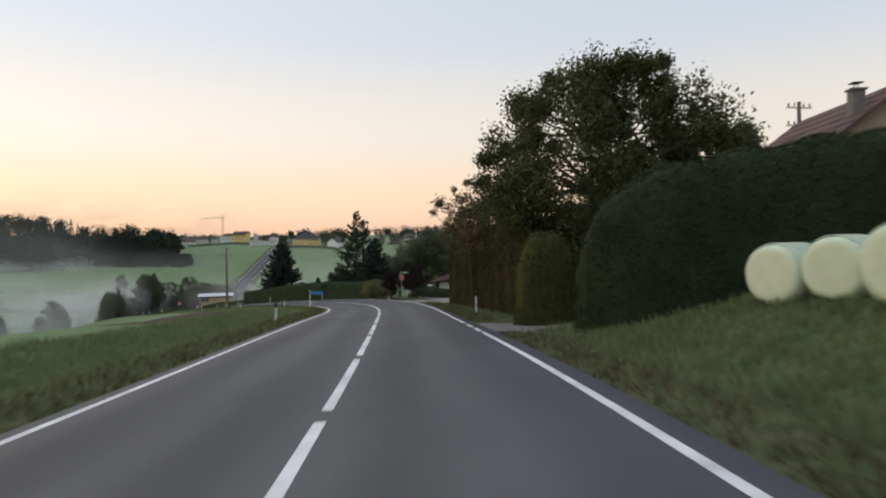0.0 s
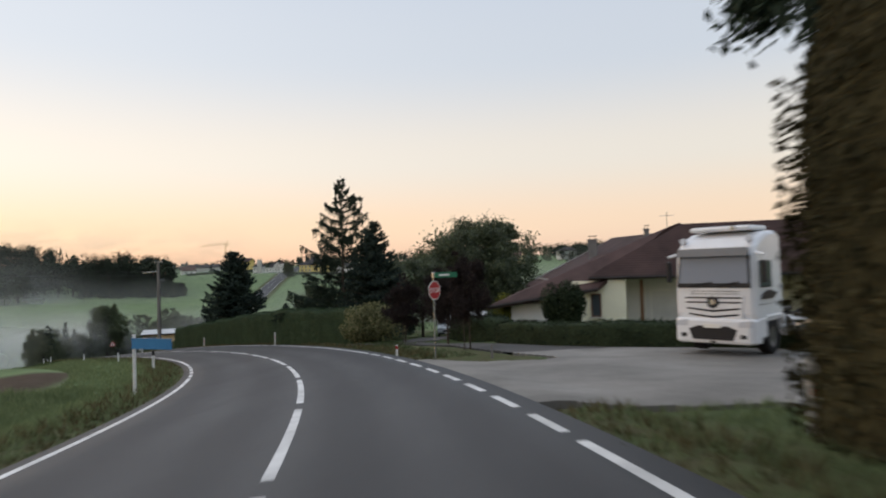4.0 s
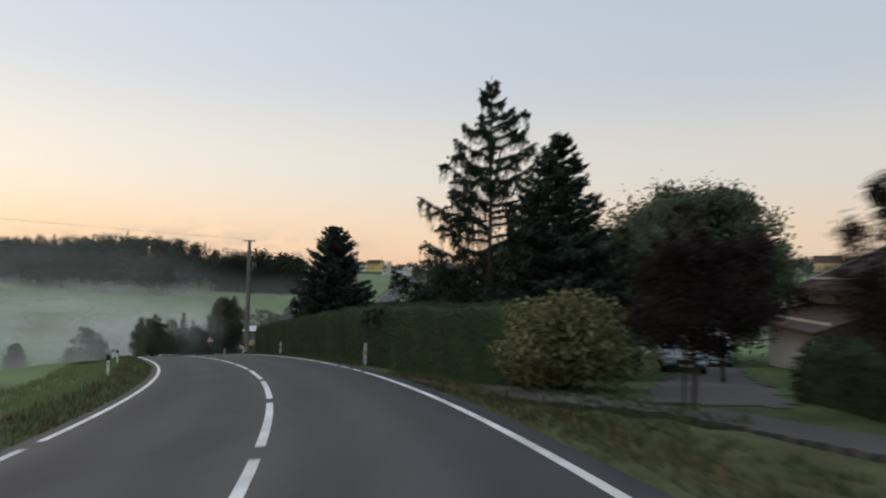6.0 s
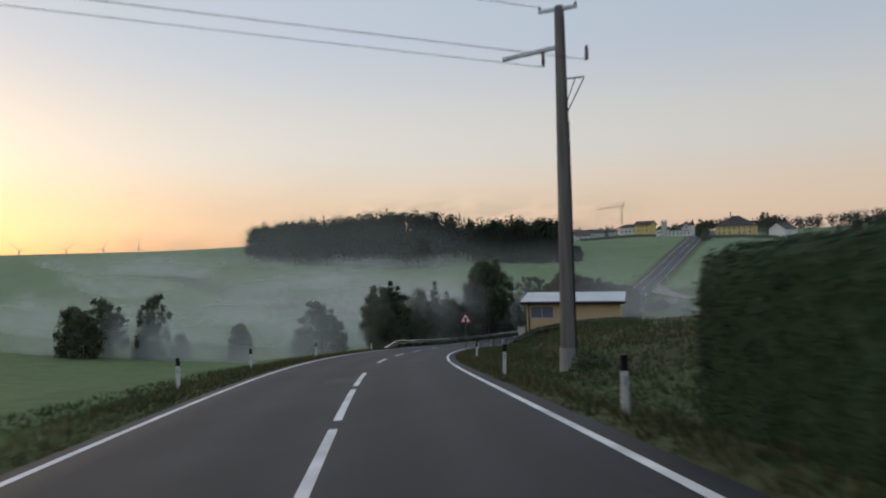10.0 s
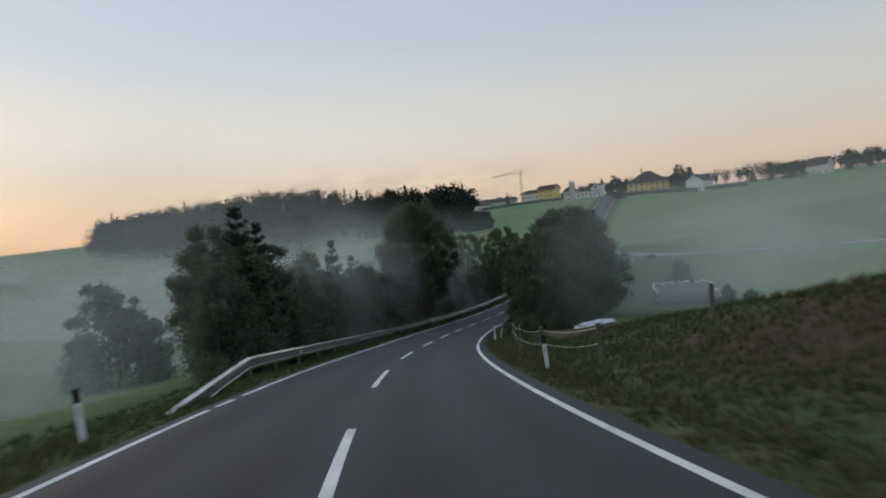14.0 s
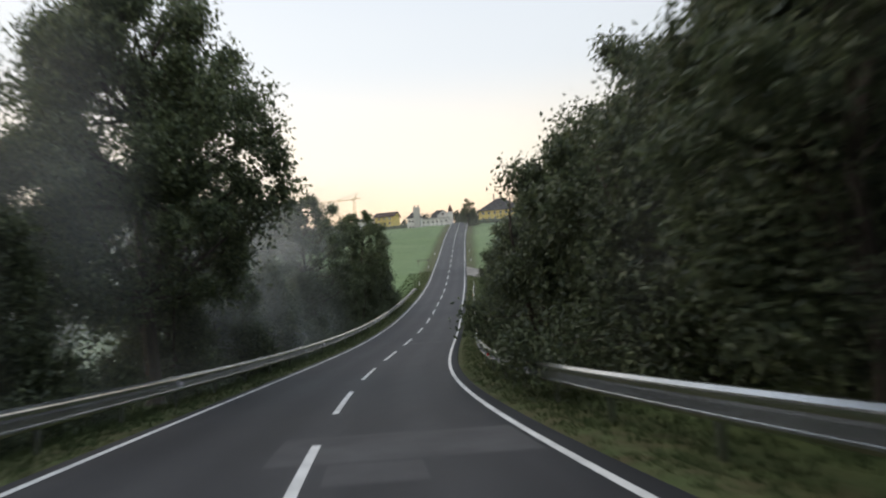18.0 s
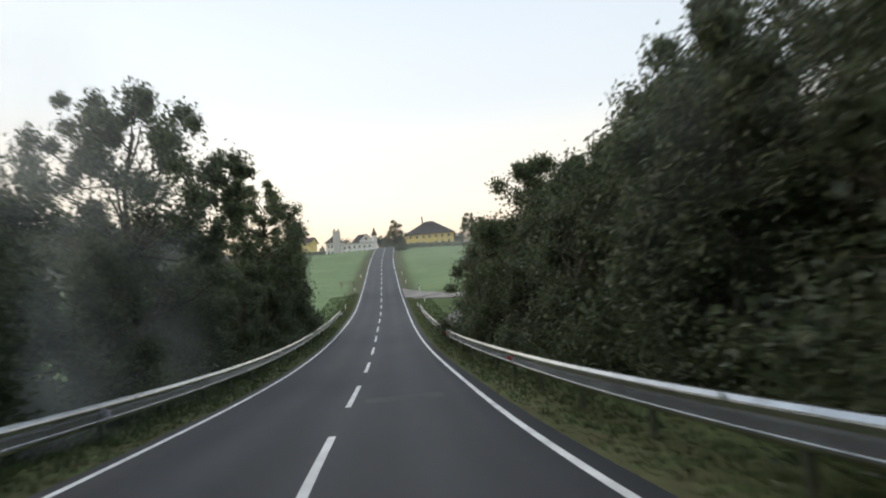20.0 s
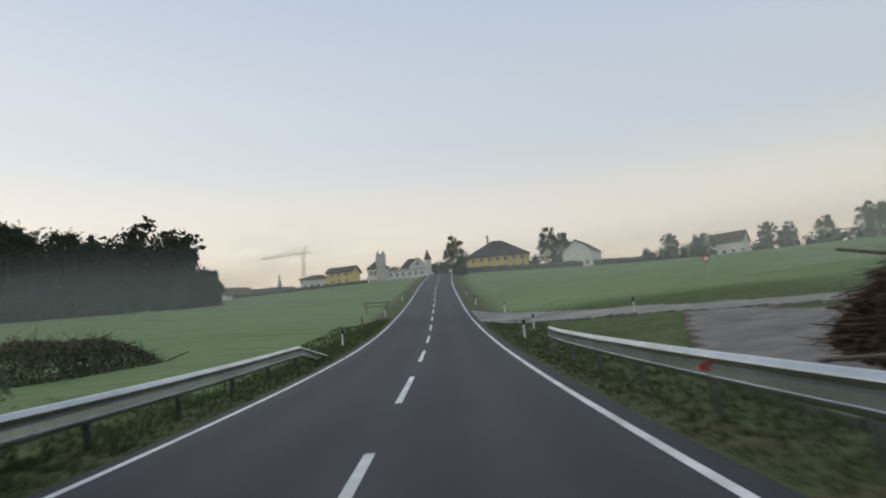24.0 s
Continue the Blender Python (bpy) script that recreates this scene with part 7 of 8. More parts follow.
LEFT = [(215.0, 9.0, "l", 1.22), (217.5, 11.5, "a", 0.9), (218.5, 9.2, "l", 1.05), (223.5, 10.2, "l", 0.98), (231.0, 10.4, "l", 0.88), (238, 10.4, "l", 0.82), (245, 10.2, "l", 0.84), (216, 9.6, "s", 1.1), (221.5, 12.8, "a", 0.74), (223, 10.0, "s", 1.0), (225, 12.2, "a", 0.72), (228, 9.8, "s", 0.92), (231.5, 11.6, "a", 0.66), (235, 9.8, "s", 0.9), (238.5, 11.8, "a", 0.66), (242, 9.8, "s", 0.88), (245.5, 11.4, "a", 0.68), (249, 9.8, "s", 1.08), (252.5, 11.6, "a", 0.86), (256, 9.7, "s", 1.05), (260, 10.8, "s", 1.1), (268.5, 9.2, "s", 1.0), (272, 11.2, "a", 0.82), (276, 9.0, "s", 1.05), (280, 11.2, "a", 0.8), (284, 9.0, "s", 1.0), (288, 10.8, "s", 1.1), (292, 8.9, "s", 0.95), (299, 10.0, "s", 1.0), (303.5, 8.8, "s", 0.92), (308, 10.6, "s", 1.0), (312, 8.7, "s", 0.9), (318, 11, "s", 1.0), (322, 8.7, "s", 1.1), (326.5, 9.4, "a", 0.88), (330, 8.6, "s", 1.22), (333, 9.6, "a", 0.9), (336.5, 8.7, "s", 1.15), (248.5, 12.6, "s", 0.95), (251.5, 14.0, "s", 0.9), (254, 12.4, "s", 0.95), (256, 16.0, "l", 1.42), (258.5, 14.5, "l", 1.3), (253.5, 15.5, "l", 1.2), (247, 15.5, "s", 1.35), (243, 16.0, "s", 1.3)]
RIGHT = [(238.0, 9.9, "a", 0.95), (239.5, 8.5, "m", 0.86), (237.0, 10.6, "s", 0.8), (234.5, 9.4, "s", 0.82), (231.5, 11.0, "s", 0.46), (228.5, 9.8, "s", 0.34), (246.0, 13.2, "m", 0.95), (248.0, 12.8, "m", 0.82), (244.5, 11.2, "m", 1.02), (247, 8.6, "a", 0.98), (249.5, 10.0, "a", 1.10), (251.5, 12.4, "m", 1.10), (255, 8.6, "s", 1.25), (259, 10.8, "a", 1.12), (263.5, 8.7, "s", 1.25), (268, 11.5, "m", 1.15), (272.5, 8.7, "s", 1.22), (277, 10.4, "a", 1.08), (281.5, 8.6, "s", 1.1), (286, 10.8, "m", 0.98), (290.5, 8.6, "s", 1.0), (295, 10.4, "a", 0.9), (299.5, 8.6, "s", 1.0), (303.5, 10.2, "m", 0.98), (307.5, 8.5, "s", 1.1), (311.5, 9.8, "m", 0.80), (315.5, 8.5, "s", 1.1), (319.5, 10.0, "m", 0.92), (254, 13.0, "a", 1.25), (266, 13.2, "a", 1.2), (274, 12.8, "a", 1.2), (280, 12.8, "a", 1.15), (286, 12.8, "a", 1.12), (292, 12.5, "a", 1.1), (297, 12.4, "a", 1.08), (301.5, 12.0, "a", 1.02), (306, 11.8, "a", 0.98)]
KINDS = {"A": (far_a, ""), "S": (far_s, ""), "s": (shrub_t, ""), "a": (alder, ""), "m": (maple_r, ""), "l": (larch, ""), "b": (big, "tall dark tree standing over the stream")}
for side, row in ((-1, LEFT), (1, RIGHT)):
    for k, (s, d, kind, sc) in enumerate(row):
        p = on_road(s, side * d)
        again(KINDS[kind][0], p[0], p[1], sc, (k * 77 + (side > 0) * 31) % 360, 0.1, 0.94 + 0.05 * (k % 3), KINDS[kind][1])
for k, (x, y, sc) in enumerate((on_road(296.5, -9.2)[:2].tolist() + [1.12], (-122, 252, 0.8))):
    again(airy, x, y, sc, 90 + k * 90)
# trees in the misty meadow on the left and along the stream further off
for k, (x, y, kind, sc, st) in enumerate(((-118, 200.5, "A", 1.0, 1.0), (-122.5, 201.0, "S", 0.8, 0.9), (-116, 203.5, "S", 0.75, 1.1), (-130.6, 194, "S", 0.9, 1.0), (-145.5, 187.6, "A", 0.85, 1.45), (-141.0, 189.6, "S", 0.72, 0.9), (-149.5, 187.0, "S", 0.7, 0.9), (-156, 184, "A", 1.1, 1.05), (-163, 182, "S", 1.25, 1.1), (-104.5, 203, "S", 0.62, 1.0), (-175, 190, "A", 0.9, 1.0), (-84, 108, "A", 1.05, 1.0), (-160, 330, "A", 1.2, 1))):
    again(KINDS[kind][0], x, y, sc, k * 53, 0.1, st, "misty grey-green tree in the valley meadow")
# big trees along the near corner of the hill wood
edge_a = at(broad_tree("wood_edge_tree", "dark tree at the edge of the wood", 91, 10.4, 3.9, 0.8, FAR_LEAVES, None, 84, 150, 0.42, 0.02, 0.16, clump=0.30, stems=2), -164, 430, 0.7, 0)
edge_b = at(broad_tree("wood_edge_tree", "dark tree at the edge of the wood", 92, 10.0, 4.1, 0.8, FAR_LEAVES, None, 84, 150, 0.42, 0.02, 0.16, clump=0.28, stems=3), -166.5, 431.5, 0.76, 70)
for k in range(22):
    x = -166 - 2.5 * k + 1.8 * math.sin(k * 2.3)
    y = 428 + 0.45 * k + 2.5 * math.cos(k * 1.7) - 3.0 * (k % 2)
    again((edge_a, edge_b)[k % 2], x, y, 0.64 + 0.056 * k + 0.10 * math.sin(k * 1.9), k * 67, 0.1, 1.0 + 0.08 * (k % 3))
# trees beyond the pasture on the right
for k, (x, y, sc, st) in enumerate(((-76.5, 284, 0.75, 0.9), (-68.5, 246, 0.5, 0.7), (-66.2, 232, 0.36, 0.7))):
    again(shrub_t, x, y, sc, k * 97, 0.05, st, "small dark bush beyond the pasture fence")


# ---- plastic-covered stacks behind the pasture ----
def tarp(x, y, w, d, h, turn, seed, mat, label):
    rng = np.random.default_rng(seed)
    n, m = 14, 9
    v = []
    for i in range(n):
        for j in range(m):
            u, t = i / (n - 1) - 0.5, j / (m - 1) - 0.5
            z = h * (1 - (2 * t) ** 4) * (1 - (2 * u) ** 6) + 0.06 * rng.normal()
            v.append((u * w, t * d, max(0.0, z)))
    f = [(i * m + j, (i + 1) * m + j, (i + 1) * m + j + 1, i * m + j + 1) for i in range(n - 1) for j in range(m - 1)]
    ob = thing("covered_stack", label, "stack", x, y, float(land(x, y)), turn)
    part("cover", (v, f), mat, ob)
    part("base", box(0, 0, h * 0.3, w * 0.86, d * 0.7, h * 0.62), TWIGS, ob)
    edge = [np.array([(u - 0.5) * w, q * d * 0.46, 0.06 + h * 0.20 + 0.03 * rng.normal()]) for q in (-1, 1) for u in np.linspace(0.04, 0.96, 9)]
    part("hem", tubes([[(p, 0.035) for p in edge[:9]], [(p, 0.035) for p in edge[9:]]], 5), SIGN_WHITE, ob, "pale folded hem")
    return ob


tarp(-76.8, 207.0, 3.4, 1.2, 0.3, 60, 3, SHEET_ROOF, "pale sheet over a low stack")
# a long silage clamp on the valley floor: dark sheet, torn white edging held down along three sides
clamp = tarp(-74.6, 262.0, 9.0, 30.0, 1.6, 6, 5, TRIM_DARK, "long silage clamp under a dark sheet with torn white edging")
for k, (x0, y0, x1, y1) in enumerate(((-4.3, 14.0, -1.0, 14.6), (-0.4, 14.6, 1.6, 14.4), (2.2, 14.2, 4.2, 13.6), (4.4, 12.0, 4.5, 5.0), (4.5, 3.0, 4.4, -3.0), (4.4, -6.5, 4.3, -9.0), (-4.4, 13.0, -4.3, 7.0), (-4.2, 6.0, -3.6, 1.0), (-3.8, -1.0, -2.6, -5.0), (-2.2, -7.0, -0.6, -10.0))):
    n = 9
    line = [(np.array([x0 + (x1 - x0) * i / (n - 1) + 0.10 * math.sin(i * 2.1 + k), y0 + (y1 - y0) * i / (n - 1), 0.95 + 0.16 * math.sin(i * 1.3 + k)]), 0.16 + 0.07 * math.sin(i * 1.9 + 2 * k)) for i in range(n)]
    part("edging", tubes([line], 6), SHEET_ROOF, clamp, "torn white edging")

# ---- brushwood heaps beside the gravel and in the left meadow ----
DEAD_LEAVES = leafy("dead_brush_leaves", (0.030, 0.022, 0.015), (0.10, 0.07, 0.045), 0.9, 0.1)
PALE_TWIGS = plain("bleached_twigs", (0.20, 0.175, 0.135), 0.95, vary=0.45, scale=8)


def brush_heap(label, x, y, rx, ry, h, turn, seed, twig_mat, leaf_mat, count=1500, up=0.25):
    """A rounded heap of cut branches: crossing sticks over a core of withered leaves; up: how steeply the sticks stand."""
    rng = np.random.default_rng(seed)
    ob = thing("brushwood_heap", label, "brushwood heap", x, y, float(land(x, y)) - 0.1, turn)

    def skin(n):
        a, q = rng.random(n) * 2 * math.pi, rng.random(n) ** 0.5
        lump = 1 + 0.10 * np.sin(3 * a + seed) + 0.06 * np.sin(5 * a + 2 * seed)
        px, py = rx * q * lump * np.cos(a), ry * q * lump * np.sin(a)
        gz = land(*(np.array([x, y])[:, None] + np.stack([px * math.cos(radians(turn)) - py * math.sin(radians(turn)), px * math.sin(radians(turn)) + py * math.cos(radians(turn))]))) - float(land(x, y))
        top = h * (1 - q**3.2) * (0.88 + 0.16 * np.sin(px * 1.1 + seed) * np.cos(py * 0.8))
        return np.stack([px, py, gz + top], 1), gz

    c, gz = skin(count)
    sticks = []
    for k in range(count):
        d = rng.normal(size=3) * [1, 1, up]
        d /= np.linalg.norm(d)
        L = 0.5 + 1.3 * rng.random() ** 1.5
        r = 0.007 + 0.022 * rng.random() ** 4
        m = c[k] - [0, 0, 0.25 * rng.random()]
        a, b = m - d * L / 2, m + d * L / 2
        a[2], b[2] = max(a[2], gz[k] - 0.1), max(b[2], gz[k] - 0.1)
        sticks.append([(a, r), (m + rng.normal(size=3) * 0.05, r * 0.85), (b, r * 0.4)])
    part("brushwood", tubes(sticks, 4), twig_mat, ob)
    q, g2 = skin(int(rx * ry * 620))
    q[:, 2] -= 0.12 + 0.3 * rng.random(len(q))
    q[:, 2] = np.maximum(q[:, 2], g2)
    part("dead_leaves", blades(q, np.full(len(q), 0.20), rng, np.tile([0, 0, 0.5], (len(q), 1))), leaf_mat, ob)
    for k in range(6):
        a = c[k * 7] + [0, 0, 0.05]
        d = np.array([rng.normal(), rng.normal(), rng.normal() * 0.2])
        part("log", rod(a, a + d / np.linalg.norm(d) * (0.9 + 0.9 * rng.random()), 0.05, 0.04), WOOD, ob)
    return ob


brush_heap("big heap of cut brown branches beside the gravel", -93.1, 316.2, 3.3, 6.4, 2.35, -3, 61, TWIGS, DEAD_LEAVES, 1900)
brush_heap("long heap of pale cut branches in the meadow", -129.3, 334.5, 2.6, 7.0, 2.5, -28, 66, PALE_TWIGS, LEAF_DARK, 1600, 0.8)
bush("nettle_clump", "weeds growing at the brushwood heap", -86.0, 329.0, 1.6, 1.2, 1.1, LEAF_GREEN, 62, 1500, 0.16)
bush("nettle_clump", "weeds growing at the brushwood heap", -91.4, 321.4, 1.3, 1.0, 1.0, LEAF_GREEN, 63, 1200, 0.16)

# timber rack in the left meadow and a small sign in the right one
rk_ = thing("hay_rack", "low weathered wooden rack beside the road", "rack", -120.6, 384, float(land(-120.6, 384)), 8)
for x in (-1.3, 1.3):
    part("post", rod((x, 0, -0.3), (x, 0, 1.35), 0.07), WOOD, rk_)
part("beam", box(0, 0, 1.35, 3.6, 0.3, 0.10, 0.02), WOOD, rk_)
part("beam", box(0, 0, 0.9, 3.2, 0.06, 0.10, 0.01), WOOD, rk_)
sp_ = thing("give_way_sign", "small red-edged give-way triangle on a post in the meadow", "sign", -81.6, 377.6, float(land(-81.6, 377.6)))
part("post", rod((0, 0.06, -0.3), (0, 0.06, 2.3), 0.035), STEEL, sp_)
part("plate", plate([(-0.52, 2.35), (0.52, 2.35), (0.0, 1.45)], -0.012, 0.012), REFLECT_RED, sp_)
part("white_field", plate([(-0.33, 2.24), (0.33, 2.24), (0.0, 1.67)], -0.02, -0.014), SIGN_WHITE, sp_)
ms = thing("marker_post", "short brown wooden marker post in the verge", "post", -117.6, 362.3, float(land(-117.6, 362.3)))
part("post", box(0, 0, 0.35, 0.13, 0.13, 1.3, 0.01), WOOD, ms)

# ---- village on the hill ----
def grid(xs, z, w, h, face):
    return tuple((x, z, w, h, face) for x in xs)


manor = thing("manor", "large white manor with a tower, a turret and dark roofs", "house", -141.5, 528, -5.6, 2)
manor.scale = (0.72, 0.8, 0.94)
part("long_wing", (np.array(walls(19, 9, 5.2)[0]) + [4, 0, 0], walls(19, 9, 5.2)[1]), PLASTER_WHITE, manor)
mv, mf = hip_roof(13, 9, 5.4, 4.6, 0.7)
part("main_roof", (np.array(mv) + [6.4, 1.5, 0], mf), TILE_DARK, manor)
part("gable", (np.array(walls(6, 8, 7.2, 2.6)[0])[:, [1, 0, 2]] * [1, -1, 1] + [9.5, 0.4, 0], walls(6, 8, 7.2, 2.6)[1]), PLASTER_WHITE, manor)
gv, gf = gable_roof(6, 8, 7.2, 2.6, 0.5)
part("gable_roof", (np.array(gv)[:, [1, 0, 2]] * [1, -1, 1] + [9.5, 0.4, 0], gf), TILE_DARK, manor)
part("parapet", box(4, -4.6, 5.5, 19.6, 0.5, 0.7, 0.03), PLASTER_GREY, manor)
part("tower_house", (np.array(walls(9.5, 9, 7.0)[0]) + [-9.5, -1.5, 0], walls(9.5, 9, 7.0)[1]), PLASTER_WHITE, manor)
tv, tf = hip_roof(9.5, 9, 7.0, 3.6, 0.6)
part("tower_roof", (np.array(tv) + [-9.5, -1.5, 0.01], tf), TILE_DARK, manor)
part("stair_tower", box(-7.4, -6.6, 5.0, 4.0, 3.6, 12.6, 0.05), PLASTER_GREY, manor)
part("tower_cap", box(-7.4, -6.6, 11.5, 4.3, 3.9, 0.35, 0.05), PLASTER_GREY, manor)
for x in (-8.6, -6.2):
    part("chimney", box(x, -6.6, 12.2, 0.7, 0.7, 1.3, 0.02), BRICK_GREY, manor)
part("turret", rod((14.4, -3.0, -1), (14.4, -3.0, 8.6), 1.5, 1.5, 16), PLASTER_WHITE, manor)
part("turret_roof", rod((14.4, -3.0, 8.6), (14.4, -3.0, 12.6), 1.9, 0.05, 16), TILE_RED, manor)
for x in (-3.5, -0.5, 2.5, 5.5, 8.5, 11.5):
    window(manor, x, -4.5, 1.6, 1.1, 1.6, "f")
    window(manor, x, -4.5, 4.0, 1.1, 1.2, "f")
for x in (-12.6, -10.6):
    window(manor, x, -6.0, 2.0, 1.1, 1.5, "f")
    window(manor, x, -6.0, 5.0, 1.1, 1.5, "f")
window(manor, 9.5, -3.6, 7.6, 1.2, 1.4, "f")

house("farmhouse", "square yellow farmhouse with a dark pyramid roof", -107.0, 526, 0, 20, 14, 5.6, 5.6, "hip", PLASTER_YELLOW, TILE_DARK, z=-4.4, over=0.7, ridge=3.0, rows=12,
             wins=grid((-8, -5.3, -2.6, 2.6, 5.3, 8), 1.5, 1.1, 1.3, "f") + grid((-8, -5.3, -2.6, 0, 2.6, 5.3, 8), 4.1, 1.0, 1.2, "f"), chim=((-3, 0.5, 9, 13.2),))
house("house", "tall plain white gabled house on the hill", -81.0, 506, 68, 12, 8.5, 5.6, 2.9, "gable", PLASTER_WHITE, TILE_DARK, z=-7.6, wins=grid((-3, 3), 1.6, 1.0, 1.2, "l") + grid((-4, 0, 4), 2.0, 1.0, 1.2, "b"))
house("house", "white house with a steep dark roof among trees", -26.0, 540, -32, 10, 8, 5.0, 3.4, "gable", PLASTER_WHITE, TILE_BROWN, z=-4.4, wins=grid((-4.5, -1.5, 1.5, 4.5), 1.5, 1.1, 1.2, "f") + grid((-2, 2), 1.6, 1.0, 1.2, "l"))
house("house", "yellow house with a low pale-brown roof", -171, 566, -8, 11, 9, 5.4, 2.3, "gable", PLASTER_YELLOW, TILE_BROWN, z=0.2, over=0.8, wins=grid((-3, 0, 3), 1.6, 1.1, 1.2, "f") + grid((-3, 0, 3), 4.2, 1.1, 1.1, "f"))
house("house", "white and grey house beside the yellow one", -184, 572, 6, 12, 9, 4.6, 2.0, "hip", PLASTER_WHITE, TILE_DARK, z=0.0, over=0.8, wins=grid((-4, -1.3, 1.3, 4), 1.6, 1.2, 1.2, "f"))
house("house", "small white house half behind the wood", -214, 560, 30, 10, 8, 3.2, 3.0, "gable", PLASTER_WHITE, TILE_RED, z=-3.5, wins=grid((-2, 2), 1.5, 1.0, 1.2, "f"))
house("barn", "long grey barn at the village edge", -212, 585, 10, 26, 9, 3.4, 2.2, "gable", PLASTER_GREY, TILE_DARK, z=-1.5)
house("house", "house with a red roof at the top of the field", 36, 520, -30, 13, 9, 4.0, 4.0, "gable", PLASTER_BEIGE, TILE_RED, z=-2.5, wins=grid((-4, 0, 4), 1.5, 1.1, 1.2, "f"))
house("house", "pale house among trees on the ridge", 78, 545, 10, 14, 10, 5.0, 3.0, "hip", PLASTER_WHITE, TILE_DARK, z=0.5, wins=grid((-4, 0, 4), 1.8, 1.1, 1.2, "f"))
house("house", "brown-roofed house at the ridge's end", 128, 500, -20, 14, 10, 4.5, 3.8, "gable", PLASTER_BEIGE, TILE_BROWN, z=3.5, wins=grid((-4, 0, 4), 1.8, 1.1, 1.2, "f"))
hedge("field_hedge", "low dark hedge along the top of the field", [(-118, 503), (-100, 508), (-84, 500), (-60, 508)], 1.6, 1.8, LEAF_DARK, 64, 14, 0.4, 0.8, 0.2)
hedge("field_hedge", "low dark hedge along the village edge", [(-205, 535), (-170, 543), (-150, 530)], 1.5, 1.8, LEAF_DARK, 65, 12, 0.4, 0.8, 0.2)
for k, (x, y, kind, sc, st) in enumerate(((-119.0, 494.6, "a", 0.95, 1.25), (-117.0, 497.0, "s", 0.75, 1.2), (-90.5, 513, "a", 1.15, 1.15), (-86.5, 514, "m", 1.0, 1.1), (-126, 520, "s", 0.8, 0.8), (-49, 530, "m", 0.9, 1.0), (-40, 532, "s", 1.1, 1.0), (-36, 534, "m", 0.9, 0.9), (-57, 530, "s", 0.75, 0.9), (-13, 541, "m", 1.0, 1.0), (-4, 545, "a", 1.0, 1), (6, 540, "m", 1.0, 1.0), (18, 536, "a", 1.1, 1.2), (23, 536, "m", 1.1, 1.1), (31, 538, "m", 1.0, 1), (48, 535, "a", 1.1, 1), (62, 540, "m", 1.1, 1))):
    again(KINDS[kind][0], x, y, sc, k * 41, 0.1, st, "tree beside the houses on the hill")

crane = thing("tower_crane", "slim tower crane over the village roofs", "crane", -199.0, 602, -2.0, 0)
cz = 23.2
mast = []
for sx, sy in ((-0.6, -0.6), (0.6, -0.6), (0.6, 0.6), (-0.6, 0.6)):
    mast.append([(np.array([sx, sy, 0.0]), 0.09), (np.array([sx, sy, cz]), 0.09)])
for k in range(12):
    z = k * cz / 12
    mast += [[(np.array([-0.6, -0.6, z]), 0.05), (np.array([0.6, -0.6, z + cz / 12]), 0.05)], [(np.array([0.6, 0.6, z]), 0.05), (np.array([-0.6, 0.6, z + cz / 12]), 0.05)]]
part("mast", tubes(mast, 4), CRANE_PAINT, crane)
jib = [[(np.array([4.0, y, cz]), 0.09), (np.array([-21.0, y, cz - 1.4]), 0.08)] for y in (-0.5, 0.5)] + [[(np.array([2.0, 0, cz + 1.2]), 0.08), (np.array([-20.0, 0, cz - 0.6]), 0.07)]]
for k in range(16):
    x = 2 - 22 * k / 16
    z = cz - 1.4 * (4 - x) / 25
    jib += [[(np.array([x, -0.5, z]), 0.04), (np.array([x - 0.7, 0, z + 1.0]), 0.04)], [(np.array([x - 0.7, 0, z + 1.0]), 0.04), (np.array([x - 1.4, 0.5, z - 0.08]), 0.04)]]
part("jib", tubes(jib, 4), CRANE_PAINT, crane)
part("tower_head", tubes([[(np.array([0.6, 0, cz]), 0.1), (np.array([2.6, 0, cz + 3.4]), 0.08)], [(np.array([-0.6, 0, cz]), 0.1), (np.array([2.6, 0, cz + 3.4]), 0.08)]], 4), CRANE_PAINT, crane)
part("stay", tubes([[(np.array([2.6, 0, cz + 3.4]), 0.04), (np.array([-15.0, 0, cz - 0.4]), 0.04)]], 4), WIRE, crane)


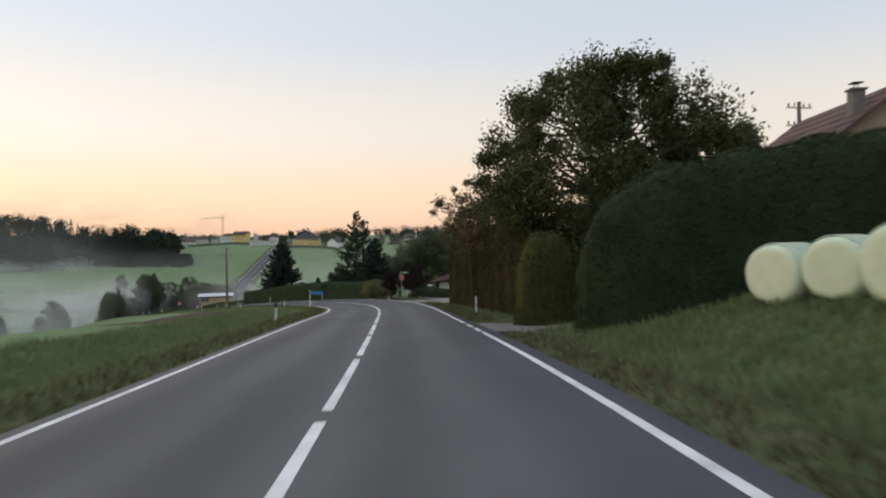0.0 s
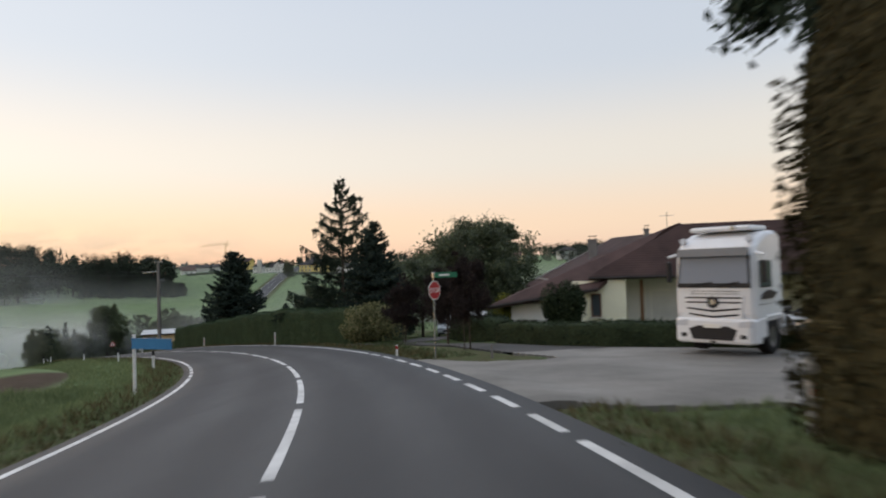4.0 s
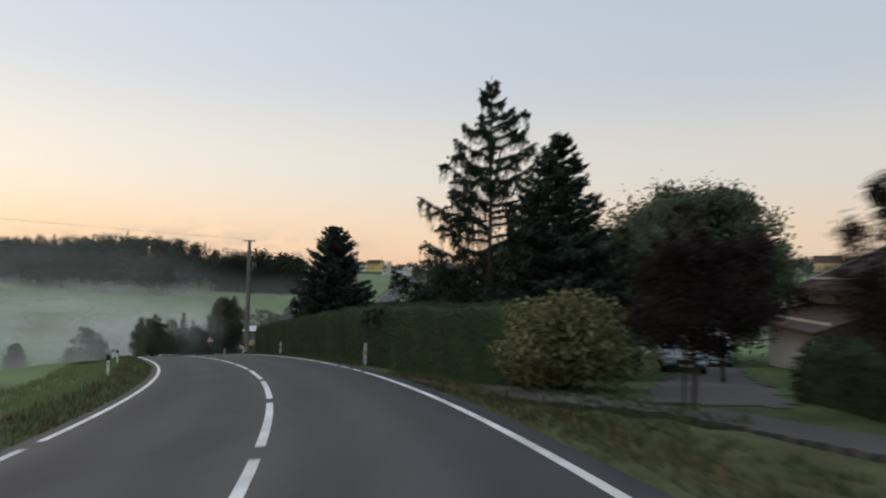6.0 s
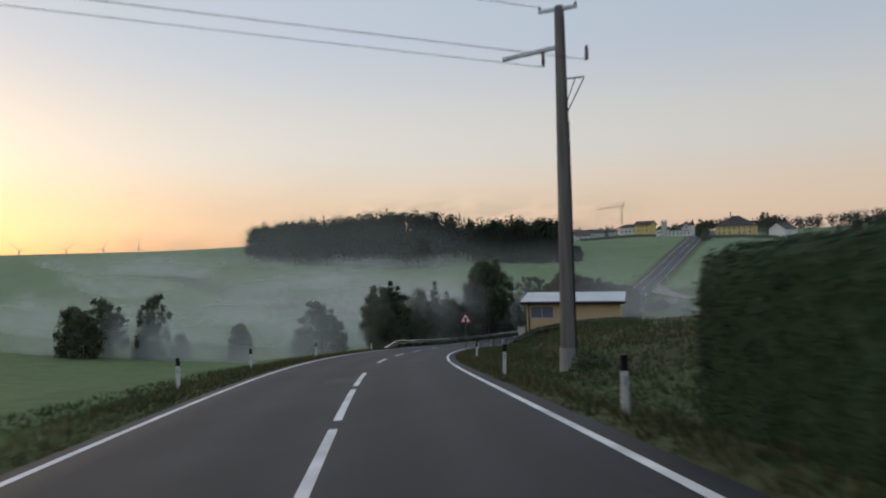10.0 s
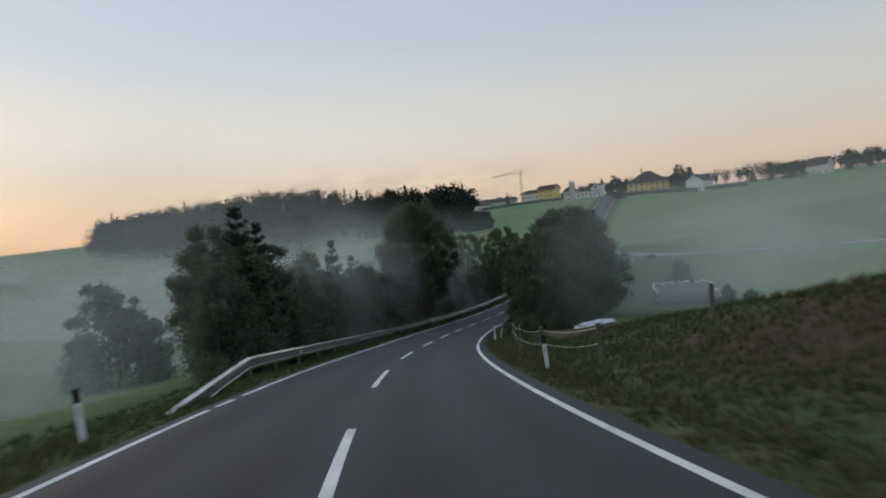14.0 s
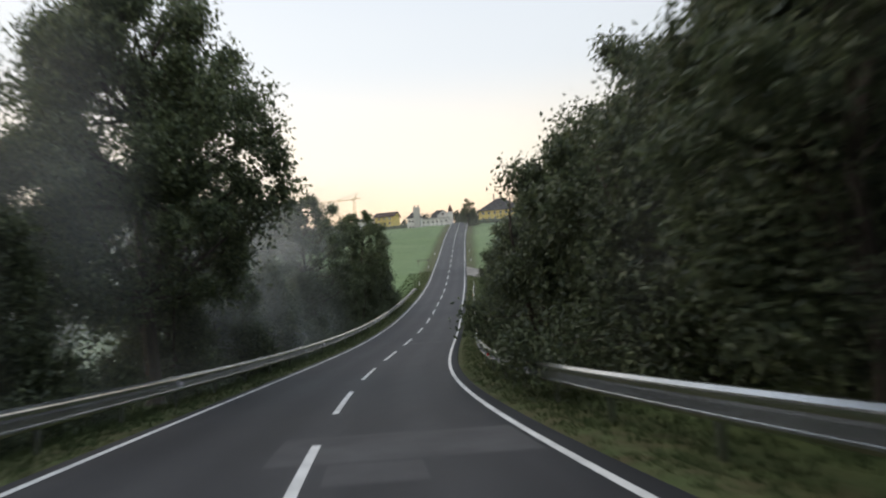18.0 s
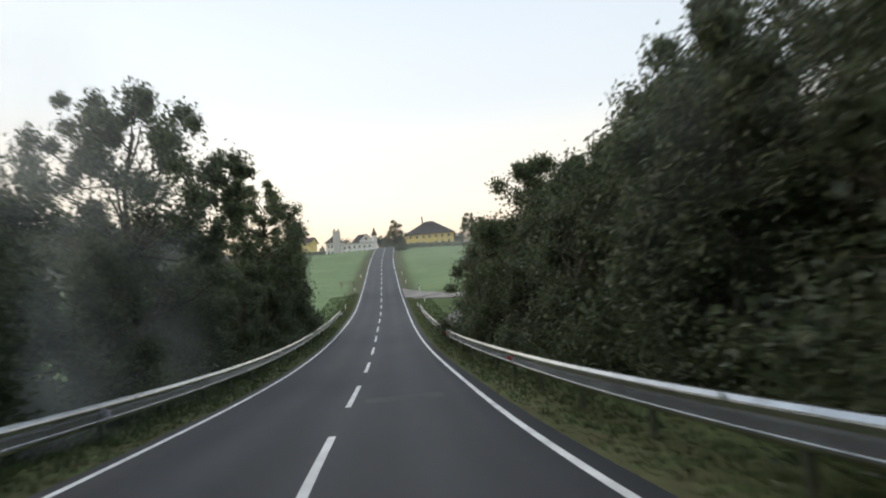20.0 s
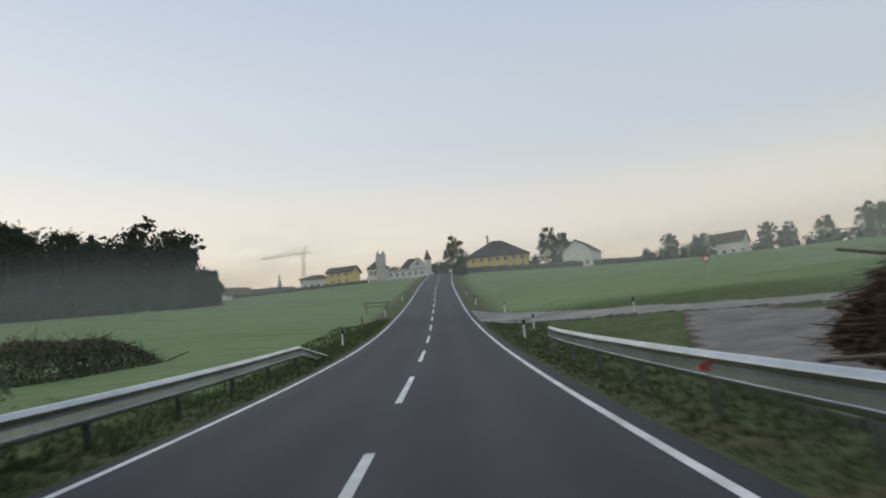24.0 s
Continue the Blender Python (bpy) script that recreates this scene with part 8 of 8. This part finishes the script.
# ---- woods ----
def wood(name, spots, height, seed, label, leaf=1.1, per=130, pointed=0.3, wide=0.24):
    """Far trees that nobody could count: crowns of leaf clumps on short stems, in one mesh."""
    rng = np.random.default_rng(seed)
    pts, nor, siz, stems = [], [], [], []
    for x, y in spots:
        z = float(land(x, y))
        h = height * (0.82 + 0.30 * rng.random())
        r = h * wide * (0.85 + 0.35 * rng.random())
        if rng.random() < pointed:
            u = rng.random(per) ** 1.4
            a = rng.random(per) * 2 * math.pi
            q = np.stack([np.cos(a) * r * 0.75 * (1 - u), np.sin(a) * r * 0.75 * (1 - u), (0.12 + 0.94 * u) * h], 1)
            nrm = q * [1, 1, 0.05]
        else:
            m = 9
            hubs = cloud(rng, m, (0, 0, h * 0.56), (r * 0.75, r * 0.75, h * 0.34), 0.4)
            hubs = np.r_[hubs, [[0, 0, h * 0.35]]]
            q = np.concatenate([cloud(rng, per // (m + 1), c, (r * 0.52, r * 0.52, r * 0.5), 0.3) for c in hubs])
            nrm = q - [0, 0, h * 0.45]
        pts.append(q + [x, y, z])
        nor.append(nrm)
        siz.append(np.full(len(q), leaf * (0.7 + 0.5 * rng.random())))
        stems.append([(np.array([x, y, z - 0.5]), 0.25), (np.array([x, y, z + h * 0.6]), 0.1)])
    nn = np.concatenate(nor)
    nn /= np.linalg.norm(nn, axis=1, keepdims=True) + 1e-6
    leaves = blades(np.concatenate(pts), np.concatenate(siz), rng, nn * 0.9, 0.2, 0.85)
    ob = whole(name, leaves, FAR_LEAVES, label, "wood", kind="stuff")
    tr = whole(name + "_stems", tubes(stems, 4), BARK, "dark stems of the far wood", "wood", kind="stuff")
    return ob


rng = np.random.default_rng(71)
A, B = np.array([-470.0, 484.0]), np.array([-172.0, 430.0])
A2, B2 = np.array([-610.0, 600.0]), np.array([-228.0, 545.0])
spots = []
for k in range(560):
    t, back = rng.random(), rng.random() ** 1.6
    p = (A + (B - A) * t) * (1 - back) + (A2 + (B2 - A2) * t) * back
    spots.append(p + np.array([0.0, 5 * math.sin(t * 15) - 8 * math.sin(t * math.pi)]))
# a closed edge of trees along its front
for k in range(80):
    spots.append(A + (B - A) * (k / 79) + np.array([2.5 * math.sin(k * 1.9), 5 * math.sin(k / 79 * 15) - 8 * math.sin(k / 79 * math.pi) + 2 * math.cos(k * 2.7)]))
# lower trees where the wood runs down the slope
for k in range(150):
    t = 0.13 + 0.64 * rng.random()
    spots.append(A + (B - A) * t + np.array([0.0, -6 - 8 * math.sin(t * math.pi) - 34 * rng.random() * (0.4 + 0.6 * math.sin(t * math.pi))]))
wood("hill_wood", spots, 20.0, 72, "dark mixed wood on the far hill above the mist", 1.25, 230, 0.07, 0.27)
spots = [(-150 + 700 * rng.random(), 640 + 90 * rng.random()) for _ in range(240)]
wood("ridge_wood", spots, 11.0, 73, "grey-green line of trees along the ridge", 1.2, 120, 0.0, 0.5)
spots = [(70 + 190 * rng.random(), 545 + 60 * rng.random() - 60 * (k % 3 == 0)) for k in range(220)]
wood("ridge_wood", spots, 10.0, 74, "dark trees along the top of the right-hand field", 1.0, 140, 0.0, 0.46)
spots = [(-260 + 110 * rng.random(), 590 + 40 * rng.random()) for _ in range(70)] + [(-150 + 60 * rng.random(), 545 + 40 * rng.random()) for _ in range(40)]
wood("village_trees", spots, 7.5, 75, "trees between the village houses", 0.9, 130, 0.05, 0.36)
spots = [(-45 + 90 * rng.random(), 575 + 30 * rng.random()) for _ in range(60)]
wood("village_trees", spots, 8.0, 77, "trees behind the hilltop houses", 0.9, 130, 0.05, 0.36)
# far wind turbines on the eastern horizon
for k, b in enumerate((58.5, 61.0, 63.5, 66.5)):
    x, y = -52 - 2600 * math.sin(radians(b)), 136 + 2600 * math.cos(radians(b))
    wt = thing("wind_turbine", "distant wind turbine on the horizon", "wind turbine", x, y, -52.0, b, group="wind turbines on the horizon")
    part("mast", rod((0, 0, 0), (0, 0, 92), 2.2, 1.4), PLASTER_WHITE, wt)
    part("nacelle", box(0, -2, 93, 3, 8, 3.4, 0.4), PLASTER_WHITE, wt)
    for j in range(3):
        a = radians(120 * j + 25 * k)
        part("blade", rod((0, -6, 93), (38 * math.sin(a), -6, 93 + 38 * math.cos(a)), 1.1, 0.3, 6), PLASTER_WHITE, wt)


# ---- morning mist ----
def mist(x, y, width, height, turn, low, density, seed, scale=0.02, rim=0.12, label="thin bank of morning mist lying in the valley"):
    """A soft veil of mist standing on the ground, thickest low down and fading to nothing at its rim."""
    n, m = 44, 10
    u, w = np.meshgrid(np.linspace(-1, 1, n), np.linspace(0, 1, m), indexing="ij")
    a = radians(turn)
    px = x + u * width / 2 * math.cos(a) + 0.02 * width * np.sin(u * 5 + seed) * math.sin(a)
    py = y + u * width / 2 * math.sin(a) - 0.02 * width * np.sin(u * 5 + seed) * math.cos(a)
    ground_z = land(px, py)
    pz = np.maximum(ground_z, low) - 0.6 + w * height * (1 - 0.2 * np.abs(u) ** 3)
    k = np.arange(n * m).reshape(n, m)
    f = np.stack([k[:-1, :-1], k[1:, :-1], k[1:, 1:], k[:-1, 1:]], -1).reshape(-1, 4)
    ob = whole("mist", (np.stack([px, py, pz], -1).reshape(-1, 3), f), mist_mat("mist_veil", density, scale, seed), label, "mist", kind="stuff")
    thick = smooth(0, 2 * rim, 1 - np.abs(u)) * smooth(0.0, 0.12, w + 0.06) * (1 - smooth(0.35, 1.0, w))
    at_ = ob.data.attributes.new("thick", "FLOAT", "POINT")
    at_.data.foreach_set("value", thick.ravel().astype(np.float32))
    ob.data.polygons.foreach_set("use_smooth", [True] * len(ob.data.polygons))
    return ob


# banks across the valley, each ending short of the road
for k, (y, wide, high, dense) in enumerate(((184, 210, 12, 0.48), (212, 240, 14, 0.52), (250, 260, 16, 0.52), (300, 300, 17, 0.56), (350, 350, 14, 0.56), (404, 350, 10, 0.44))):
    right = float(road_x(min(y, 300))) - (10 if y < 280 else 22 if y < 320 else 96)
    mist(right - wide / 2, y, wide, high, 0, -40, dense, k + 1)
# wisps hanging between the trees on both sides of the dip
for k, (s, dense) in enumerate(((233, 0.13), (240, 0.16), (249, 0.17), (257, 0.20), (264, 0.28), (270, 0.36), (277, 0.36), (284, 0.34), (292, 0.24))):
    c = on_road(s, -21.5)
    mist(c[0], c[1], 34, 19, heading(s), -40, dense, 11 + k, 0.07, 0.08)
for k, (s, dense) in enumerate(((235.5, 0.06), (245, 0.12), (252, 0.17), (266, 0.18), (280, 0.15))):
    c = on_road(s, 22.5)
    mist(c[0], c[1], 34, 17, heading(s), -40, dense, 31 + k, 0.07, 0.12)
# over the pasture and the far fields
for k, row in enumerate(((-22, 268, 105, 13, 0, -40, 0.52), (-8, 300, 150, 20, 0, -40, 0.26), (15, 336, 220, 24, 0, -40, 0.20), (-480, 660, 700, 50, -15, -40, 0.25))):
    mist(*row, 21 + k)
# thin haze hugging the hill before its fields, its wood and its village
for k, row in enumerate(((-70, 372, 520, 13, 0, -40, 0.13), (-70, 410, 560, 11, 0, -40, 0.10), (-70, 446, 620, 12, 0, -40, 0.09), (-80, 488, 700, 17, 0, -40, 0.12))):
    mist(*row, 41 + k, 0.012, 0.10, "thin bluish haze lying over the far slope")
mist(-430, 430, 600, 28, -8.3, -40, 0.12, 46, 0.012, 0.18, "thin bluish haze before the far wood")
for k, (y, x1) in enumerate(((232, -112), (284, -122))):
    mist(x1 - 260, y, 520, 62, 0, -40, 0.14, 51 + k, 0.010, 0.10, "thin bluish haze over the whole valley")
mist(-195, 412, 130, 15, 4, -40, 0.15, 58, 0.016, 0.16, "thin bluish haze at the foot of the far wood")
# veils on both sides of the bend before the dip
for k, (s, side, dense) in enumerate(((211, -1, 0.16), (226, -1, 0.20), (219, 1, 0.06), (229, 1, 0.10))):
    c = on_road(s, side * 24.0)
    mist(c[0], c[1], 34, 17, heading(s), -40, dense, 61 + k, 0.05, 0.10)
